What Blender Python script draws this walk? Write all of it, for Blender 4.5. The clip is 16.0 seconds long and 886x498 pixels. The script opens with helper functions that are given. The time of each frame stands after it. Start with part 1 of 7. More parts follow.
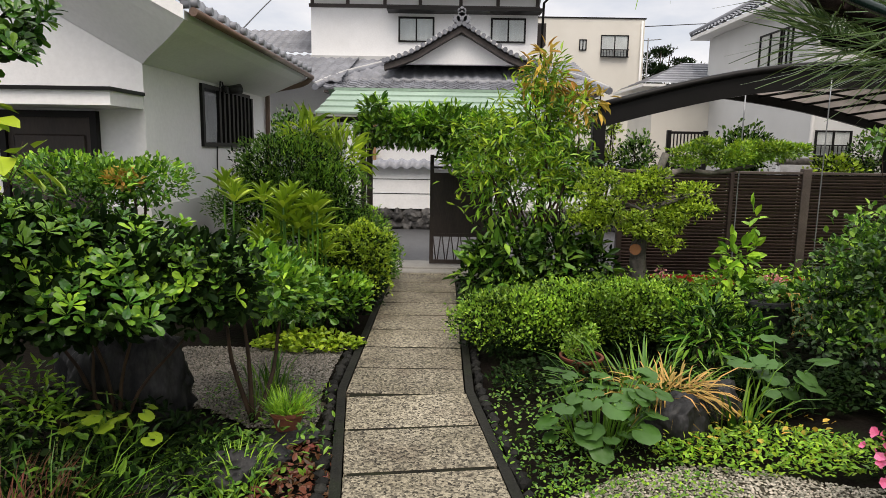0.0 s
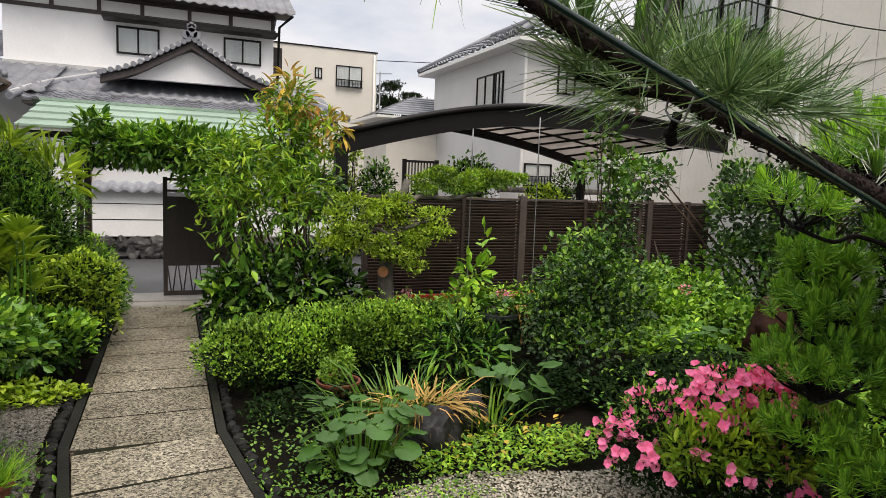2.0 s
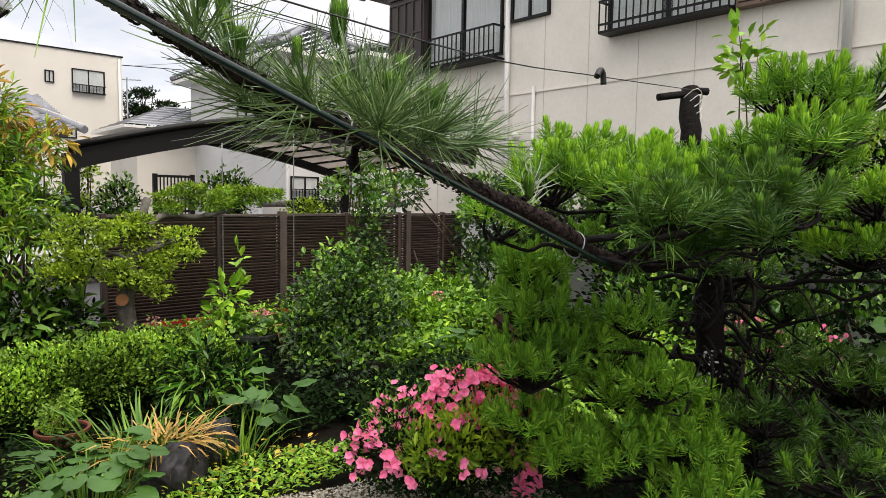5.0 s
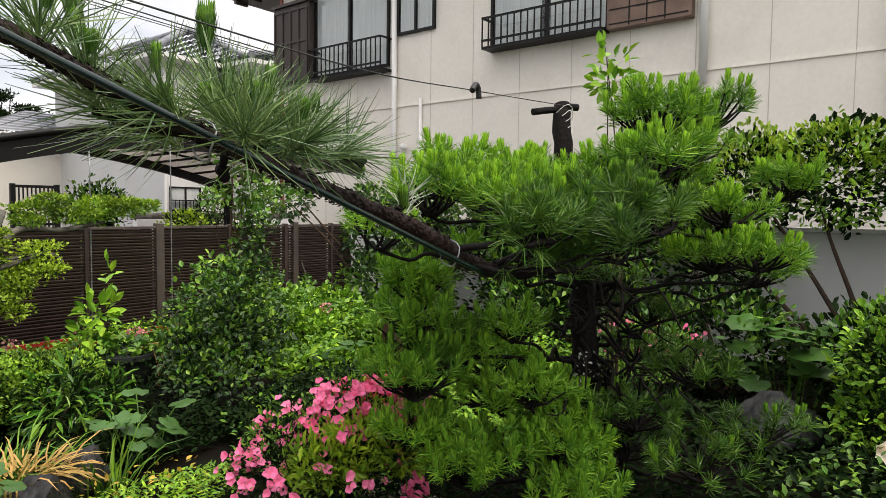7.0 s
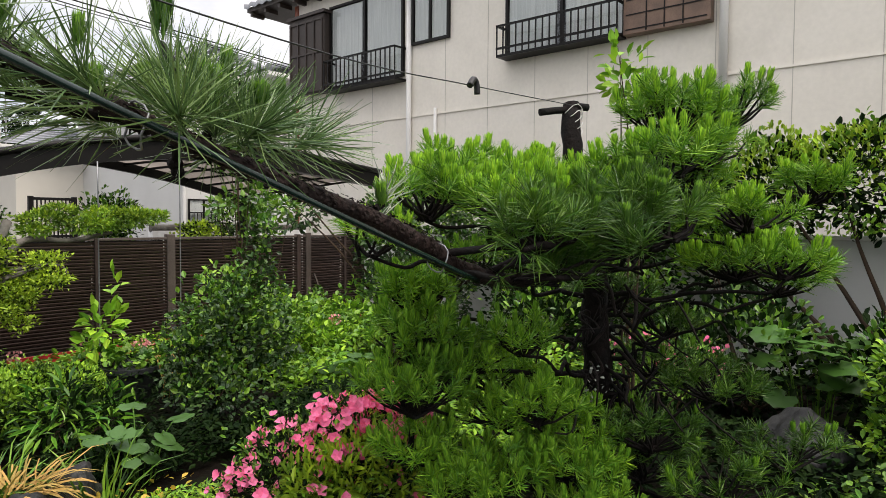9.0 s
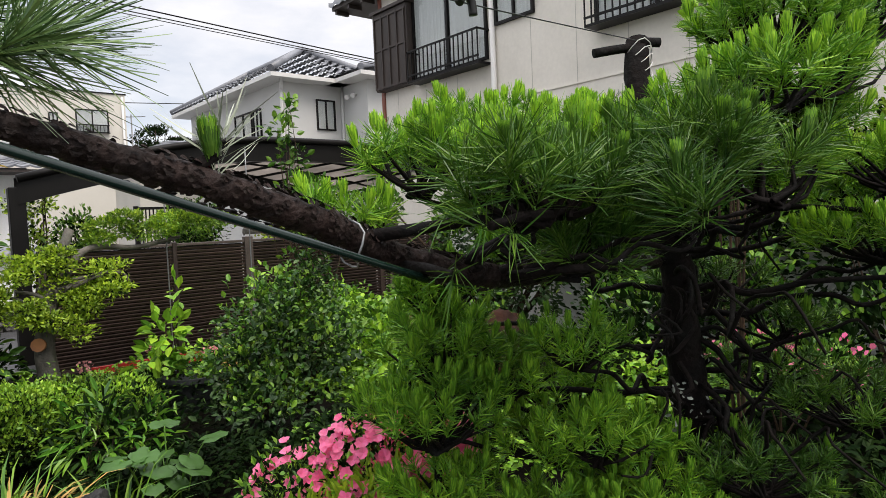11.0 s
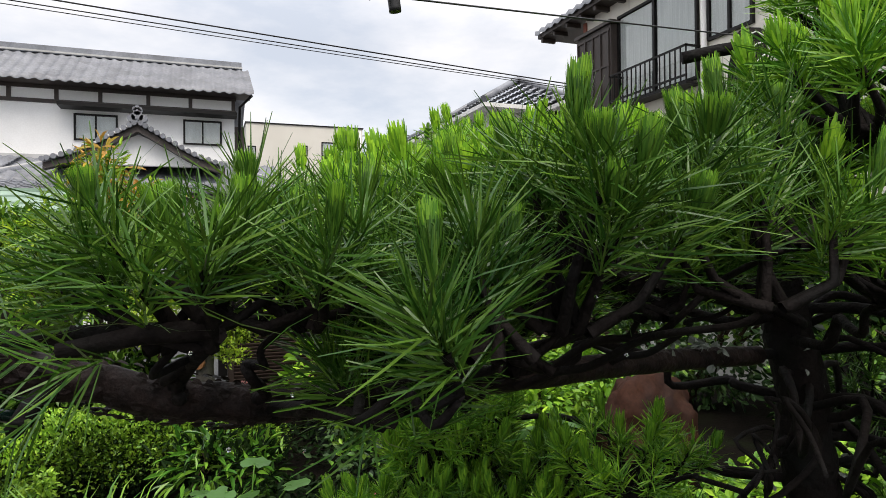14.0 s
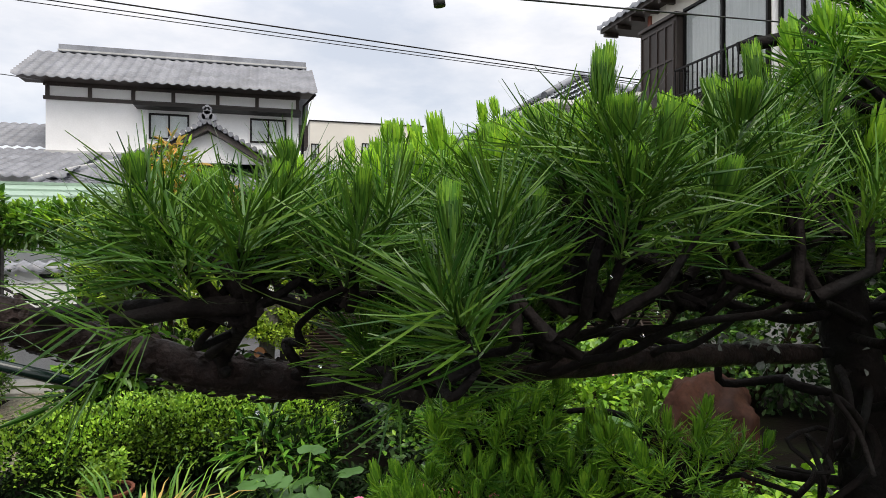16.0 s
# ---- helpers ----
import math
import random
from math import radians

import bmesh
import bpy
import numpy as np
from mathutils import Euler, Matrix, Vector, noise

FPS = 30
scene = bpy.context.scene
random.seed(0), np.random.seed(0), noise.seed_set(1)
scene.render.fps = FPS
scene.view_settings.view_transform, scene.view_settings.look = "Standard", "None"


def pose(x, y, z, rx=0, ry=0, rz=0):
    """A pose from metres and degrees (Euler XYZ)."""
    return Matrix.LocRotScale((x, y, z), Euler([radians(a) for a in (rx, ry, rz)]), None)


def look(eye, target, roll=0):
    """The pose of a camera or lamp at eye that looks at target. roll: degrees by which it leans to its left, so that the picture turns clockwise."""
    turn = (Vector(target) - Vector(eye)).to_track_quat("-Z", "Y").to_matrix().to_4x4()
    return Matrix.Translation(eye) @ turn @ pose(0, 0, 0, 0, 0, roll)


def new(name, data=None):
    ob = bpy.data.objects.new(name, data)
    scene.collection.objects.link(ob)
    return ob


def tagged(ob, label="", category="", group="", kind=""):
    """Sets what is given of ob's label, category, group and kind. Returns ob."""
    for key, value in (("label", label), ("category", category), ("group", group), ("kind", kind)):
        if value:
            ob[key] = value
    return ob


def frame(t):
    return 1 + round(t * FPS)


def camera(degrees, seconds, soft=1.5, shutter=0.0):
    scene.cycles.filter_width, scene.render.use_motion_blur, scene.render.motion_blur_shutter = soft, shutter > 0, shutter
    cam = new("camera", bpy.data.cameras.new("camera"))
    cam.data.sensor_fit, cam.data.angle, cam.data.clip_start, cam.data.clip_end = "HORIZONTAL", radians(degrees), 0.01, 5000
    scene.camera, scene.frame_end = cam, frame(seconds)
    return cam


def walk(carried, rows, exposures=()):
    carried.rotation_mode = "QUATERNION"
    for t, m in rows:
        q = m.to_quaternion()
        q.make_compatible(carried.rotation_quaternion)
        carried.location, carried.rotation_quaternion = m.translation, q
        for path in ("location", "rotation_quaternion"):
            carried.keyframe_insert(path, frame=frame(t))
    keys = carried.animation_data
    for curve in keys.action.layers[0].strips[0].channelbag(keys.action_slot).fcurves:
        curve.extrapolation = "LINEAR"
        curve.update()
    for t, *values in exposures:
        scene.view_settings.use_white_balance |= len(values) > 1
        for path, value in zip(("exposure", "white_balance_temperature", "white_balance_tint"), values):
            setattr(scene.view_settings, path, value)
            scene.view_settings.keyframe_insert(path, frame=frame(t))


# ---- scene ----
cam = camera(68.4, 16.0, soft=0.8)
PATH = [
    (0, (-0.047, 0.184, 1.447), (-0.044, 2.16, 1.139), 0.9),
    (0.5, (-0.078, 0.225, 1.416), (0.128, 2.194, 1.135), 1.4),
    (1, (-0.116, 0.253, 1.415), (0.315, 2.188, 1.152), 2.0),
    (1.5, (-0.125, 0.274, 1.401), (0.49, 2.163, 1.167), 1.9),
    (2, (-0.121, 0.239, 1.43), (0.649, 2.073, 1.221), 2.1),
    (2.5, (-0.09, 0.223, 1.437), (0.775, 2.017, 1.253), 1.9),
    (3, (-0.058, 0.198, 1.442), (0.9, 1.946, 1.279), 1.5),
    (3.5, (-0.022, 0.185, 1.445), (1.07, 1.851, 1.266), 1.5),
    (4, (-0.007, 0.165, 1.455), (1.196, 1.753, 1.277), 0.7),
    (4.5, (0.011, 0.163, 1.454), (1.272, 1.706, 1.282), 1.1),
    (5, (0.027, 0.139, 1.466), (1.368, 1.615, 1.31), 0.9),
    (7.5, (0.041, 0.1, 1.465), (1.632, 1.306, 1.351), 1.3),
    (8, (0.05, 0.117, 1.469), (1.647, 1.317, 1.362), 2.1),
    (10.5, (0.696, 0.193, 1.381), (2.064, 1.651, 1.337), -3.7),
    (11, (0.874, 0.321, 1.385), (2.165, 1.846, 1.29), -2.5),
    (11.5, (1.074, 0.275, 1.406), (2.223, 1.91, 1.328), -1.1),
    (12, (1.234, 0.356, 1.414), (2.402, 1.978, 1.34), -1.8),
    (12.5, (1.306, 0.472, 1.419), (2.435, 2.12, 1.342), -1.1),
    (13, (1.47, 0.465, 1.436), (2.371, 2.249, 1.377), 0.1),
    (13.5, (1.611, 0.399, 1.441), (2.303, 2.275, 1.411), -0.1),
    (14, (1.648, 0.386, 1.451), (2.354, 2.257, 1.457), -0.5),
    (14.5, (1.641, 0.374, 1.442), (2.3, 2.262, 1.433), 0.8),
    (15, (1.658, 0.36, 1.439), (2.303, 2.253, 1.413), 0.0),
    (15.5, (1.67, 0.345, 1.446), (2.297, 2.244, 1.475), 0.3),
    (16, (1.671, 0.355, 1.437), (2.204, 2.283, 1.436), 0.1),
]
walk(cam, [(t, look(eye, target, roll)) for t, eye, target, roll in PATH],
     [(0.0, 0.08, 7250, 15), (2.5, 0.1, 7250, 15), (4.0, 0.3, 7250, 15), (8.0, 0.32, 7250, 15), (11.0, 0.19, 7000, 14), (16.0, 0.18, 7000, 13)])

# ---- world and light: bright overcast ----
world = bpy.data.worlds.new("overcast_sky")
scene.world = world
world.use_nodes = True
wt = world.node_tree
wt.nodes.clear()


def wnode(kind, **values):
    n = wt.nodes.new(kind)
    for k, v in values.items():
        n.inputs[k.replace("_", " ")].default_value = v
    return n


w_out = wt.nodes.new("ShaderNodeOutputWorld")
w_bg = wnode("ShaderNodeBackground", Strength=1.0)
w_co = wt.nodes.new("ShaderNodeTexCoord")
w_sep = wt.nodes.new("ShaderNodeSeparateXYZ")
wt.links.new(w_co.outputs["Generated"], w_sep.inputs[0])
w_grad = wt.nodes.new("ShaderNodeMapRange")
w_grad.inputs["From Min"].default_value, w_grad.inputs["From Max"].default_value = 0.3, 1.0
w_grad.inputs["To Min"].default_value, w_grad.inputs["To Max"].default_value = 0.76, 1.7
wt.links.new(w_sep.outputs["Z"], w_grad.inputs["Value"])
w_map = wt.nodes.new("ShaderNodeMapping")
w_map.inputs["Scale"].default_value = (1.6, 1.6, 4.2)
wt.links.new(w_co.outputs["Generated"], w_map.inputs["Vector"])
w_noise = wnode("ShaderNodeTexNoise", Scale=1.9, Detail=7.0, Roughness=0.55)
wt.links.new(w_map.outputs[0], w_noise.inputs["Vector"])
w_ramp = wt.nodes.new("ShaderNodeValToRGB")
w_ramp.color_ramp.elements[0].position, w_ramp.color_ramp.elements[1].position = 0.36, 0.64
w_ramp.color_ramp.elements[0].color = (0.66, 0.74, 0.86, 1)
w_ramp.color_ramp.elements[1].color = (1.12, 1.14, 1.17, 1)
wt.links.new(w_noise.outputs["Fac"], w_ramp.inputs[0])
w_mul = wt.nodes.new("ShaderNodeVectorMath")
w_mul.operation = "SCALE"
wt.links.new(w_ramp.outputs["Color"], w_mul.inputs[0])
wt.links.new(w_grad.outputs["Result"], w_mul.inputs["Scale"])
w_sky = wt.nodes.new("ShaderNodeTexSky")
w_sky.sky_type, w_sky.sun_disc = "NISHITA", False
w_sky.sun_elevation, w_sky.sun_rotation = radians(57), radians(177)
w_skys = wt.nodes.new("ShaderNodeVectorMath")
w_skys.operation = "SCALE"
w_skys.inputs["Scale"].default_value = 0.03
wt.links.new(w_sky.outputs[0], w_skys.inputs[0])
w_add = wt.nodes.new("ShaderNodeVectorMath")
wt.links.new(w_mul.outputs[0], w_add.inputs[0])
wt.links.new(w_skys.outputs[0], w_add.inputs[1])
wt.links.new(w_add.outputs[0], w_bg.inputs["Color"])
wt.links.new(w_bg.outputs[0], w_out.inputs[0])

sun = new("sun", bpy.data.lights.new("sun", "SUN"))
sun.data.energy, sun.data.angle, sun.data.color = 1.9, radians(36), (1.0, 0.97, 0.92)
sun.matrix_world = look((0.5, -8.5, 13.0), (0, 0, 0))


# ---- materials ----
def mat(name, color, rough=0.7, color2=None, scale=8.0, bump=0.0, bump_scale=None, metal=0.0, spec=0.5,
        island=0.0, objvar=0.0, translucent=0.0, fine=0.0, stain=None, stain_scale=1.2, stain_amount=0.5, stain_from=0.5, stretch=(1, 1, 1)):
    """A node material: two colours mixed by noise, a second finer noise, stains, bump, and variation by piece."""
    m = bpy.data.materials.new(name)
    m.use_nodes = True
    nt = m.node_tree
    b = nt.nodes["Principled BSDF"]
    out = nt.nodes["Material Output"]
    b.inputs["Roughness"].default_value = rough
    b.inputs["Metallic"].default_value = metal
    b.inputs["Specular IOR Level"].default_value = spec
    co = nt.nodes.new("ShaderNodeNewGeometry")
    mp = nt.nodes.new("ShaderNodeMapping")
    mp.inputs["Scale"].default_value = stretch
    nt.links.new(co.outputs["Position"], mp.inputs[0])
    n1 = nt.nodes.new("ShaderNodeTexNoise")
    n1.inputs["Scale"].default_value, n1.inputs["Detail"].default_value = scale, 6
    nt.links.new(mp.outputs[0], n1.inputs["Vector"])
    mix = nt.nodes.new("ShaderNodeMix")
    mix.data_type = "RGBA"
    mix.inputs["A"].default_value = (*color, 1)
    mix.inputs["B"].default_value = (*(color2 or [c * 0.7 for c in color]), 1)
    mr = nt.nodes.new("ShaderNodeMapRange")
    mr.inputs["From Min"].default_value, mr.inputs["From Max"].default_value = 0.35, 0.65
    nt.links.new(n1.outputs["Fac"], mr.inputs["Value"])
    nt.links.new(mr.outputs[0], mix.inputs["Factor"])
    last = mix.outputs["Result"]
    if fine:
        n2 = nt.nodes.new("ShaderNodeTexNoise")
        n2.inputs["Scale"].default_value, n2.inputs["Detail"].default_value = scale * 14, 3
        nt.links.new(mp.outputs[0], n2.inputs["Vector"])
        mf = nt.nodes.new("ShaderNodeMapRange")
        mf.inputs["From Min"].default_value, mf.inputs["From Max"].default_value = 0.3, 0.7
        mf.inputs["To Min"].default_value, mf.inputs["To Max"].default_value = 1 - fine, 1 + fine
        nt.links.new(n2.outputs["Fac"], mf.inputs["Value"])
        v2 = nt.nodes.new("ShaderNodeVectorMath")
        v2.operation = "SCALE"
        nt.links.new(last, v2.inputs[0])
        nt.links.new(mf.outputs[0], v2.inputs["Scale"])
        last = v2.outputs[0]
    if stain:
        n3 = nt.nodes.new("ShaderNodeTexNoise")
        n3.inputs["Scale"].default_value, n3.inputs["Detail"].default_value = stain_scale, 8
        n3.inputs["Roughness"].default_value = 0.7
        nt.links.new(mp.outputs[0], n3.inputs["Vector"])
        ms = nt.nodes.new("ShaderNodeMapRange")
        ms.inputs["From Min"].default_value, ms.inputs["From Max"].default_value = stain_from, stain_from + 0.25
        ms.inputs["To Max"].default_value = stain_amount
        nt.links.new(n3.outputs["Fac"], ms.inputs["Value"])
        mx = nt.nodes.new("ShaderNodeMix")
        mx.data_type = "RGBA"
        mx.inputs["B"].default_value = (*stain, 1)
        nt.links.new(last, mx.inputs["A"])
        nt.links.new(ms.outputs[0], mx.inputs["Factor"])
        last = mx.outputs["Result"]
    for amount, kind, sock in ((island, "ShaderNodeNewGeometry", "Random Per Island"), (objvar, "ShaderNodeObjectInfo", "Random")):
        if not amount:
            continue
        g = nt.nodes.new(kind)
        hs = nt.nodes.new("ShaderNodeHueSaturation")
        mv = nt.nodes.new("ShaderNodeMapRange")
        mv.inputs["To Min"].default_value, mv.inputs["To Max"].default_value = 1 - amount, 1 + amount
        nt.links.new(g.outputs[sock], mv.inputs["Value"])
        nt.links.new(mv.outputs[0], hs.inputs["Value"])
        if island:
            mh = nt.nodes.new("ShaderNodeMapRange")
            mh.inputs["To Min"].default_value, mh.inputs["To Max"].default_value = 0.5 + 0.05 * amount, 0.5 - 0.05 * amount
            nt.links.new(g.outputs[sock], mh.inputs["Value"])
            nt.links.new(mh.outputs[0], hs.inputs["Hue"])
        nt.links.new(last, hs.inputs["Color"])
        last = hs.outputs[0]
    nt.links.new(last, b.inputs["Base Color"])
    if bump:
        nb = nt.nodes.new("ShaderNodeTexNoise")
        nb.inputs["Scale"].default_value, nb.inputs["Detail"].default_value = bump_scale or scale * 4, 5
        nt.links.new(mp.outputs[0], nb.inputs["Vector"])
        bp = nt.nodes.new("ShaderNodeBump")
        bp.inputs["Strength"].default_value, bp.inputs["Distance"].default_value = bump, 0.01
        nt.links.new(nb.outputs["Fac"], bp.inputs["Height"])
        nt.links.new(bp.outputs[0], b.inputs["Normal"])
    if translucent:
        tr = nt.nodes.new("ShaderNodeBsdfTranslucent")
        nt.links.new(last, tr.inputs["Color"])
        ms = nt.nodes.new("ShaderNodeMixShader")
        ms.inputs[0].default_value = translucent
        nt.links.new(b.outputs[0], ms.inputs[1])
        nt.links.new(tr.outputs[0], ms.inputs[2])
        nt.links.new(ms.outputs[0], out.inputs["Surface"])
    return m


def leaf_mat(name, color, color2, rough=0.38, vary=0.5, translucent=0.12, spec=0.4):
    color, color2 = [(r * 1.1, g, b * 0.9) for r, g, b in (color, [c * 0.6 for c in color2] if color2[1] > color2[0] else color2)]
    return mat(name, color, rough, color2, scale=3.0, island=vary, translucent=translucent, spec=spec)


M = {}
M["plaster"] = mat("white_plaster", (0.85, 0.85, 0.84), 0.85, (0.82, 0.82, 0.81), 2.0, 0.15, 40, fine=0.03, stain=(0.62, 0.62, 0.6), stain_scale=0.8, stain_amount=0.25)
M["siding"] = mat("cream_siding", (0.80, 0.755, 0.675), 0.75, (0.76, 0.715, 0.635), 1.2, 0.1, 60, fine=0.03, stain=(0.52, 0.49, 0.43), stain_scale=0.9, stain_amount=0.35)
M["siding_joint"] = mat("siding_joint", (0.52, 0.49, 0.43), 0.85, (0.46, 0.43, 0.38), 3.0)
M["cream"] = mat("cream_render", (0.66, 0.63, 0.56), 0.85, (0.62, 0.59, 0.52), 0.8, 0.1, 20, stain=(0.5, 0.48, 0.43), stain_scale=0.5, stain_amount=0.3)
M["greywall"] = mat("grey_white_render", (0.62, 0.62, 0.60), 0.85, (0.58, 0.58, 0.56), 0.8, 0.1, 20, stain=(0.5, 0.5, 0.48), stain_scale=0.5, stain_amount=0.3)
M["tile"] = mat("grey_roof_tile", (0.24, 0.25, 0.275), 0.38, (0.15, 0.157, 0.175), 1.5, 0.2, 30, objvar=0.25, fine=0.15, stain=(0.12, 0.12, 0.12), stain_scale=1.2)
M["tile_rest"] = mat("grey_roof_tile_rows", (0.24, 0.25, 0.275), 0.38, (0.15, 0.157, 0.175), 1.5, 0.2, 30, fine=0.15, island=0.2, stain=(0.12, 0.12, 0.12), stain_scale=1.2)
M["mortar"] = mat("pale_roof_mortar", (0.5, 0.5, 0.49), 0.9, (0.4, 0.4, 0.39), 3.0, 0.3, 30)
M["darkwood"] = mat("dark_brown_wood", (0.045, 0.032, 0.026), 0.55, (0.03, 0.022, 0.018), 6.0, 0.2, 40, fine=0.2, stretch=(1, 1, 0.2))
M["lightwood"] = mat("pale_wood_frame", (0.35, 0.2, 0.09), 0.55, (0.28, 0.15, 0.07), 6.0, 0.2, 40)
M["fence"] = mat("brown_fence_slat", (0.046, 0.029, 0.024), 0.5, (0.034, 0.022, 0.018), 5.0, 0.1, 60, objvar=0.22, fine=0.15)
M["fencecap"] = mat("weathered_brown_rail", (0.085, 0.065, 0.054), 0.6, (0.055, 0.042, 0.035), 4.0, 0.1, 60, fine=0.2)
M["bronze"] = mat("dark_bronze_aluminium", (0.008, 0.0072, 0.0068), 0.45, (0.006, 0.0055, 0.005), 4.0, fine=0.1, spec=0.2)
M["copper"] = mat("brown_copper_gutter", (0.19, 0.12, 0.085), 0.4, (0.13, 0.085, 0.062), 5.0, metal=0.3, fine=0.1)
M["greenroof"] = mat("pale_green_metal_roof", (0.30, 0.42, 0.33), 0.45, (0.24, 0.34, 0.27), 2.5, 0.1, 30, fine=0.08, stain=(0.2, 0.24, 0.2), stain_scale=1.5)
M["whitepipe"] = mat("white_downpipe", (0.74, 0.73, 0.70), 0.4, (0.7, 0.69, 0.66), 3.0, fine=0.02)
M["redpipe"] = mat("red_brown_downpipe", (0.26, 0.07, 0.035), 0.45, (0.2, 0.055, 0.03), 3.0, fine=0.05)
M["poly"] = mat("smoky_roof_panel", (0.40, 0.35, 0.31), 0.25, (0.18, 0.16, 0.14), 1.0, translucent=0.6, fine=0.03)
M["curtain"] = mat("pale_curtain", (0.62, 0.62, 0.60), 0.9, (0.5, 0.5, 0.49), 5.0, bump=0.5, bump_scale=12, stretch=(1, 6, 0.2))
M["black"] = mat("black_rubber", (0.012, 0.012, 0.013), 0.5)
M["greenpole"] = mat("green_plastic_pole", (0.007, 0.022, 0.017), 0.22, (0.005, 0.016, 0.012), 4.0, fine=0.1, spec=0.6)
M["terracotta"] = mat("terracotta", (0.22, 0.068, 0.036), 0.6, (0.15, 0.05, 0.03), 8.0, 0.2, 60, fine=0.12)
M["rockdark"] = mat("dark_wet_stone", (0.038, 0.038, 0.038), 0.5, (0.010, 0.0105, 0.011), 7.0, 0.9, 14, fine=0.3, stain=(0.14, 0.14, 0.13), stain_scale=9.0, stain_amount=0.3, stretch=(1, 1, 0.3), spec=0.2)
M["rockred"] = mat("red_brown_stone", (0.045, 0.018, 0.011), 0.7, (0.016, 0.0085, 0.007), 4.0, 0.9, 12, fine=0.25, stain=(0.10, 0.05, 0.03), stain_scale=5.0, stain_amount=0.4, spec=0.1)
M["wallstone"] = mat("dark_wall_stone", (0.075, 0.07, 0.065), 0.6, (0.03, 0.03, 0.03), 5.0, 0.8, 16, objvar=0.4, fine=0.2, stain=(0.3, 0.29, 0.27), stain_scale=4.0, stain_amount=0.5)
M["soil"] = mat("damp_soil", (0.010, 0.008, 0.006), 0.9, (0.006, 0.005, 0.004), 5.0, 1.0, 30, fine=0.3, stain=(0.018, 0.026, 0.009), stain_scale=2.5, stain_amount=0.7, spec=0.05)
M["asphalt"] = mat("wet_asphalt", (0.075, 0.077, 0.08), 0.45, (0.06, 0.062, 0.065), 1.0, 0.4, 120, fine=0.2)
M["kerbstone"] = mat("dark_edging_concrete", (0.013, 0.0135, 0.011), 0.7, (0.020, 0.020, 0.016), 4.0, 0.4, 60, fine=0.2, stain=(0.02, 0.03, 0.012), stain_scale=3.0, stain_amount=0.6, spec=0.15)
M["cobble"] = mat("small_dark_cobble", (0.02, 0.02, 0.017), 0.7, (0.012, 0.012, 0.011), 20.0, 0.4, 60, objvar=0.5, spec=0.15)
M["step"] = mat("pale_granite_step", (0.40, 0.385, 0.35), 0.7, (0.33, 0.32, 0.29), 5.0, 0.3, 80, fine=0.15, stain=(0.2, 0.19, 0.16), stain_scale=2.5)
M["bark"] = mat("black_wet_pine_bark", (0.012, 0.009, 0.008), 0.8, (0.006, 0.005, 0.005), 14.0, 1.0, 45, fine=0.3, stain=(0.05, 0.055, 0.05), stain_scale=7.0, stain_amount=0.3, spec=0.12)
M["barkred"] = mat("dark_red_brown_pine_bark", (0.030, 0.020, 0.017), 0.6, (0.012, 0.009, 0.008), 30.0, 1.0, 60, fine=0.3, island=0.3, spec=0.15)
M["stem"] = mat("brown_stem", (0.07, 0.045, 0.028), 0.7, (0.04, 0.028, 0.02), 10.0, 0.5, 40, spec=0.15)
M["greystem"] = mat("grey_garden_tree_bark", (0.13, 0.115, 0.095), 0.8, (0.06, 0.055, 0.045), 14.0, 0.8, 40, stain=(0.24, 0.25, 0.21), stain_scale=5.0)
M["cutwood"] = mat("cut_orange_wood", (0.38, 0.16, 0.06), 0.8, (0.28, 0.12, 0.05), 20.0)
M["lichen"] = mat("grey_lichen", (0.28, 0.31, 0.27), 0.95, (0.16, 0.18, 0.16), 30.0, 0.8, 60)
# darker needle copy; on the low back pads it paints the crown's shade
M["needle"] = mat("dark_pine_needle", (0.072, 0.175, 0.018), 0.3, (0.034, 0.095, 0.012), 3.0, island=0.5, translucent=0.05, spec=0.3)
# brighter copy of the same needle, with the light put into its colour
M["needle_lit"] = mat("lit_pine_needle", (0.175, 0.39, 0.03), 0.35, (0.08, 0.21, 0.02), 3.0, island=0.55, translucent=0.05, spec=0.25)
M["candle"] = mat("young_pine_shoot", (0.32, 0.60, 0.045), 0.4, (0.22, 0.46, 0.035), 3.0, island=0.4, translucent=0.12, spec=0.3)
M["shoot_foot"] = mat("green_shoot_foot", (0.075, 0.185, 0.02), 0.35, (0.045, 0.12, 0.015), 3.0, island=0.4, translucent=0.06, spec=0.35)
M["shoot_tip"] = mat("young_shoot_tip", (0.17, 0.37, 0.03), 0.4, (0.12, 0.28, 0.024), 3.0, island=0.4, translucent=0.1, spec=0.3)
M["needle_tip"] = mat("blue_green_pine_needle", (0.15, 0.25, 0.075), 0.28, (0.085, 0.165, 0.05), 3.0, island=0.5, translucent=0.08, spec=0.5)
M["pale_needle"] = mat("pale_dry_needle", (0.42, 0.46, 0.36), 0.4, (0.3, 0.35, 0.25), 3.0, island=0.3)
M["glossy"] = leaf_mat("dark_glossy_leaf", (0.125, 0.33, 0.04), (0.06, 0.19, 0.03), 0.26, 0.55, 0.08, 0.4)
M["boxleaf"] = leaf_mat("fresh_small_leaf", (0.26, 0.53, 0.05), (0.10, 0.23, 0.018), 0.45, 0.4)
# near-black leaf: the shade inside shrubs and beds is put into its colour
M["boxdark"] = leaf_mat("shade_toned_leaf", (0.010, 0.030, 0.006), (0.009, 0.026, 0.006), 0.6, 0.4, 0.03, 0.08)
M["lime"] = leaf_mat("lime_green_leaf", (0.31, 0.50, 0.04), (0.24, 0.44, 0.035), 0.42, 0.35, 0.2)
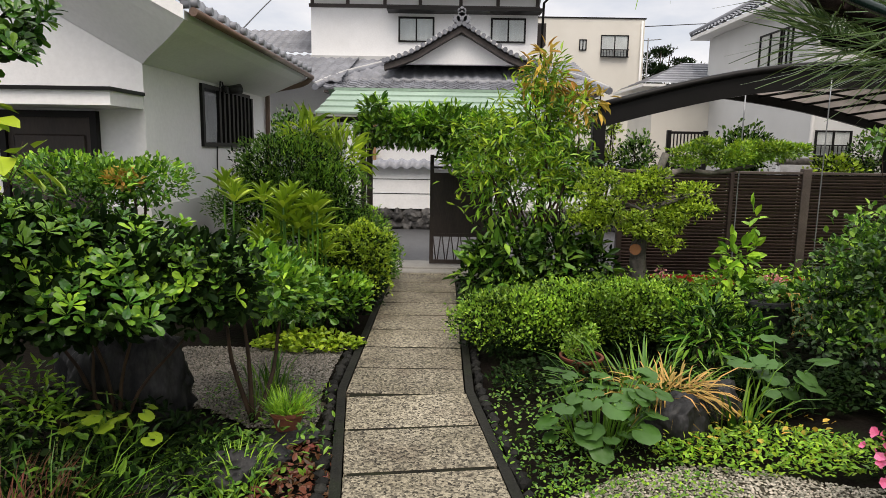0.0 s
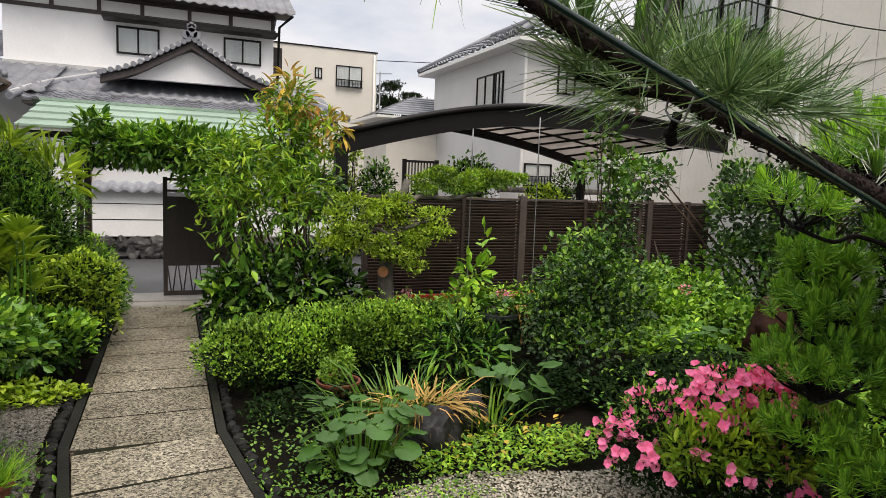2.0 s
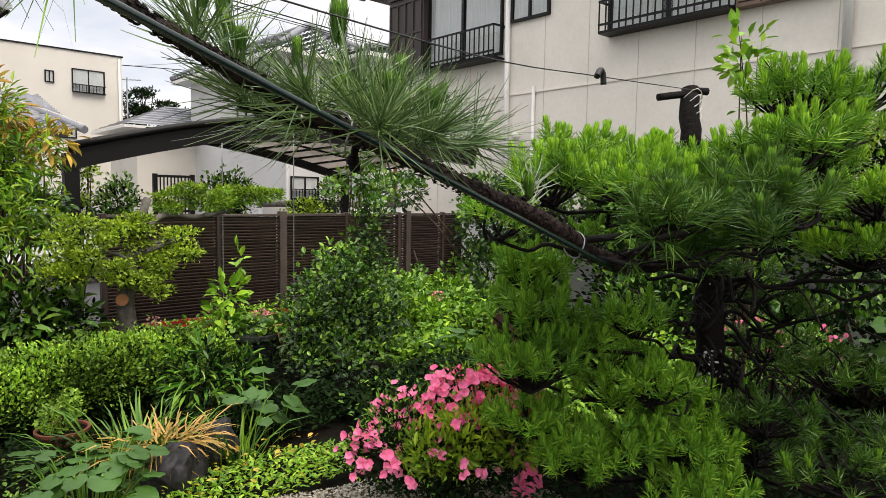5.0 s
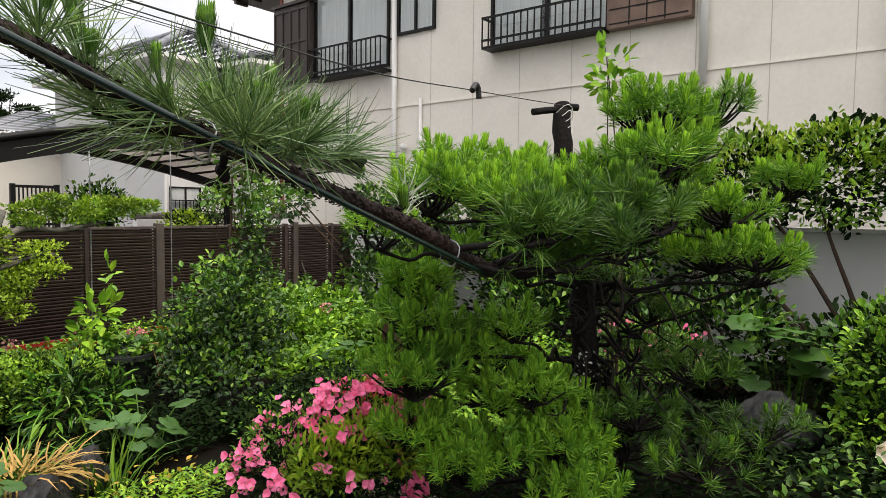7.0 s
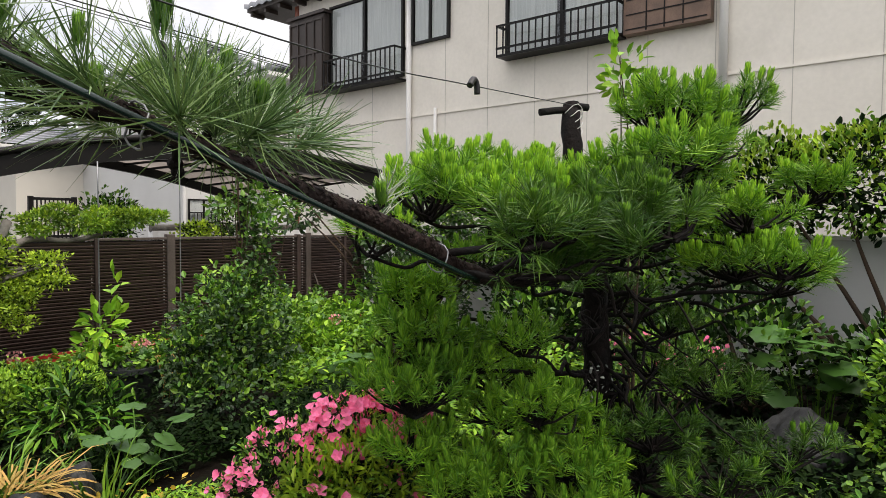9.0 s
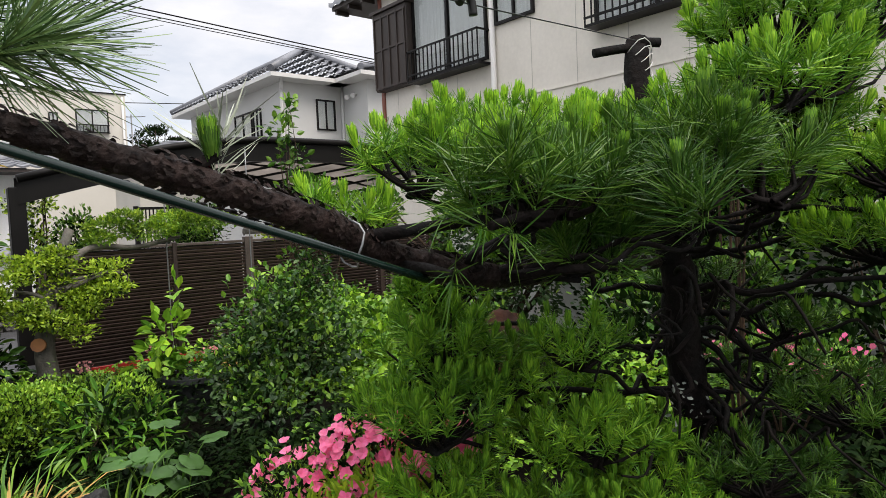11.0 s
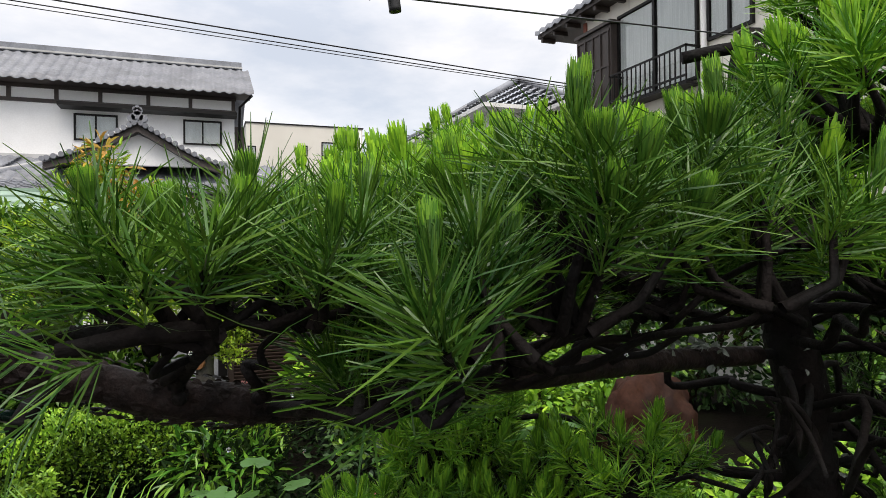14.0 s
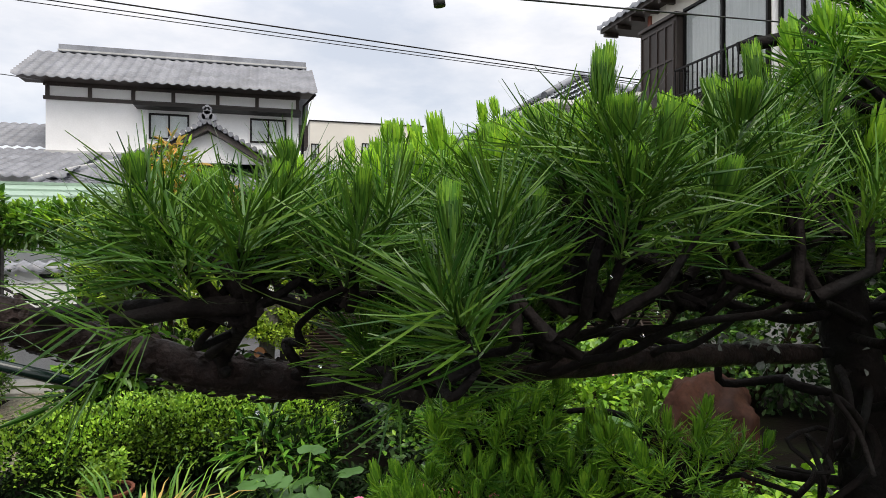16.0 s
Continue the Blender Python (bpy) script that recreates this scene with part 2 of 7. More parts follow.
M["mid"] = leaf_mat("mid_green_leaf", (0.125, 0.31, 0.032), (0.07, 0.2, 0.026), 0.4, 0.55)
M["bright"] = leaf_mat("bright_green_leaf", (0.24, 0.52, 0.042), (0.15, 0.38, 0.034), 0.4, 0.45, 0.16)
M["rose"] = leaf_mat("blue_green_rose_leaf", (0.065, 0.155, 0.045), (0.028, 0.075, 0.026), 0.42, 0.5)
M["copperleaf"] = leaf_mat("young_copper_leaf", (0.40, 0.24, 0.06), (0.5, 0.42, 0.07), 0.42, 0.35)
M["yellow"] = leaf_mat("yellowed_leaf", (0.55, 0.40, 0.06), (0.42, 0.36, 0.06), 0.5, 0.3)
M["straw"] = leaf_mat("dry_straw_blade", (0.50, 0.34, 0.10), (0.38, 0.27, 0.08), 0.6, 0.35)
M["litter"] = leaf_mat("fallen_brown_leaf", (0.14, 0.055, 0.03), (0.10, 0.05, 0.025), 0.4, 0.6, 0.1)
M["fuki"] = leaf_mat("round_butterbur_leaf", (0.05, 0.155, 0.028), (0.05, 0.15, 0.028), 0.45, 0.45)
M["pink"] = leaf_mat("pink_petal", (0.84, 0.15, 0.36), (0.86, 0.26, 0.5), 0.5, 0.2, 0.3)
M["palepink"] = leaf_mat("pale_pink_petal", (0.8, 0.42, 0.46), (0.75, 0.3, 0.36), 0.5, 0.2, 0.35)
M["white"] = leaf_mat("white_petal", (0.85, 0.85, 0.82), (0.8, 0.8, 0.76), 0.5, 0.1, 0.3)
M["red"] = mat("red_plastic_planter", (0.42, 0.03, 0.025), 0.4, (0.35, 0.025, 0.02), 4.0, fine=0.05)
M["planter"] = mat("dark_grey_planter", (0.03, 0.033, 0.035), 0.5, (0.02, 0.022, 0.024), 4.0, 0.2, 40, fine=0.1)
M["steel"] = mat("galvanised_wire", (0.3, 0.31, 0.32), 0.4, metal=0.6)
M["droplet"] = mat("water_drop", (0.9, 0.95, 1.0), 0.02)
M["droplet"].node_tree.nodes["Principled BSDF"].inputs["Transmission Weight"].default_value = 1.0
# an unlit room's darkness as a flat colour, for panels behind glass
M["interior"] = mat("painted_room_dark", (0.02, 0.02, 0.021), 0.8, (0.03, 0.03, 0.031), 2.0)


def glass_mat():
    m = bpy.data.materials.new("window_glass")
    m.use_nodes = True
    nt = m.node_tree
    tr = nt.nodes.new("ShaderNodeBsdfTransparent")
    tr.inputs[0].default_value = (0.93, 0.95, 0.95, 1)
    gl = nt.nodes.new("ShaderNodeBsdfGlossy")
    gl.inputs["Roughness"].default_value = 0.03
    lw = nt.nodes.new("ShaderNodeLayerWeight")
    pw = nt.nodes.new("ShaderNodeMath")
    pw.operation = "POWER"
    pw.inputs[1].default_value = 4.0
    nt.links.new(lw.outputs["Facing"], pw.inputs[0])
    fr = nt.nodes.new("ShaderNodeMapRange")
    fr.inputs["To Min"].default_value, fr.inputs["To Max"].default_value = 0.05, 0.9
    nt.links.new(pw.outputs[0], fr.inputs["Value"])
    ms = nt.nodes.new("ShaderNodeMixShader")
    nt.links.new(fr.outputs[0], ms.inputs[0])
    nt.links.new(tr.outputs[0], ms.inputs[1])
    nt.links.new(gl.outputs[0], ms.inputs[2])
    nt.links.new(ms.outputs[0], nt.nodes["Material Output"].inputs["Surface"])
    return m


M["glass"] = glass_mat()


def aggregate_mat():
    """Exposed-aggregate paving: pale pebbles in grey-brown cement, with dark wet stains."""
    m = mat("exposed_aggregate", (0.235, 0.21, 0.155), 0.6, (0.17, 0.15, 0.105), 2.4, fine=0.15, objvar=0.14, stain=(0.06, 0.038, 0.025), stain_scale=2.2, stain_amount=0.8, stain_from=0.53, spec=0.25)
    nt = m.node_tree
    b = nt.nodes["Principled BSDF"]
    src = b.inputs["Base Color"].links[0].from_socket
    co = nt.nodes.new("ShaderNodeNewGeometry")
    vo = nt.nodes.new("ShaderNodeTexVoronoi")
    vo.inputs["Scale"].default_value = 100
    nt.links.new(co.outputs["Position"], vo.inputs["Vector"])
    sep = nt.nodes.new("ShaderNodeSeparateColor")
    nt.links.new(vo.outputs["Color"], sep.inputs[0])
    mv = nt.nodes.new("ShaderNodeMapRange")
    mv.inputs["To Min"].default_value, mv.inputs["To Max"].default_value = 0.12, 1.9
    nt.links.new(sep.outputs[0], mv.inputs["Value"])
    sc = nt.nodes.new("ShaderNodeVectorMath")
    sc.operation = "SCALE"
    nt.links.new(src, sc.inputs[0])
    nt.links.new(mv.outputs[0], sc.inputs["Scale"])
    nt.links.new(sc.outputs[0], b.inputs["Base Color"])
    bp = nt.nodes.new("ShaderNodeBump")
    bp.inputs["Strength"].default_value, bp.inputs["Distance"].default_value = 0.6, 0.004
    bp.invert = True
    nt.links.new(vo.outputs["Distance"], bp.inputs["Height"])
    nt.links.new(bp.outputs[0], b.inputs["Normal"])
    return m


M["joint"] = mat("dark_joint_dirt", (0.014, 0.013, 0.010), 0.9, (0.02, 0.022, 0.012), 6.0, 0.4, 60, spec=0.1)
M["aggregate"] = aggregate_mat()
M["pebble"] = mat("pale_gravel", (0.44, 0.41, 0.32), 0.6, (0.3, 0.28, 0.22), 3.0, island=0.6)
M["pebble_grey"] = mat("grey_brown_gravel", (0.20, 0.185, 0.15), 0.6, (0.12, 0.11, 0.09), 3.0, island=0.6)
M["grit"] = mat("grit_between_gravel", (0.085, 0.075, 0.052), 0.85, (0.045, 0.04, 0.03), 60.0, 0.6, 160, fine=0.3, spec=0.1)


# ---- building helpers ----
def bm_box(bm, x0, x1, y0, y1, z0, z1, bevel=0.0):
    vs = [bm.verts.new((x, y, z)) for x in (x0, x1) for y in (y0, y1) for z in (z0, z1)]
    fs = [bm.faces.new([vs[i] for i in f]) for f in ((0, 1, 3, 2), (4, 6, 7, 5), (0, 4, 5, 1), (2, 3, 7, 6), (0, 2, 6, 4), (1, 5, 7, 3))]
    if bevel:
        bmesh.ops.bevel(bm, geom=list({e for f in fs for e in f.edges}), offset=bevel, segments=1, affect="EDGES")


def mesh_of(name, bm, material):
    me = bpy.data.meshes.new(name)
    bmesh.ops.recalc_face_normals(bm, faces=bm.faces)
    bm.to_mesh(me)
    bm.free()
    me.materials.append(material)
    return me


def world_of(ob):
    return ob.matrix_basis if ob.parent is None else world_of(ob.parent) @ ob.matrix_parent_inverse @ ob.matrix_basis


def under(ob, parent):
    """Makes ob a part of parent, where it stands."""
    if parent is not None:
        ob.parent = parent
        ob.matrix_parent_inverse = world_of(parent).inverted()
    return ob


def part(name, bm, material, parent=None, label=""):
    ob = new(name, mesh_of(name, bm, material))
    if parent is not None:
        ob.parent = parent
        ob.matrix_parent_inverse = world_of(parent).inverted()
    if label:
        ob["label"] = label
    return ob


def box(name, x0, x1, y0, y1, z0, z1, material, parent=None, label="", bevel=0.0):
    bm = bmesh.new()
    bm_box(bm, x0, x1, y0, y1, z0, z1, bevel)
    return part(name, bm, material, parent, label)


def thing(name, at, label, category, group="", kind=""):
    e = new(name)
    e.empty_display_size = 0.1
    e.location = at
    e.matrix_basis = Matrix.Translation(at)
    return tagged(e, label, category, group, kind)


def tube(bm, pts, radii, sides=8, cap=True):
    """A tapered tube along pts."""
    pts = [Vector(p) for p in pts]
    rings = []
    prev = None
    for i, p in enumerate(pts):
        d = (pts[min(i + 1, len(pts) - 1)] - pts[max(i - 1, 0)]).normalized()
        a = (prev - d * prev.dot(d)) if prev is not None else d.orthogonal()
        a.normalize()
        prev = a
        b = d.cross(a)
        r = radii[i] if hasattr(radii, "__len__") else radii
        rings.append([bm.verts.new(p + (a * math.cos(t) + b * math.sin(t)) * r) for t in [2 * math.pi * k / sides for k in range(sides)]])
    for r0, r1 in zip(rings, rings[1:]):
        for k in range(sides):
            f = bm.faces.new((r0[k], r0[(k + 1) % sides], r1[(k + 1) % sides], r1[k]))
            f.smooth = True
    if cap:
        bm.faces.new(rings[0][::-1])
        bm.faces.new(rings[-1])


def smooth_path(pts, steps=4):
    """Catmull-Rom through pts."""
    p = [Vector(q) for q in pts]
    out = []
    for i in range(len(p) - 1):
        a, b, c, d = p[max(i - 1, 0)], p[i], p[i + 1], p[min(i + 2, len(p) - 1)]
        for k in range(steps):
            t = k / steps
            out.append(0.5 * ((2 * b) + (c - a) * t + (2 * a - 5 * b + 4 * c - d) * t * t + (3 * b - a - 3 * c + d) * t ** 3))
    out.append(p[-1])
    return out


def mesh_np(name, verts, faces, material, parent=None, label="", smooth=False):
    """One mesh object from arrays; faces is (n, 3) or (n, 4)."""
    me = bpy.data.meshes.new(name)
    n, k = faces.shape
    me.vertices.add(len(verts))
    me.vertices.foreach_set("co", np.ascontiguousarray(verts, dtype=np.float32).ravel())
    me.loops.add(n * k)
    me.loops.foreach_set("vertex_index", np.ascontiguousarray(faces, dtype=np.int32).ravel())
    me.polygons.add(n)
    me.polygons.foreach_set("loop_start", np.arange(0, n * k, k, dtype=np.int32))
    me.polygons.foreach_set("use_smooth", np.full(n, smooth))
    me.update(calc_edges=True)
    me.validate()
    me.materials.append(material)
    ob = new(name, me)
    if parent is not None:
        ob.parent = parent
        ob.matrix_parent_inverse = world_of(parent).inverted()
    if label:
        ob["label"] = label
    return ob


# leaf shapes: x across, y along, z up; quads
LEAF = (np.array([(0, 0, 0), (-.5, .38, .10), (-.36, .75, .08), (0, 1, -.04), (.36, .75, .08), (.5, .38, .10), (0, .4, 0), (0, .75, 0)], float),
        np.array([(0, 6, 1, 0), (6, 7, 2, 1), (7, 3, 2, 2), (0, 5, 6, 6), (6, 5, 4, 7), (7, 4, 3, 3)]))
OVAL = (np.array([(0, 0, 0), (-.42, .35, .1), (-.46, .72, .13), (0, 1, .02), (.46, .72, .13), (.42, .35, .1)], float), np.array([(0, 3, 2, 1), (0, 5, 4, 3)]))
SPOON = (np.array([(0, 0, 0), (-.17, .35, .03), (-.46, .68, .07), (-.34, .93, .03), (0, 1, -.03), (.34, .93, .03), (.46, .68, .07), (.17, .35, .03), (0, .4, 0), (0, .75, .01)], float),
         np.array([(0, 8, 1, 0), (8, 9, 2, 1), (9, 4, 3, 2), (0, 7, 8, 8), (8, 7, 6, 9), (9, 6, 5, 4)]))
SLIM = (np.array([(0, 0, 0), (-.5, .4, .12), (0, 1, -.08), (.5, .4, .12)], float), np.array([(0, 2, 1, 1), (0, 3, 2, 2)]))
NEEDLE = (np.array([(-.5, 0, 0), (.5, 0, 0), (-.5, .5, .03), (.5, .5, .03), (-.2, 1, -.02), (.2, 1, -.02)], float), np.array([(0, 1, 3, 2), (2, 3, 5, 4)]))
BLADE = (np.array([(-.4, 0, 0), (.4, 0, 0), (-.5, .35, .12), (.5, .35, .12), (-.4, .7, .12), (.4, .7, .12), (0, 1, -.05)], float), np.array([(0, 1, 3, 2), (2, 3, 5, 4), (4, 5, 6, 6)]))


def round_leaf():
    """A kidney-shaped blade: notch at the stalk, wavy rim, sunk veins."""
    n, vs = 18, [(0, 0.3, -0.05)]
    for ring, r in enumerate((0.28, 0.5)):
        for k in range(n):
            a = 2 * math.pi * k / n + math.pi / 2
            q = r * (1 + 0.06 * math.sin(7 * a) * ring)
            x, y = q * math.cos(a) * 1.1, 0.4 + q * math.sin(a)
            if k == n // 2:
                y = 0.22 if ring else 0.27
            vs.append((x, y, 0.02 + (0.035 * math.sin(6 * a) - 0.05 if ring else 0.02 * math.cos(9 * a))))
    fs = [(0, 1 + k, 1 + (k + 1) % n, 1 + (k + 1) % n) for k in range(n)]
    fs += [(1 + k, 1 + n + k, 1 + n + (k + 1) % n, 1 + (k + 1) % n) for k in range(n)]
    return np.array(vs, float), np.array(fs)


ROUND = round_leaf()


def clean_quads(f):
    """Degenerate quads are written as quads with a doubled corner; split all into triangles."""
    tri = np.concatenate([f[:, [0, 1, 2]], f[:, [0, 2, 3]]])
    ok = (tri[:, 0] != tri[:, 1]) & (tri[:, 1] != tri[:, 2]) & (tri[:, 0] != tri[:, 2])
    return tri[ok]


def unit(v):
    return v / np.maximum(np.linalg.norm(v, axis=1, keepdims=True), 1e-9)


def scatter(shape, pos, direction, up, length, width):
    """Copies of a leaf shape at pos, pointing along direction, its face towards up."""
    tv, tf = shape
    tf = clean_quads(tf)
    d = unit(direction)
    x = np.cross(d, up)
    x = unit(np.where(np.linalg.norm(x, axis=1, keepdims=True) < 1e-4, np.array([[1.0, 0, 0]]), x))
    n = np.cross(x, d)
    length = np.broadcast_to(np.asarray(length, float), (len(pos),))
    width = np.broadcast_to(np.asarray(width, float), (len(pos),))
    v = pos[:, None, :] + tv[None, :, 0, None] * (x * width[:, None])[:, None, :] + tv[None, :, 1, None] * (d * length[:, None])[:, None, :] + tv[None, :, 2, None] * (n * length[:, None])[:, None, :]
    f = tf[None] + (np.arange(len(pos)) * len(tv))[:, None, None]
    return v.reshape(-1, 3), f.reshape(-1, 3)


def merge(*sets):
    vs, fs, o = [], [], 0
    for v, f in sets:
        vs.append(v)
        fs.append(f + o)
        o += len(v)
    return np.concatenate(vs), np.concatenate(fs)


def blob_points(rng, blobs, n, inner=0.55, rough=0.18, low=-1.0):
    """Points in the outer shell of rounded clumps, with outward directions. blobs: (x, y, z, rx, ry, rz)."""
    b = np.array(blobs, float)
    area = (b[:, 3] * b[:, 4] + b[:, 3] * b[:, 5] + b[:, 4] * b[:, 5])
    which = rng.choice(len(b), n, p=area / area.sum())
    d = unit(rng.normal(size=(n, 3)))
    flip = d[:, 2] < low
    d[flip, 2] *= -1
    ph = rng.uniform(0, 6.28, (len(b), 3))
    wob = 1 + rough * (np.sin(d[:, 0] * 5 + ph[which, 0]) * np.sin(d[:, 1] * 5 + ph[which, 1]) + np.sin(d[:, 2] * 6 + ph[which, 2]) * 0.6 + 0.6 * np.sin(d[:, 0] * 11 + d[:, 1] * 9 + ph[which, 1]))
    r = (inner + (1 - inner) * rng.uniform(0, 1, n) ** 0.5) * wob
    return b[which, :3] + d * b[which, 3:] * r[:, None], d, which


def foliage(name, seed, blobs, n, shape, length, width, material, parent, out=1.0, lift=0.35, spread=0.6, inner=0.55, rough=0.18, low=-1.0, label="", floor=0.01):
    rng = np.random.default_rng(seed)
    p, d, _ = blob_points(rng, blobs, n, inner, rough, low)
    keep = p[:, 2] > floor
    p, d = p[keep], d[keep]
    n = len(p)
    direction = d * out + np.array([[0, 0, lift]]) + rng.normal(size=(n, 3)) * spread
    up = np.array([[0, 0, 1.0]]) + d * 0.5 + rng.normal(size=(n, 3)) * 0.45
    s = rng.uniform(0.65, 1.2, n)
    v, f = scatter(shape, p, direction, up, length * s, width * s)
    return tagged(mesh_np(name, v, f, material, parent, label), kind="stuff")


def rosettes(name, seed, blobs, n, length, width, material, parent, low=-0.3, rough=0.12, inner=0.9, each=8, label=""):
    """Whorls of spoon-shaped leaves at the shoot ends of a clipped shrub."""
    rng = np.random.default_rng(seed)
    p, d, _ = blob_points(rng, blobs, n, inner, rough, low)
    axis = unit(d + np.array([[0, 0, 0.7]]) + rng.normal(size=d.shape) * 0.25)
    c, u = np.repeat(p, each, 0), np.repeat(axis, each, 0)
    m = len(c)
    turn = np.tile(np.arange(each) * 2.4, n) + np.repeat(rng.uniform(0, 6.28, n), each)
    a = unit(np.cross(u, np.array([[0.31, 0.87, 0.2]])))
    b = np.cross(u, a)
    side = a * np.cos(turn)[:, None] + b * np.sin(turn)[:, None]
    rise = np.tile(np.linspace(0.1, 1.3, each), n)
    way = side + u * rise[:, None] + rng.normal(size=(m, 3)) * 0.12
    s = np.tile(np.linspace(1.1, 0.6, each), n) * rng.uniform(0.85, 1.15, m)
    v, f = scatter(SPOON, c - u * 0.015 + side * 0.004, way, u, length * s, width * s)
    return tagged(mesh_np(name, v, f, material, parent, label), kind="stuff")


def stems(name, seed, base, blobs, material, parent, r0=0.02, per=2, sides=6, name_label="", wobble=0.05):
    """Branching stems from the base up into each clump."""
    rng = random.Random(seed)
    b0 = Vector(base)
    for bx, by, bz, rx, ry, rz in blobs:
        for k in range(per):
            tip = Vector((bx + rng.uniform(-.6, .6) * rx, by + rng.uniform(-.6, .6) * ry, bz + rng.uniform(-.2, .6) * rz))
            s = b0 + Vector((rng.uniform(-1, 1) * r0 * 2, rng.uniform(-1, 1) * r0 * 2, 0))
            m1 = s.lerp(tip, 0.35) + Vector((rng.uniform(-1, 1), rng.uniform(-1, 1), rng.uniform(0, 1.5))) * wobble
            m2 = s.lerp(tip, 0.7) + Vector((rng.uniform(-1, 1), rng.uniform(-1, 1), rng.uniform(0, 1))) * wobble
            path = smooth_path([s, m1, m2, tip], 3)
            bm = bmesh.new()
            tube(bm, path, [r0 * (1 - 0.8 * i / (len(path) - 1)) for i in range(len(path))], sides)
            part(name, bm, material, parent, name_label)


def rock_mesh(bm, centre, size, seed, detail=3, rough=0.22, grooves=0.0):
    """An angular boulder."""
    c = Vector(centre)
    tmp = bmesh.new()
    bmesh.ops.create_icosphere(tmp, subdivisions=detail, radius=1.0)
    rng = random.Random(seed)
    planes = [(Vector((rng.uniform(-1, 1), rng.uniform(-1, 1), rng.uniform(-.6, 1))).normalized(), rng.uniform(0.62, 0.9)) for _ in range(11)]
    for v in tmp.verts:
        p = v.co.copy()
        for nrm, dist in planes:
            o = p.dot(nrm) - dist
            if o > 0:
                p -= nrm * o * 0.85
        p *= 1 + rough * noise.noise(p * 1.7 + Vector((seed, 0, 0))) + rough * 0.35 * noise.noise(p * 5 + Vector((0, seed, 0)))
        if grooves:
            a = math.atan2(p.y, p.x)
            p *= 1 - grooves * (abs(math.sin(a * 9 + 1.5 * noise.noise(Vector((a, p.z * 1.2, seed)))) * math.cos(a * 5.3)) ** 0.5) * (1 - abs(p.z) * 0.5)
        if detail > 3:
            p *= 1 + rough * 0.22 * noise.noise(p * 11 + Vector((seed, seed, 0)))
        v.co = Vector((p.x * size[0], p.y * size[1], p.z * size[2])) + c
    idx = {}
    for v in tmp.verts:
        idx[v.index] = bm.verts.new(v.co)
    for f in tmp.faces:
        bm.faces.new([idx[v.index] for v in f.verts]).smooth = detail > 3
    tmp.free()


def rock(label, centre, size, seed, material, name="rock", group="", grooves=0.025):
    bm = bmesh.new()
    rock_mesh(bm, (0, 0, 0), size, seed, 5, grooves=grooves)
    ob = new(name, mesh_of(name, bm, material))
    ob.location = centre
    ob.matrix_basis = Matrix.Translation(centre)
    return tagged(ob, label, "rock", group)


# ---- ground, road, path ----
def path_x(y):
    return -0.25 + max(0.0, 3.9 - y) * 0.128


def ground_sheet():
    bm = bmesh.new()
    s = 300
    vs = [bm.verts.new(p) for p in ((-s, -s, -0.16), (s, -s, -0.16), (s, s, -0.16), (-s, s, -0.16))]
    bm.faces.new(vs)
    tagged(part("ground", bm, M["asphalt"]), "grey paved ground reaching to the horizon", "ground", kind="structure")
    nx, ny = 130, 110
    xs, ys = np.linspace(-5.5, 9.0, nx), np.linspace(-4.0, 8.15, ny)
    v = np.array([(x, y, 0.022 * noise.noise(Vector((x * 1.1, y * 1.1, 0))) + 0.012 * noise.noise(Vector((x * 5, y * 5, 3))) - 0.035 - (0.05 if abs(x - path_x(y)) < 0.4 else 0.0)) for y in ys for x in xs])
    i = (np.arange(nx - 1)[None] + nx * np.arange(ny - 1)[:, None]).ravel()
    f = np.stack([i, i + 1, i + nx + 1, i + nx], 1)
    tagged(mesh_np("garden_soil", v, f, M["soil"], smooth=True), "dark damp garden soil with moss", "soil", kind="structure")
    tagged(box("road", -40, 40, 8.2, 12.0, -0.158, -0.04, M["asphalt"]), "grey wet asphalt street outside the gate", "road", kind="structure")


ground_sheet()


garden_path = thing("garden_path", (-0.25, 4, 0), "straight garden path of exposed-aggregate slabs with dark joints", "path", kind="structure")


def slab_mesh():
    bm = bmesh.new()
    bm_box(bm, -0.348, 0.348, -0.214, 0.214, -0.05, 0.018, 0.004)
    return mesh_of("slab", bm, M["aggregate"])


slab_me = slab_mesh()
PITCH = 0.455
for k in range(-7, 11):
    y = 2.91 + PITCH * (k + 0.5)
    ob = new("slab", slab_me)
    turn = -math.degrees(math.atan(0.128)) if y < 3.8 else 0.0
    ob.matrix_basis = pose(path_x(y), y, random.uniform(-0.001, 0.002), random.uniform(-.15, .15), random.uniform(-.1, .1), -turn + random.uniform(-.4, .4))
    under(ob, garden_path)


def loft(bm, sections):
    """Skins equal rings of points."""
    rings = [[bm.verts.new(p) for p in s] for s in sections]
    for a, b in zip(rings, rings[1:]):
        for i in range(len(a) - 1):
            bm.faces.new((a[i], a[i + 1], b[i + 1], b[i]))


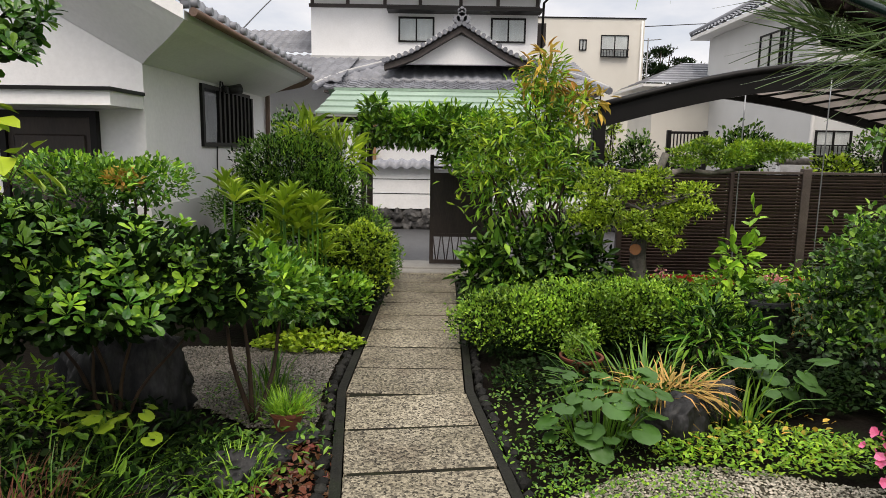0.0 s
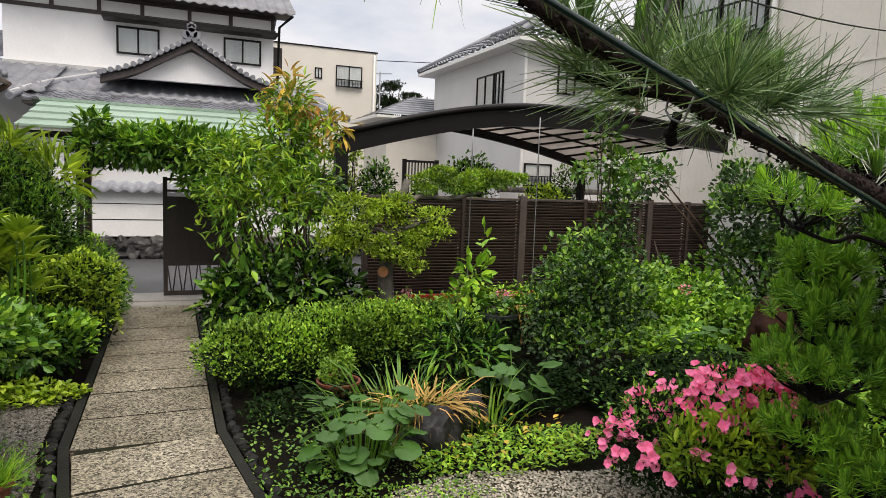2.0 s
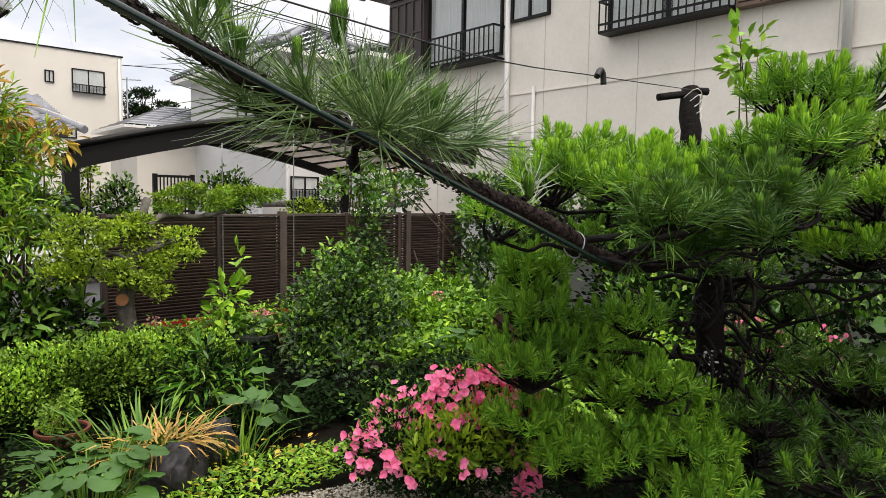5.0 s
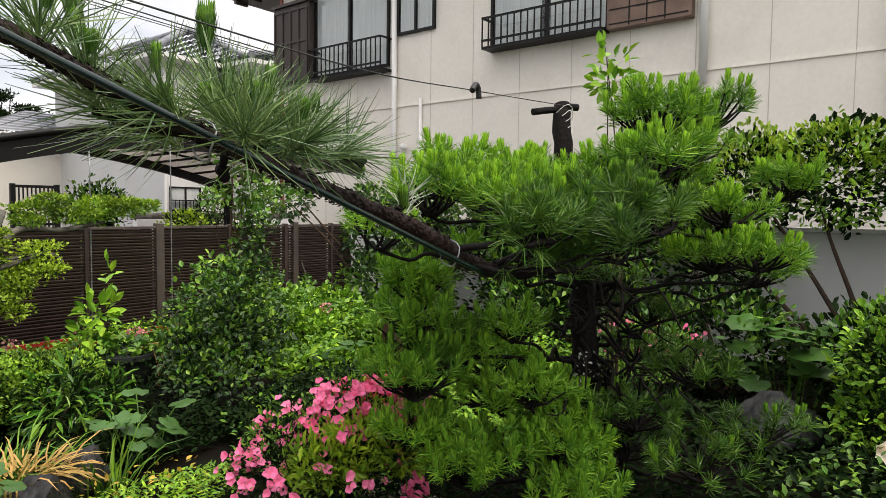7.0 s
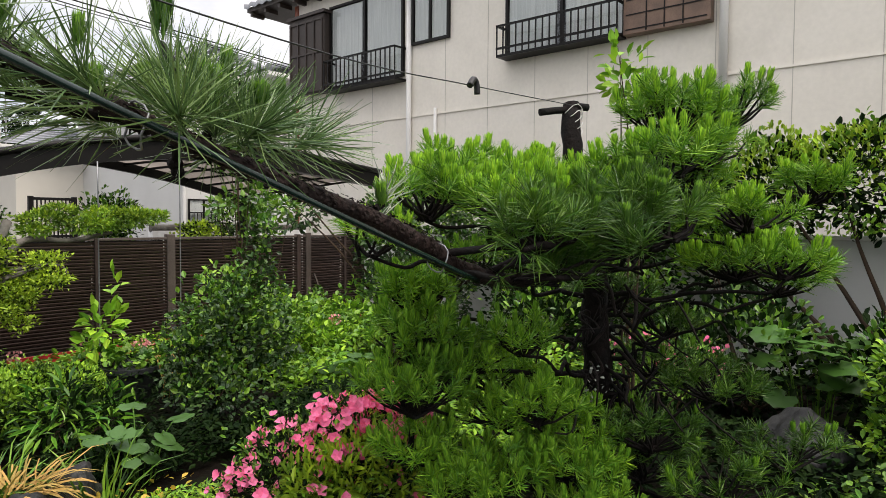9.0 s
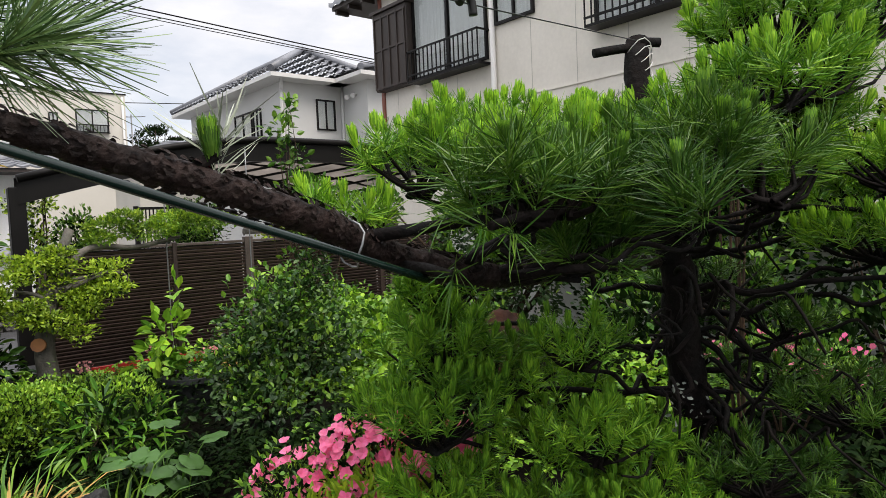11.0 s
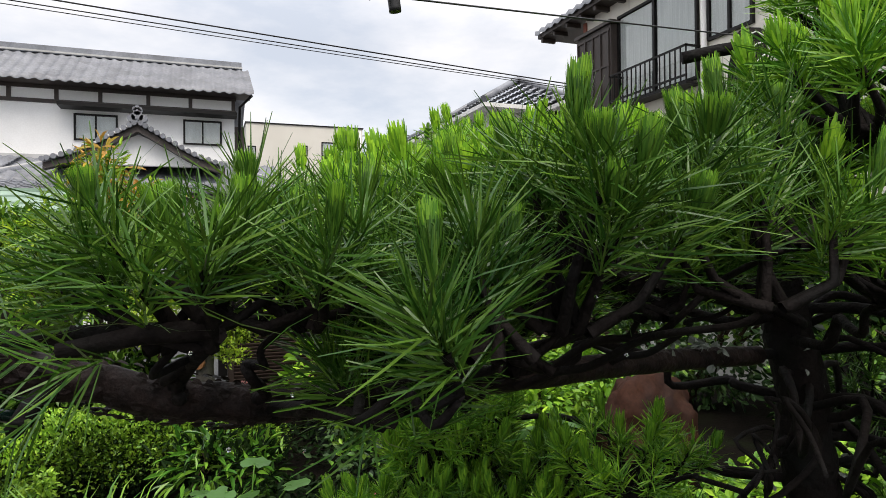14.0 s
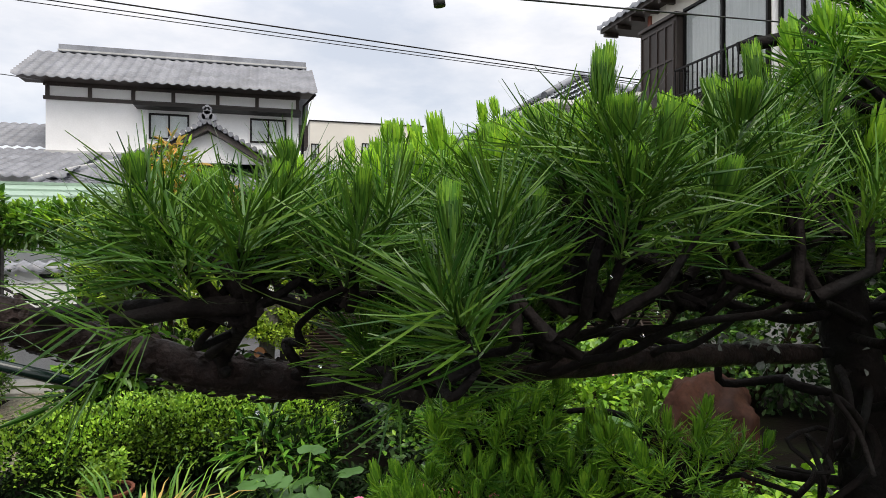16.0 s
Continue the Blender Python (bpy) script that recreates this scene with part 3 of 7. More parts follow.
def edging():
    bm = bmesh.new()
    ys = [-0.5 + 0.2 * i for i in range(41)]
    loft(bm, [[(path_x(y) - .335, y, -.05), (path_x(y) - .335, y, .0135), (path_x(y) + .335, y, .0135), (path_x(y) + .335, y, -.05)] for y in ys if y < 7.5])
    part("joint_bed", bm, M["joint"], garden_path, "dark dirt in the joints")
    bm = bmesh.new()
    for side, off in ((-1, 0.382), (1, 0.382)):
        ys = [-0.5 + 0.4 * i for i in range(20)]
        for a, b in zip(ys, ys[1:]):
            pa, pb = path_x(a) + side * off, path_x(b) + side * off
            w = 0.025
            q = [bm.verts.new(p) for p in ((pa - w, a, -.06), (pa + w, a, -.06), (pa + w, a, .012), (pa - w, a, .012), (pb - w, b, -.06), (pb + w, b, -.06), (pb + w, b, .012), (pb - w, b, .012))]
            for f in ((0, 1, 2, 3), (7, 6, 5, 4), (3, 2, 6, 7), (0, 3, 7, 4), (1, 5, 6, 2)):
                bm.faces.new([q[i] for i in f])
    part("edging_strip", bm, M["kerbstone"], garden_path, "dark mossy concrete edging strip")
    bm = bmesh.new()
    rock_mesh(bm, (0, 0, 0), (0.045, 0.04, 0.035), 5, 1, 0.3)
    me = mesh_of("cobble", bm, M["cobble"])
    for side in (-1, 1):
        for i in range(56):
            y = 0.6 + i * 0.074
            ob = new("cobble", me)
            ob.matrix_basis = pose(path_x(y) + side * (0.445 + random.uniform(-.008, .008)), y, 0.005 + random.uniform(-.01, .008), 0, 0, random.uniform(0, 360)) @ Matrix.Diagonal((random.uniform(.8, 1.15), random.uniform(.8, 1.15), 1, 1))
            under(ob, garden_path)


edging()


def pebble_field(name, label, seed, n, inside, size, z=-0.012, material="pebble"):
    """Loose gravel, joined."""
    rng = np.random.default_rng(seed)
    tv = np.array([(1, 0, 0), (-1, 0, 0), (0, 1, 0), (0, -1, 0), (0, 0, 1), (0, 0, -1)], float)
    tf = np.array([(0, 2, 4), (2, 1, 4), (1, 3, 4), (3, 0, 4), (2, 0, 5), (1, 2, 5), (3, 1, 5), (0, 3, 5)])
    p = []
    while len(p) < n:
        x, y = inside(rng)
        if x is not None:
            p.append((x, y))
    p = np.array(p)
    a = rng.uniform(0, 6.28, n)
    s = size * rng.uniform(0.5, 1.35, (n, 3)) * np.array([[1, 0.8, 0.6]])
    lv = tv[None] * s[:, None]
    c, sn = np.cos(a)[:, None], np.sin(a)[:, None]
    v = np.stack([lv[..., 0] * c - lv[..., 1] * sn + p[:, None, 0], lv[..., 0] * sn + lv[..., 1] * c + p[:, None, 1], lv[..., 2] + z + rng.uniform(-.004, .008, n)[:, None]], -1)
    f = tf[None] + (np.arange(n) * 6)[:, None, None]
    ob = mesh_np(name, v.reshape(-1, 3), f.reshape(-1, 3), M[material])
    return tagged(ob, label, "gravel", kind="stuff")


def gravel_right(rng):
    x, y = rng.uniform(0.35, 2.6), rng.uniform(1.2, 3.05)
    return (x, y) if y < 2.95 - 0.1 * math.sin(x * 4) - max(0, 0.8 - x) * 0.35 and x > path_x(y) + 0.5 else (None, None)


def gravel_left(rng):
    x, y = rng.uniform(-1.9, -0.7), rng.uniform(3.4, 4.75)
    return (x, y) if x < path_x(y) - 0.5 and y > 3.4 + 0.3 * math.sin(x * 3) else (None, None)


def grit_bed(x0, x1, y0, y1, inside):
    """A sheet of grit under loose gravel, cut cell by cell to its outline."""
    bm = bmesh.new()
    d = 0.06
    grid = {}
    for i in range(int((x1 - x0) / d)):
        for j in range(int((y1 - y0) / d)):
            if inside(x0 + (i + .5) * d, y0 + (j + .5) * d):
                for a, b in ((i, j), (i + 1, j), (i + 1, j + 1), (i, j + 1)):
                    if (a, b) not in grid:
                        grid[a, b] = bm.verts.new((x0 + a * d, y0 + b * d, -0.016 + 0.004 * noise.noise(Vector((a * .7, b * .7, 0)))))
                bm.faces.new([grid[q] for q in ((i, j), (i + 1, j), (i + 1, j + 1), (i, j + 1))])
    tagged(part("grit_bed", bm, M["grit"]), "brownish grit under the loose gravel", "gravel", kind="structure")


grit_bed(0.35, 2.6, 1.2, 3.05, lambda x, y: y < 2.95 - 0.1 * math.sin(x * 4) - max(0, 0.8 - x) * 0.35 and x > path_x(y) + 0.5)
grit_bed(-1.9, -0.7, 3.4, 4.75, lambda x, y: x < path_x(y) - 0.5 and y > 3.4 + 0.3 * math.sin(x * 3))
pebble_field("gravel", "pale beige garden gravel beside the paving", 3, 30000, gravel_right, 0.0085)
pebble_field("gravel", "grey garden gravel under the shrubs", 4, 15000, gravel_left, 0.009, material="pebble_grey")


# ---- gate ----
def gate():
    g = thing("roofed_gate", (-0.25, 7.95, 0), "small garden gate with pale green ribbed roof on dark posts", "gate")
    for x0, x1 in ((-1.02, -0.96), (-0.945, -0.885), (0.62, 0.72)):
        box("post", x0, x1, 7.9, 8.0, 0.0, 1.85, M["darkwood"], g, bevel=0.006)
    box("lintel", -1.4, 0.95, 7.88, 8.02, 1.72, 1.84, M["darkwood"], g, bevel=0.006)
    box("rafter", -1.4, 0.95, 7.55, 7.60, 1.745, 1.785, M["darkwood"], g)
    box("eave_board", -1.45, 1.0, 7.46, 7.49, 1.765, 1.81, M["whitepipe"], g, "pale eave board")
    bm = bmesh.new()
    n = 4
    for i in range(n):
        t0, t1 = i / n, (i + 1) / n
        y0, y1 = 7.44 + 0.5 * t0, 7.44 + 0.5 * t1 + 0.02
        z0, z1 = 1.80 + 0.29 * t0 + 0.016, 1.80 + 0.29 * t1 + 0.004
        x0 = -1.46 + 0.16 * t0
        x1 = -1.46 + 0.16 * t1
        vs = [bm.verts.new(p) for p in ((x0, y0, z0), (1.02, y0, z0), (1.02, y1, z1), (x1, y1, z1), (x0, y0, z0 - .022), (1.02, y0, z0 - .022), (1.02, y1, z1 - .022), (x1, y1, z1 - .022))]
        for f in ((0, 1, 2, 3), (7, 6, 5, 4), (0, 4, 5, 1), (1, 5, 6, 2), (2, 6, 7, 3), (3, 7, 4, 0)):
            bm.faces.new([vs[j] for j in f])
    for i in range(n):
        t0, t1 = i / n, (i + 1) / n
        y0, y1 = 8.46 - 0.5 * t0, 8.46 - 0.5 * t1 - 0.02
        z0, z1 = 1.80 + 0.29 * t0 + 0.016, 1.80 + 0.29 * t1 + 0.004
        vs = [bm.verts.new(p) for p in ((-1.4, y0, z0), (1.02, y0, z0), (1.02, y1, z1), (-1.4, y1, z1))]
        bm.faces.new(vs)
    part("roof", bm, M["greenroof"], g, "pale green ribbed metal roof")
    box("ridge_cap", -1.33, 1.02, 7.93, 7.99, 2.085, 2.115, M["greenroof"], g)
    # gate leaf, closed half
    leaf = box("gate_leaf", -0.17, 0.5, 7.935, 7.955, 0.42, 1.12, M["darkwood"], g, "dark brown gate leaf with openwork foot")
    for x0, x1, z0, z1 in ((-0.2, -0.155, 0.06, 1.36), (0.5, 0.545, 0.06, 1.36), (-0.155, 0.5, 0.06, 0.11), (-0.155, 0.5, 0.39, 0.43), (-0.155, 0.5, 1.1, 1.15), (-0.155, 0.5, 1.2, 1.225), (-0.155, 0.5, 1.32, 1.35)):
        box("rail", x0, x1, 7.93, 7.965, z0, z1, M["darkwood"], leaf)
    for i in range(12):
        bm = bmesh.new()
        x = -0.14 + i * 0.055
        dx = 0.035 if i % 2 else -0.035
        tube(bm, [(x - dx / 2, 7.945, 0.11), (x + dx / 2, 7.945, 0.39)], 0.007, 5)
        part("spindle", bm, M["darkwood"], leaf)
    tagged(box("doorstep", -1.0, 0.75, 7.52, 7.72, -0.05, 0.035, M["step"], bevel=0.008), "pale stone step in front of the gate", "step")
    tagged(box("doorstep", -0.9, 0.75, 7.74, 8.2, -0.05, 0.05, M["step"], bevel=0.008), "pale stone threshold under the gate", "step")


gate()


# ---- louvred fence ----
def fence():
    fn = thing("slatted_fence", (4.6, 7.6, 0), "dark brown horizontal slatted garden fence with paler top rail", "fence")
    posts = [(1.97, .03), (3.21, .022), (4.05, .05), (5.0, .022), (5.91, .03), (6.08, .045), (6.77, .022), (7.45, .04)]
    for x, w in posts:
        box("post", x - w, x + w, 7.55, 7.63, -0.03, 1.27 if w > .04 else 1.25, M["fencecap"] if w > .04 else M["fence"], fn, bevel=0.005)
    for (a, wa), (b, wb) in zip(posts, posts[1:]):
        x0, x1 = a + wa, b - wb
        bm = bmesh.new()
        bm_box(bm, x0, x1, 7.572, 7.60, -0.0105, 0.0105)
        bmesh.ops.rotate(bm, verts=bm.verts, cent=(0, 7.586, 0), matrix=Matrix.Rotation(radians(24), 3, "X"))
        me = mesh_of("slat", bm, M["fence"])
        for i in range(31):
            ob = new("slat", me)
            ob.matrix_basis = Matrix.Translation((0, random.uniform(-.002, .002), 0.075 + i * 0.0368))
            under(ob, fn)
        # dark sheet added behind the slats; its colour gives the gaps their shade
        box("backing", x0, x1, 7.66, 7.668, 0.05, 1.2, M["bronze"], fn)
        box("top_rail", x0, x1, 7.56, 7.625, 1.205, 1.235, M["fencecap"], fn, bevel=0.004)
        box("bottom_rail", x0, x1, 7.565, 7.62, 0.01, 0.05, M["fence"], fn)
    tagged(box("plank", -0.012, 0.012, -0.01, 0.01, 0, 0.75, M["fencecap"]), "thin grey-brown plank leaning on the fence", "plank").matrix_basis = pose(6.33, 7.36, -0.02, -13, -14, 0)
    red = thing("red_border", (5.6, 7.3, 0), "low red plastic bed border in front of the fence", "border")
    box("strip", 2.3, 7.3, 7.40, 7.42, -0.05, 0.07, M["red"], red, bevel=0.004)


fence()


# ---- the white house beside the path ----
def tile_rows(name, x0, x1, eave, top, col, row, material, parent, label="", axis="x", amp=0.045, step=0.042):
    """A sheet of wavy tiles, each row lapping the one below. eave and top: (run, z) at the foot and head; axis: along which the rows run."""
    ncol, nrow = max(1, round((x1 - x0) / col)), max(1, round(math.hypot(top[0] - eave[0], top[1] - eave[1]) / row))
    k = 6
    prof = [(j / k, amp * (0.5 + 0.5 * math.cos(2 * math.pi * j / k)) ** 1.4) for j in range(k)]
    xs, zs = [], []
    for c in range(ncol):
        for u, h in prof:
            xs.append(x0 + (x1 - x0) * (c + u) / ncol)
            zs.append(h)
    xs.append(x1)
    zs.append(prof[0][1])
    xs, zs = np.array(xs), np.array(zs)
    m = len(xs)
    V, F = [], []
    for r in range(nrow):
        for t, dz in ((r / nrow, step), ((r + 1) / nrow, 0.0)):
            run, z = eave[0] + (top[0] - eave[0]) * t, eave[1] + (top[1] - eave[1]) * t
            V.append(np.stack([xs, np.full(m, run), zs + z + dz], 1))
        b = 2 * r * m
        i = np.arange(m - 1)
        F.append(np.stack([b + i, b + i + 1, b + m + i + 1, b + m + i], 1))
        if r:
            pb = b - m
            F.append(np.stack([pb + i, pb + i + 1, b + i + 1, b + i], 1))
    V, F = np.concatenate(V), np.concatenate(F)
    edge = V[:m].copy()
    edge[:, 2] -= 0.05 + step
    i = np.arange(m - 1)
    F = np.concatenate([F, np.stack([len(V) + i, len(V) + i + 1, i + 1, i], 1)])
    V = np.concatenate([V, edge])
    if axis == "y":
        V = V[:, [1, 0, 2]]
    return mesh_np(name, V, F, material, parent, label, smooth=True)


def white_house():
    h = thing("white_house", (-4, 7, 0), "white plastered house with curved eaves and grey tiled roof", "house")
    X, Y0, Y1 = -2.35, 5.3, 8.85
    bm = bmesh.new()
    bm_box(bm, -9, X, Y0, Y0 + 0.18, 0.0, 2.04)
    part("gable_wall", bm, M["plaster"], h)
    bm = bmesh.new()
    pts = [(X, 2.04), (-9, 2.04), (-9, 5.764)]
    v0 = [bm.verts.new((x, Y0, z)) for x, z in pts]
    v1 = [bm.verts.new((x, Y0 + 0.18, z)) for x, z in pts]
    bm.faces.new(v0)
    bm.faces.new(v1[::-1])
    for i in range(3):
        bm.faces.new((v0[i], v0[(i + 1) % 3], v1[(i + 1) % 3], v1[i]))
    part("gable_head", bm, M["plaster"], h)
    # side wall with the window opening
    for y0, y1, z0, z1 in ((Y0 + .18, 6.5, 0, 2.06), (7.95, Y1, 0, 2.06), (6.5, 7.95, 0, 1.45), (6.5, 7.95, 1.98, 2.06)):
        box("side_wall", X - 0.18, X, y0, y1, z0, z1, M["plaster"], h)
    box("back_wall", -9, X, Y1, Y1 + .15, 0, 2.3, M["plaster"], h)
    # coved plaster eave along the side; its near end is cut back to the wall's corner
    bm = bmesh.new()
    prof = [(0.003, 2.04), (0.12, 2.09), (0.30, 2.155), (0.46, 2.22), (0.55, 2.27), (0.55, 2.33)]
    V = 4.74
    loft(bm, [[(X + d, Y0 + (V - Y0) * d / 0.55, z) for d, z in prof]] + [[(X + d, y, z) for d, z in prof] for y in (6.0, 7.4, 8.7)])
    part("eave_soffit", bm, M["plaster"], h, "white coved plaster eave")
    # sloping soffit under the overhanging verge, and the verge board
    bm = bmesh.new()
    end = -6.5
    crease = lambda x: 2.04 + (X - x) * 0.56
    verge = lambda x: 2.27 + (X + 0.55 - x) * 0.53
    loft(bm, [[(X + d, Y0 + (V - Y0) * d / 0.55, z) for d, z in prof[:5]], [(end, Y0 + (V - Y0) * q, crease(end) + (verge(end) - crease(end)) * q) for q in (0, .25, .5, .8, 1)]])
    part("verge_soffit", bm, M["plaster"], h, "white plastered verge soffit")
    bm = bmesh.new()
    loft(bm, [[(x, V, verge(x)), (x, V - 0.012, verge(x)), (x, V - 0.012, verge(x) + 0.09), (x, V + 0.05, verge(x) + 0.09)] for x in (X + 0.55, end)])
    part("verge_board", bm, M["plaster"], h, "white verge board")
    tile_rows("roof", 4.70, 8.75, (X + 0.60, 2.34), (X - 4, 4.75), 0.27, 0.24, M["tile_rest"], h, "grey wavy clay roof tiles", axis="y")
    bm = bmesh.new()
    tube(bm, [(X + 0.62, 4.72, 2.315), (X + 0.62, 8.7, 2.3)], 0.03, 10)
    part("gutter", bm, M["copper"], h, "brown copper gutter")
    bm = bmesh.new()
    tube(bm, smooth_path([(X + .63, 8.62, 2.29), (X + .5, 8.62, 2.2), (X + .1, 8.7, 2.12), (X + .04, 8.72, 2.0), (X + .04, 8.72, 0.1)], 3), 0.032, 8)
    part("downpipe", bm, M["copper"], h, "brown copper downpipe")
    for i in range(15):
        y = 4.76 + i * 0.27
        bm = bmesh.new()
        tube(bm, [(X + .53, y, 2.37), (X + .645, y, 2.375)], 0.03, 8)
        part("eave_tile", bm, M["tile_rest"], h)
    # window with bars
    w = box("window", X - 0.12, X - 0.10, 6.5, 7.95, 1.45, 1.98, M["glass"], h)
    for y0, y1, z0, z1 in ((6.46, 7.99, 1.42, 1.46), (6.46, 7.99, 1.97, 2.01), (6.46, 6.51, 1.46, 1.97), (7.94, 7.99, 1.46, 1.97)):
        box("frame", X - 0.1, X + 0.03, y0, y1, z0, z1, M["bronze"], w)
    for i in range(9):
        y = 6.83 + i * 0.138
        box("bar", X + 0.03, X + 0.06, y, y + 0.06, 1.46, 1.97, M["bronze"], w)
    # door and canopy
    d = box("door", -3.40, -2.75, Y0 - 0.03, Y0 - 0.004, 0.0, 1.63, M["darkwood"], h, "dark brown house door")
    for x0, x1, z0, z1 in ((-3.45, -3.40, 0, 1.68), (-2.75, -2.70, 0, 1.68), (-3.40, -2.75, 1.63, 1.68)):
        box("frame", x0, x1, Y0 - 0.06, Y0 - 0.002, z0, z1, M["bronze"], d)
    box("panel", -3.35, -2.8, Y0 - 0.045, Y0 - 0.03, 0.1, 1.5, M["darkwood"], d, bevel=0.01)
    c = box("canopy", -5, -2.36, Y0 - 0.5, Y0 - 0.002, 1.70, 1.80, M["plaster"], h, "white plaster door canopy")
    box("canopy_cap", -5.02, -2.34, Y0 - 0.53, Y0 - 0.002, 1.80, 1.825, M["bronze"], c)
    box("plinth", -9, X + 0.02, Y0 - 0.02, Y0 - 0.002, 0, 0.95, M["greywall"], h)
    box("plinth", X + 0.002, X + 0.02, Y0, Y1, 0, 0.95, M["greywall"], h)
    # spotlight on the window
    s = thing("floodlight", (X + 0.08, 7.2, 2.02), "black clip-on floodlight above the barred window", "lamp")
    bm = bmesh.new()
    tube(bm, [(X + .06, 7.1, 2.0), (X + .15, 7.22, 2.02)], [.04, .055], 10)
    bm_box(bm, X + .02, X + .08, 7.0, 7.14, 1.96, 2.03, .01)
    part("head", bm, M["black"], s)
    bm = bmesh.new()
    tube(bm, smooth_path([(X + .05, 7.0, 2.02), (X + .06, 6.9, 2.08), (X + .06, 6.85, 1.95), (X + .02, 6.84, 1.4), (X + .025, 6.8, 0.95)], 4), 0.008, 5)
    part("cable", bm, M["black"], s)


white_house()


# ---- street wall opposite ----
def street_wall():
    w = thing("street_wall", (0, 12.1, 0), "white street wall on dark stones with a grey tile coping", "wall", kind="structure")
    box("wall_body", -9, 3.6, 12.05, 12.2, 0.33, 1.1, M["plaster"], w)
    for z in (0.6, 0.86):
        box("groove", -9, 3.6, 12.044, 12.052, z, z + 0.012, M["bronze"], w)
    tile_rows("coping", -9, 3.6, (11.9, 1.1), (12.15, 1.2), 0.2, 0.26, M["tile_rest"], w)
    box("vent", -1.75, -1.4, 12.03, 12.06, 0.95, 1.02, M["bronze"], w)
    box("stone_backing", -9, 3.6, 12.1, 12.2, -0.1, 0.33, M["joint"], w)
    rn = random.Random(40)
    for row, z in ((0, 0.03), (1, 0.235)):
        x = -6.0 + 0.1 * row
        while x < 3.5:
            wd = rn.uniform(0.16, 0.36)
            bm = bmesh.new()
            rock_mesh(bm, (x + wd / 2, 12.1, z + rn.uniform(-.02, .02)), (wd * 0.66, 0.12, rn.uniform(.13, .16)), int(x * 50) + row * 7, 3, 0.3)
            part("stone", bm, M["wallstone"], w)
            x += wd


street_wall()


def front_roof_tile(name):
    """One pantile."""
    bm = bmesh.new()
    prof = [(0, .03), (.05, .012), (.1, .0), (.16, .002), (.21, .02), (.255, .042), (.285, .03)]
    rows = [[bm.verts.new((x, y, z + dz)) for x, z in prof] for y, dz in ((0, .02), (.27, 0))]
    low = [bm.verts.new((x, 0, z - .02)) for x, z in prof]
    for i in range(len(prof) - 1):
        bm.faces.new((rows[0][i], rows[0][i + 1], rows[1][i + 1], rows[1][i]))
        bm.faces.new((low[i], low[i + 1], rows[0][i + 1], rows[0][i]))
    return mesh_of(name, bm, M["tile"])


def window_unit(name, x0, x1, y, z0, z1, parent, sill=True, bars=0, label="", depth=0.06):
    """A two-leaf sliding window facing -y."""
    w = box(name, x0, x1, y - 0.030, y - 0.026, z0, z1, M["glass"], parent, label)
    w.visible_shadow = False
    # thin near-black panel on the wall, painting the dark of a room
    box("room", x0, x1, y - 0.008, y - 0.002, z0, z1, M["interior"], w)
    t = 0.045
    for a, b, c, d in ((x0 - t, x1 + t, z0 - t, z0), (x0 - t, x1 + t, z1, z1 + t), (x0 - t, x0, z0, z1), (x1, x1 + t, z0, z1), ((x0 + x1) / 2 - t / 2, (x0 + x1) / 2 + t / 2, z0, z1)):
        box("frame", a, b, y - depth, y - 0.002, c, d, M["bronze"], w)
    box("curtain", x0 + 0.01, x1 - 0.01, y - 0.018, y - 0.012, z0 + 0.01, z1 - 0.01, M["curtain"], w)
    for i in range(bars):
        x = x0 + (x1 - x0) * (i + 0.5) / bars
        box("bar", x - 0.012, x + 0.012, y - 0.2, y - 0.18, z0 - 0.05, z0 + 0.28, M["bronze"], w)
    if bars:
        for z in (z0 - 0.06, z0 + 0.28):
            box("rail", x0 - 0.05, x1 + 0.05, y - 0.205, y - 0.06, z, z + 0.03, M["bronze"], w)
    return w


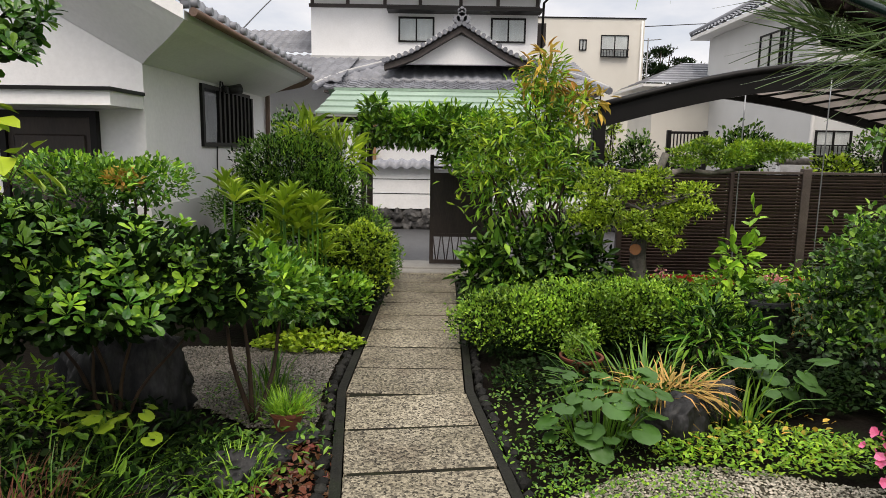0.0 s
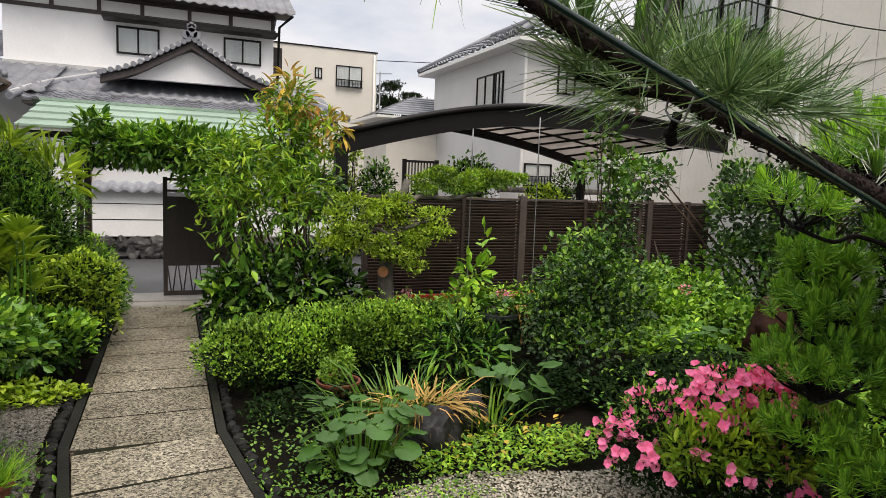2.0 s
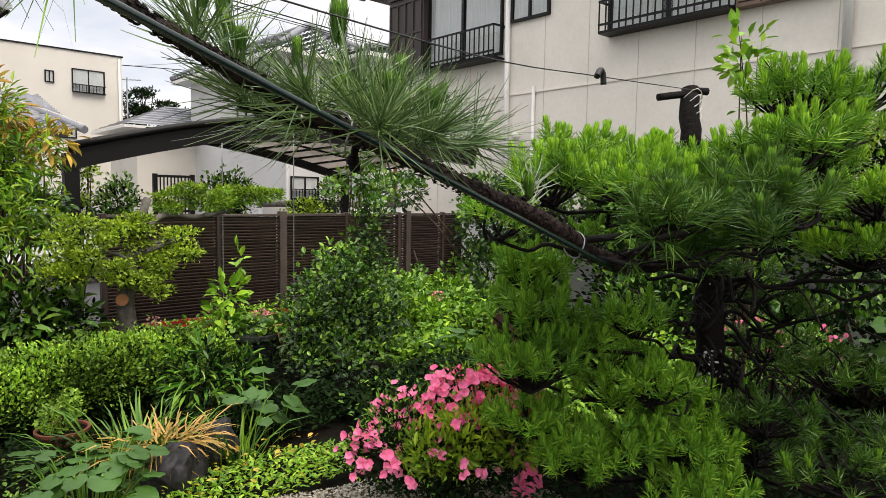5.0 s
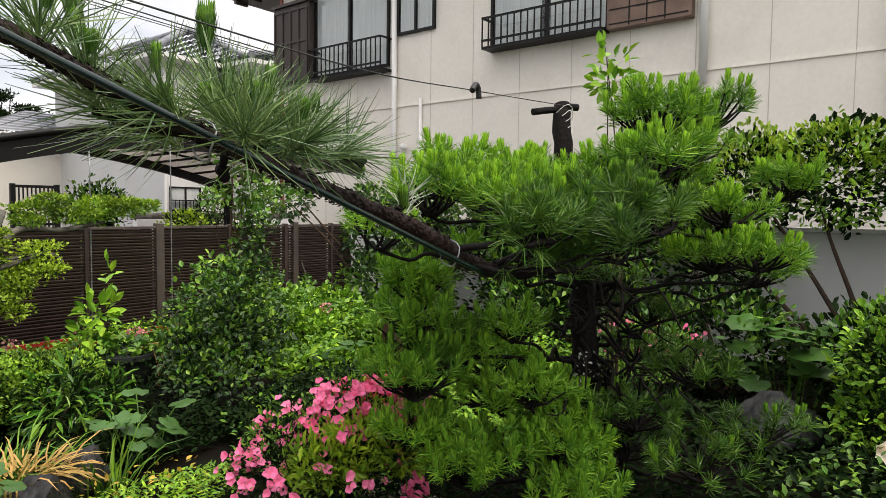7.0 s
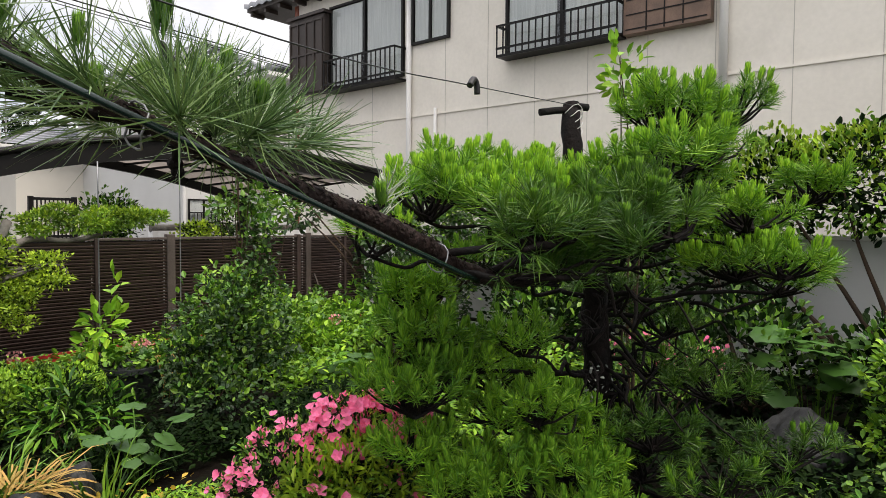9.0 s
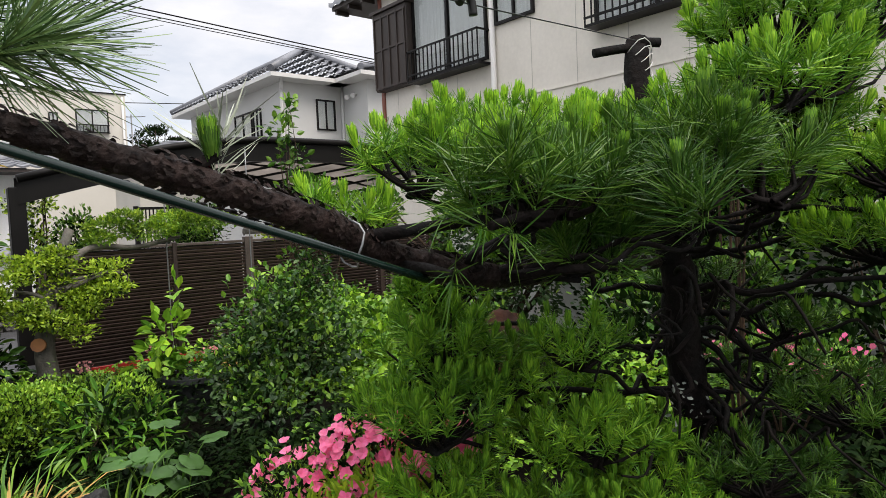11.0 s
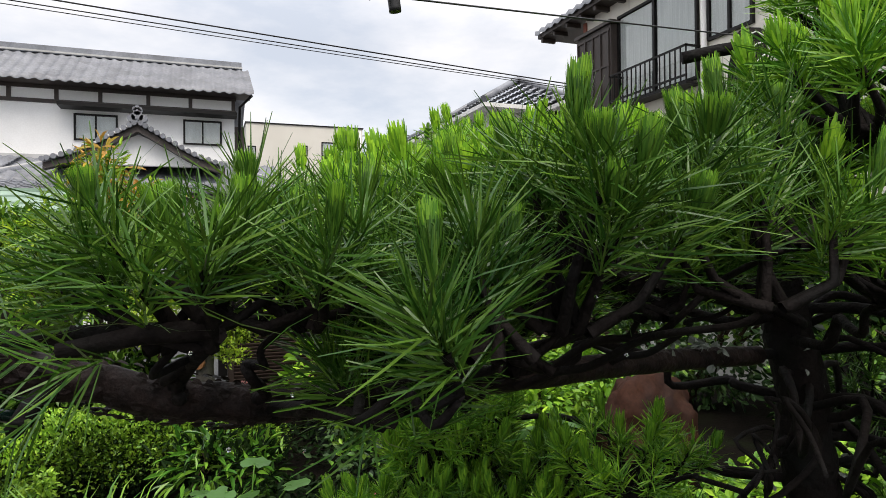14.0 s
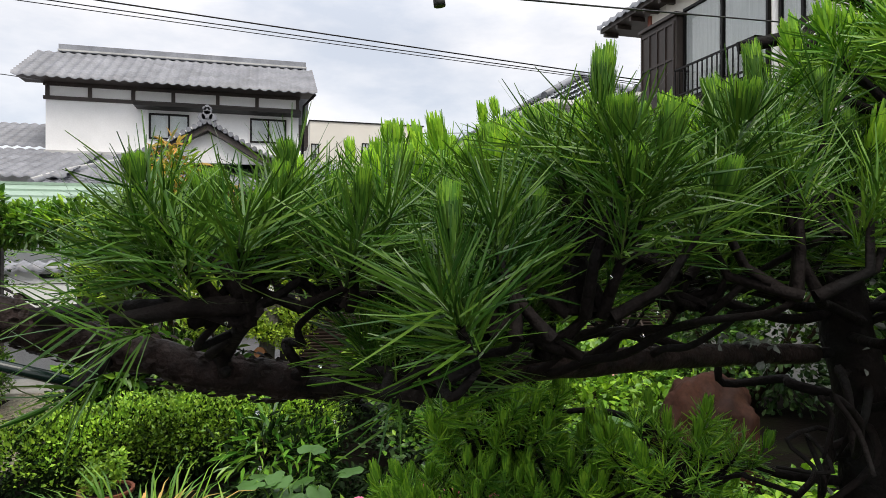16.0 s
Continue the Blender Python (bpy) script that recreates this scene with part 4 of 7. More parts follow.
def tiled_house():
    h = thing("tiled_house", (-0.5, 20.4, 0), "two-storey white house with grey tiled roofs and a gabled front", "house")
    Y = 20.4
    box("upper_wall", -4.05, 2.70, Y, Y + 5, 0, 5.98, M["plaster"], h)
    for z0, z1 in ((5.50, 5.60), (5.88, 5.98)):
        box("beam", -4.1, 2.75, Y - 0.05, Y - 0.002, z0, z1, M["darkwood"], h)
    for x in (-4.05, -3.0, -1.9, -0.85, 0.35, 1.45, 2.62):
        box("post", x, x + 0.1, Y - 0.045, Y - 0.002, 5.60, 5.88, M["darkwood"], h)
    box("awning", -1.75, 2.75, Y - 0.6, Y - 0.002, 5.36, 5.45, M["bronze"], h)
    window_unit("window", -1.4, -0.42, Y, 4.58, 5.22, h)
    window_unit("window", 1.35, 2.3, Y, 4.6, 5.22, h)
    box("side_bay", 2.71, 3.0, Y + 0.3, Y + 1.2, 4.55, 5.2, M["darkwood"], h)
    # upper roof
    tile_rows("upper_roof", -4.65, 3.2, (Y - 0.75, 5.98), (Y + 1.5, 7.2), 0.27, 0.24, M["tile_rest"], h, "grey tiled upper roof")
    tile_rows("upper_roof", -4.65, 3.2, (Y + 5, 5.4), (Y + 1.5, 7.2), 0.27, 0.24, M["tile_rest"], h)
    box("eave_underside", -4.6, 3.15, Y - 0.7, Y + 0.2, 5.98, 6.02, M["darkwood"], h)
    box("ridge", -4.1, 3.0, Y + 1.35, Y + 1.65, 7.2, 7.42, M["tile_rest"], h)
    box("ridge_mortar", -4.12, 3.02, Y + 1.33, Y + 1.67, 7.22, 7.27, M["mortar"], h)
    bm = bmesh.new()
    tube(bm, [(3.15, Y - .6, 5.95), (2.85, Y - .1, 5.7), (2.8, Y - .1, 3.9)], 0.04, 8)
    part("downpipe", bm, M["bronze"], h)
    # lower storey and its roof
    E = 16.5
    box("lower_wall", -2.6, 3.3, E + 0.9, Y, 0, 2.9, M["plaster"], h)
    box("eave_board", -3.0, 3.75, E + 0.05, E + 0.9, 2.74, 2.80, M["darkwood"], h)
    for i in range(5):
        window_unit("window", -2.3 + i * 1.05, -1.55 + i * 1.05, E + 0.9, 1.5, 2.3, h)
    box("door_frame", -1.9, -1.8, E + 0.7, E + 0.88, 0, 2.6, M["lightwood"], h)
    tile_rows("lower_roof", -3.0, 3.8, (E + 0.9, 3.13), (Y, 4.0), 0.27, 0.26, M["tile_rest"], h, "grey tiled lower roof")
    tile = front_roof_tile("tile")
    slope = math.atan2(0.27, 0.9)
    for r in range(4):
        for c in range(25):
            ob = new("tile", tile)
            ob.matrix_basis = pose(-3.0 + c * 0.272, E + r * 0.235, 2.84 + r * 0.235 * 0.3, math.degrees(slope) + random.uniform(-1, 1), 0, 0)
            under(ob, h)
    for side in (-1, 1):
        bm = bmesh.new()
        x = -3.05 if side < 0 else 3.82
        tube(bm, smooth_path([(x - side * 0.1 + side * .25, E - 0.05, 2.86), (x - side * .35, E + 1.4, 3.3), (x - side * 1.6, E + 3.6, 3.95)], 4), 0.09, 8)
        part("hip_ridge", bm, M["tile_rest"], h)
        bm = bmesh.new()
        tube(bm, smooth_path([(x - side * 0.1 + side * .25, E - 0.05, 2.94), (x - side * .35, E + 1.4, 3.38), (x - side * 1.6, E + 3.6, 4.03)], 4), 0.035, 6)
        part("ridge_mortar", bm, M["mortar"], h)
    # gable over the front
    G, px, pz = E + 0.75, 0.36, 4.6
    bm = bmesh.new()
    tri = [(-1.3, 3.56), (2.0, 3.57), (px, 4.3)]
    v0 = [bm.verts.new((x, G + 0.3, z)) for x, z in tri]
    v1 = [bm.verts.new((x, G + 0.5, z)) for x, z in tri]
    bm.faces.new(v0)
    bm.faces.new(v1[::-1])
    for i in range(3):
        bm.faces.new((v0[i], v0[(i + 1) % 3], v1[(i + 1) % 3], v1[i]))
    part("gable_wall", bm, M["plaster"], h)
    for side in (-1, 1):
        curve = smooth_path([(px, G, pz - 0.12), (px + side * 0.55, G, pz - 0.44), (px + side * 1.25, G, pz - 0.84), (px + side * 1.95, G, pz - 1.08)], 5)
        bm = bmesh.new()
        loft(bm, [[(p.x, p.y + 0.02, p.z), (p.x, p.y, p.z - 0.15), (p.x, p.y + 0.3, p.z - 0.15)] for p in curve])
        part("bargeboard", bm, M["darkwood"], h, "dark curved bargeboard")
        bm = bmesh.new()
        loft(bm, [[(p.x, G - 0.05, p.z + 0.03), (p.x, G + 3.2, p.z + 0.08)] for p in curve])
        part("gable_roof", bm, M["tile_rest"], h)
        for i, p in enumerate(curve):
            if i % 1 == 0:
                bm = bmesh.new()
                tube(bm, [(p.x, G - 0.1, p.z + 0.075), (p.x, G + 0.22, p.z + 0.09)], 0.062, 8)
                part("verge_tile", bm, M["tile_rest"], h)
        bm = bmesh.new()
        tube(bm, [(p.x, G + 0.28, p.z + 0.11) for p in curve], 0.05, 6)
        part("verge_mortar", bm, M["mortar"], h)
    # ridge-end ornament
    o = thing("ridge_ornament", (px, G, pz), "grey clay ridge-end ornament on the gable", "ornament")
    o.parent = h
    o.matrix_parent_inverse = h.matrix_basis.inverted()
    for k in ("label", "category"):
        if k in o:
            del o[k]
    bm = bmesh.new()
    for dx, dz, r in ((0, .06, .13), (-.13, .02, .09), (.13, .02, .09), (0, .18, .09), (-.06, .24, .05), (.06, .24, .05), (0, .28, .05)):
        tube(bm, [(px + dx, G - 0.1, pz + dz), (px + dx, G + 0.12, pz + dz)], r, 10)
    part("ornament", bm, M["tile_rest"], o)
    # side annex roofs
    box("annex_wall", -9, -4.06, Y + 0.5, Y + 4, 0, 3.9, M["plaster"], h)
    tile_rows("annex_roof", -9.0, -2.6, (Y - 3.6, 3.05), (Y + 0.4, 4.15), 0.27, 0.26, M["tile_rest"], h)
    tile_rows("annex_roof", -9.0, -4.1, (Y + 0.6, 4.3), (Y + 3, 5.3), 0.27, 0.26, M["tile_rest"], h)
    box("ridge_mortar", -4.05, 2.7, Y - 0.16, Y - 0.002, 3.98, 4.1, M["mortar"], h)


tiled_house()


# ---- far houses ----
def cream_block():
    b = thing("cream_block", (7, 35, 0), "plain cream flat-roofed building with small windows", "building")
    box("wall", 3.9, 9.6, 33, 41, 0, 7.7, M["cream"], b)
    box("parapet", 3.85, 9.65, 32.95, 41, 7.7, 7.76, M["bronze"], b)
    window_unit("window", 7.55, 8.8, 33, 5.95, 6.9, b, bars=9)
    window_unit("window", 6.5, 6.77, 33, 6.25, 6.68, b)
    window_unit("window", 4.0, 4.3, 33, 5.75, 6.55, b, bars=3)
    window_unit("window", 4.6, 5.5, 33, 4.9, 5.2, b)
    window_unit("window", 6.9, 7.6, 33, 3.9, 4.6, b)
    bm = bmesh.new()
    tube(bm, [(9.45, 32.9, 7.6), (9.45, 32.9, 0)], 0.05, 6)
    part("downpipe", bm, M["whitepipe"], b)


cream_block()


def window_x(name, x, y0, y1, z0, z1, parent, label=""):
    """A window facing -x."""
    w = box(name, x - 0.030, x - 0.026, y0, y1, z0, z1, M["glass"], parent, label)
    w.visible_shadow = False
    # no room behind: a near-black panel has its darkness as colour
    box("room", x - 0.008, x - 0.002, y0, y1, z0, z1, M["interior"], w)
    t = 0.045
    for a, b, c, d in ((y0 - t, y1 + t, z0 - t, z0), (y0 - t, y1 + t, z1, z1 + t), (y0 - t, y0, z0, z1), (y1, y1 + t, z0, z1), ((y0 + y1) / 2 - t / 2, (y0 + y1) / 2 + t / 2, z0, z1)):
        box("frame", x - 0.06, x - 0.002, a, b, c, d, M["bronze"], w)
    for a, b in ((y0 + 0.01, y0 + (y1 - y0) * 0.47), (y0 + (y1 - y0) * 0.55, y1 - 0.01)):
        box("curtain", x - 0.018, x - 0.012, a, b, z0 + 0.01, z1 - 0.01, M["curtain"], w)
    return w


def grey_house():
    g = thing("grey_house", (12, 21, 0), "pale grey two-storey house with a hipped grey tiled roof", "house")
    D = 0.35
    box("wall", 10.1 + D, 13.2, 19.1, 27, 0, 5.95, M["greywall"], g)
    box("wall", 12.3 + D, 20, 17.6, 27, 0, 5.95, M["greywall"], g)
    # hipped roofs
    for x0, x1, y0, y1, zr in ((9.5 + D, 14.2 + D, 18.5, 27.5, 7.35), (11.7 + D, 20.5, 17.0, 27.5, 7.4)):
        ym = (y0 + y1) / 2
        xm = (x0 + x1) / 2
        w2 = min(x1 - x0, y1 - y0) / 2
        r0 = (x0 + w2, y0 + w2, zr) if x1 - x0 < y1 - y0 else (x0 + w2, ym, zr)
        r1 = (x0 + w2, y1 - w2, zr) if x1 - x0 < y1 - y0 else (x1 - w2, ym, zr)
        c = [(x0, y0, 6.0), (x1, y0, 6.0), (x1, y1, 6.0), (x0, y1, 6.0)]
        bm = bmesh.new()
        rows = 14
        faces = [(c[0], c[1], r0, r0), (c[3], c[0], r1, r0), (c[1], c[2], r0, r1), (c[2], c[3], r1, r1)] if x1 - x0 < y1 - y0 else [(c[0], c[1], r0, r1), (c[3], c[0], r0, r0), (c[1], c[2], r1, r1), (c[2], c[3], r1, r0)]
        for a, b, ra, rb in faces:
            a, b, ra, rb = map(Vector, (a, b, ra, rb))
            for i in range(rows):
                t0, t1 = i / rows, (i + 1) / rows
                q = [a.lerp(ra, t0), b.lerp(rb, t0), b.lerp(rb, t1), a.lerp(ra, t1)]
                q[0].z += 0.05
                q[1].z += 0.05
                n = max(2, int((q[1] - q[0]).length / 0.3) * 2)
                prev = None
                for j in range(n + 1):
                    u = j / n
                    lift = Vector((0, 0, 0.045 if j % 2 else 0))
                    cur = (bm.verts.new(q[0].lerp(q[1], u) + lift), bm.verts.new(q[3].lerp(q[2], u) + lift))
                    if prev and (prev[1].co - cur[1].co).length > 1e-4:
                        bm.faces.new((prev[0], cur[0], cur[1], prev[1]))
                    prev = cur
        part("roof", bm, M["tile_rest"], g, "grey tiled hipped roof")
        for e, r in ((c[0], r0), (c[1], r1 if x1 - x0 >= y1 - y0 else r0), (c[3], r0 if x1 - x0 >= y1 - y0 else r1), (r0, r1)):
            bm = bmesh.new()
            tube(bm, [Vector(e) + Vector((0, 0, .08)), Vector(r) + Vector((0, 0, .1))], 0.11, 8)
            part("ridge", bm, M["tile_rest"], g)
        box("eave", x0, x1, y0, y1, 5.86, 5.985, M["whitepipe"], g, "pale eave boards")
    for y0, y1 in ((20.6, 21.1), (21.3, 22.6)):
        window_x("window", 10.1 + D, y0, y1, 3.9, 5.2, g)
    window_unit("window", 11.35 + D, 11.95 + D, 19.1, 4.45, 5.35, g)
    window_unit("window", 10.6, 11.55, 19.1, 1.38, 2.05, g, bars=8)
    bm = bmesh.new()
    tube(bm, smooth_path([(9.9 + D, 18.7, 5.9), (10.05 + D, 18.95, 5.6), (10.05 + D, 19.0, 5.3), (10.05 + D, 19.02, 0)], 3), 0.05, 8)
    part("downpipe", bm, M["whitepipe"], g)
    bm = bmesh.new()
    tube(bm, [(12.25 + D, 19.0, 5.9), (12.25 + D, 19.05, 0)], 0.05, 8)
    part("downpipe", bm, M["whitepipe"], g)
    for dx in (0, .35):
        bm = bmesh.new()
        tube(bm, [(12.28 + D, 18.6 - dx, 5.5), (12.1 + D, 18.5 - dx, 5.42)], [.05, .08], 8)
        part("spotlight", bm, M["whitepipe"], g)
    # small low house between
    s = thing("low_house", (9, 28, 0), "low cream house with a grey roof in the distance", "house")
    box("wall", 8.2, 12, 26.6, 30, 0, 3.9, M["cream"], s)
    box("roof_edge", 7.6, 12.4, 26, 30.5, 3.9, 4.0, M["whitepipe"], s)
    bm = bmesh.new()
    a, b, c, d = Vector((7.6, 26, 4.0)), Vector((12.4, 26, 4.0)), Vector((10.0, 28.4, 5.1)), Vector((7.6, 30.5, 4.0))
    for p, q, e, f in ((a, b, c, Vector((12.4, 28.4, 5.1))), (d, a, c, c)):
        rings = []
        for i in range(9):
            for t, dz in ((i / 9, .05), ((i + .96) / 9, 0)):
                rings.append([p.lerp(e, t) + Vector((0, 0, dz)), q.lerp(f, t) + Vector((0, 0, dz))])
        loft(bm, rings)
    part("roof", bm, M["tile_rest"], s, "grey hipped roof")


grey_house()


def beige_house():
    b = thing("beige_house", (9.2, 5, 0), "beige panelled two-storey house with brown balconies and shutters", "house")
    X = 9.0
    box("wall", X, X + 6, -6, 11.62, 0, 6.05, M["siding"], b)
    for i in range(20):
        y = 11.62 - 0.91 * (i + 0.55)
        box("joint", X - 0.004, X + 0.004, y, y + 0.009, 0, 6.05, M["siding_joint"], b)
    box("trim", X - 0.02, X - 0.001, -6, 11.62, 3.335, 3.36, M["siding"], b)
    box("corner_trim", X - 0.03, X + 0.05, 11.56, 11.66, 0, 6.0, M["redpipe"], b)
    box("eave", X - 0.35, X + 6.5, -6.5, 12.95, 6.05, 6.15, M["darkwood"], b)
    for i in range(9):
        box("rafter", X - 0.32, X, 12.8 - i * 0.5, 12.87 - i * 0.5, 5.96, 6.045, M["darkwood"], b)
    tile_rows("roof", -6.5, 13.0, (X - 0.4, 6.15), (X + 3, 7.5), 0.28, 0.28, M["tile_rest"], b, axis="y")
    # shutter case
    s = box("shutter_case", X - 0.2, X - 0.002, 10.5, 11.6, 4.05, 5.62, M["darkwood"], b, "dark brown wooden shutter case", bevel=0.01)
    for i in range(5):
        box("batten", X - 0.225, X - 0.202, 10.54 + i * 0.255, 10.575 + i * 0.255, 4.08, 5.55, M["darkwood"], s)
    for z in (4.08, 4.85, 5.5):
        box("batten", X - 0.222, X - 0.202, 10.52, 11.58, z, z + 0.04, M["darkwood"], s)
    box("cap", X - 0.25, X - 0.002, 10.45, 11.66, 5.62, 5.68, M["darkwood"], s)
    window_x("window", X, 8.5, 10.46, 4.15, 5.7, b)
    window_x("window", X, 7.42, 8.2, 4.66, 5.7, b)
    window_x("window", X, 4.2, 6.15, 4.12, 5.6, b)

    def balcony(y0, y1, z0, z1):
        k = box("balcony", X - 0.3, X - 0.002, y0, y1, z0, z0 + 0.04, M["bronze"], b, "dark brown metal window balcony")
        for z in (z0 + 0.12, z1):
            box("rail", X - 0.31, X - 0.28, y0, y1, z, z + 0.03, M["bronze"], k)
        for y in (y0, y1 - 0.03):
            box("side_rail", X - 0.31, X - 0.002, y, y + 0.03, z1, z1 + 0.03, M["bronze"], k)
        n = int((y1 - y0) / 0.12)
        for i in range(n + 1):
            y = y0 + (y1 - y0 - 0.02) * i / n
            box("baluster", X - 0.305, X - 0.287, y, y + 0.018, z0 + 0.04, z1, M["bronze"], k)

    balcony(8.42, 10.4, 4.0, 4.58)
    balcony(4.16, 6.2, 4.03, 4.5)
    s = box("shutter", X - 0.16, X - 0.002, 2.96, 4.14, 4.04, 5.6, M["copper"], b, "brown louvred metal shutter", bevel=0.008)
    for i in range(7):
        box("batten", X - 0.17, X - 0.162, 3.0, 4.1, 4.1 + i * 0.2, 4.115 + i * 0.2, M["bronze"], s)
    for y in (3.3, 3.55, 3.8):
        box("batten", X - 0.172, X - 0.162, y, y + 0.014, 4.06, 5.55, M["bronze"], s)
    for y, z0, z1, r, m in ((8.3, 0, 6.0, .05, "whitepipe"), (2.82, 3.16, 6.0, .055, "whitepipe"), (.71, 2.0, 6.0, .05, "redpipe"), (7.68, 0, 3.44, .03, "whitepipe")):
        bm = bmesh.new()
        tube(bm, [(X - r - .01, y, z0), (X - r - .01, y, z1)], r, 10)
        part("downpipe", bm, M[m], b)
    bm = bmesh.new()
    bmesh.ops.create_uvsphere(bm, u_segments=12, v_segments=8, radius=0.07, matrix=Matrix.Translation((X - 0.08, 8.05, 2.6)))
    part("vent_hood", bm, M["whitepipe"], b)


beige_house()


def side_walls():
    w = thing("rendered_wall", (7.0, 0, 0), "pale rough-rendered boundary wall behind the pine", "wall", kind="structure")
    box("wall_body", 7.0, 7.15, -5, 7.4, 0, 1.30, M["greywall"], w, bevel=0.01)
    box("coping", 6.97, 7.18, -5, 7.4, 1.3, 1.34, M["greywall"], w)
    w2 = thing("back_wall", (7.5, 11.2, 0), "low white wall with a round dark coping", "wall", kind="structure")
    box("wall_body", 5.6, 8.9, 11.2, 11.35, 0, 1.25, M["plaster"], w2)
    bm = bmesh.new()
    tube(bm, [(5.6, 11.27, 1.29), (8.9, 11.27, 1.29)], 0.07, 8)
    part("coping", bm, M["greystem"], w2)
    w3 = thing("lane_wall", (3, 13.6, 0), "grey lane wall with tile coping behind the fence", "wall", kind="structure")
    box("wall_body", 3.7, 9.5, 13.5, 13.65, -.1, 0.95, M["greywall"], w3)
    tile_rows("coping", 3.7, 9.5, (13.4, 0.95), (13.6, 1.03), 0.2, 0.22, M["tile_rest"], w3)


side_walls()


def lane_gate():
    g = thing("lane_gate", (4.75, 13.2, 0), "dark barred side gate beyond the carport", "gate")
    for x in (4.38, 5.1):
        box("post", x - .04, x + .04, 13.16, 13.24, -.16, 1.85, M["bronze"], g, bevel=.005)
    for z in (1.1, 1.78):
        box("rail", 4.42, 5.06, 13.18, 13.22, z, z + .05, M["bronze"], g)
    for i in range(9):
        x = 4.47 + i * .068
        box("bar", x, x + .022, 13.19, 13.21, 0.05, 1.78, M["bronze"], g)


lane_gate()


def carport():
    c = thing("carport", (4.5, 9.5, 0), "dark bronze carport with a curved smoky panel roof", "carport")

    def near(t):
        x = 1.96 + (8.6 - 1.96) * t
        return Vector((x, 8.8, 1.88 + 0.55 * math.sin(min(1, t * 2.1) * math.pi / 2) - max(0, t - 0.645) * 0.6))

    def far(t):
        x = 2.6 + (6.9 - 2.6) * t
        return Vector((x, 10.6, 2.42 - 0.6 * t ** 2.1))

    for fn, r, n in ((near, .15, 20), (far, .07, 16)):
        bm = bmesh.new()
        pts = [fn(i / n) for i in range(n + 1)]
        if fn is far:
            pts = pts[3:]
        loft(bm, [[p + Vector(o) for o in ((0, -r * .6, -r), (0, -r * .6, r), (0, r * .6, r), (0, r * .6, -r), (0, -r * .6, -r))] for p in pts])
        part("beam", bm, M["bronze"], c)
    bm = bmesh.new()
    tube(bm, [near(i / 20) + Vector((0, -0.12, 0.13)) for i in range(21)], 0.045, 8)
    part("gutter_rail", bm, M["bronze"], c)
    bm = bmesh.new()
    A, B = [], []
    for i in range(11):
        t = i / 10
        A.append(near(0.28 + 0.72 * t) + Vector((0, 0.05, .05)))
        B.append(far(0.2 + 0.8 * t) + Vector((0, 0, .06)))
    loft(bm, [[a, b] for a, b in zip(A, B)])
    part("roof_panel", bm, M["poly"], c, "smoky translucent roof panels")
    for i in range(11):
        bm = bmesh.new()
        tube(bm, [A[i] - Vector((0, 0, .03)), B[i] - Vector((0, 0, .03))], 0.022, 4)
        part("purlin", bm, M["bronze"], c)
    for f in (0.33, 0.66):
        bm = bmesh.new()
        tube(bm, [a.lerp(b, f) - Vector((0, 0, .02)) for a, b in zip(A, B)], 0.022, 4)
        part("rib", bm, M["bronze"], c)
    box("post", 1.88, 2.04, 8.72, 8.88, -.16, 1.92, M["bronze"], c, bevel=0.01)
    box("post", 6.9, 7.02, 10.5, 10.62, -.16, 1.9, M["bronze"], c, bevel=0.01)


carport()


# ---- the pine ----
def tufts(rng, centres, ups, n_each, length, width, tilt=(0.15, 1.5), spread=0.25):
    """Needles bursting from each shoot, mostly sideways and up."""
    k = len(centres)
    c = np.repeat(np.asarray(centres, float), n_each, 0)
    u = np.repeat(unit(np.asarray(ups, float)), n_each, 0)
    n = len(c)
    side = unit(np.cross(u, rng.normal(size=(n, 3))))
    a = rng.uniform(tilt[0], tilt[1], n) ** 1.0
    d = u * np.cos(a)[:, None] + side * np.sin(a)[:, None]
    d[:, 2] -= 0.10 * rng.uniform(0, 1, n)
    pos = c + u * (rng.uniform(-0.035, 0.03, n)[:, None]) + d * 0.004
    return scatter(NEEDLE, pos, d, rng.normal(size=(n, 3)), length * rng.uniform(0.7, 1.1, n), width * rng.uniform(0.85, 1.15, n))


def candles(rng, bases, ups, height, radius, n_each, width):
    """Upright new shoots packed with short needles that hug the stem and close to a blunt tip."""
    k = len(bases)
    h = np.repeat(height * rng.uniform(0.6, 1.5, k), n_each)
    c = np.repeat(np.asarray(bases, float), n_each, 0)
    u = np.repeat(unit(np.asarray(ups, float)), n_each, 0)
    n = len(c)
    side = unit(np.cross(u, rng.normal(size=(n, 3))))
    t = np.sqrt(rng.uniform(0.0, 1.0, n))
    pos = c + u * (h * t)[:, None] + side * (radius * 0.22)
    d = u + side * (0.10 + 0.42 * rng.uniform(0, 1, n) * (1.15 - t))[:, None]
    return scatter(NEEDLE, pos, d, side, radius * 0.8 * rng.uniform(0.8, 1.2, n), np.full(n, width))


CANDLE_MESHES = []


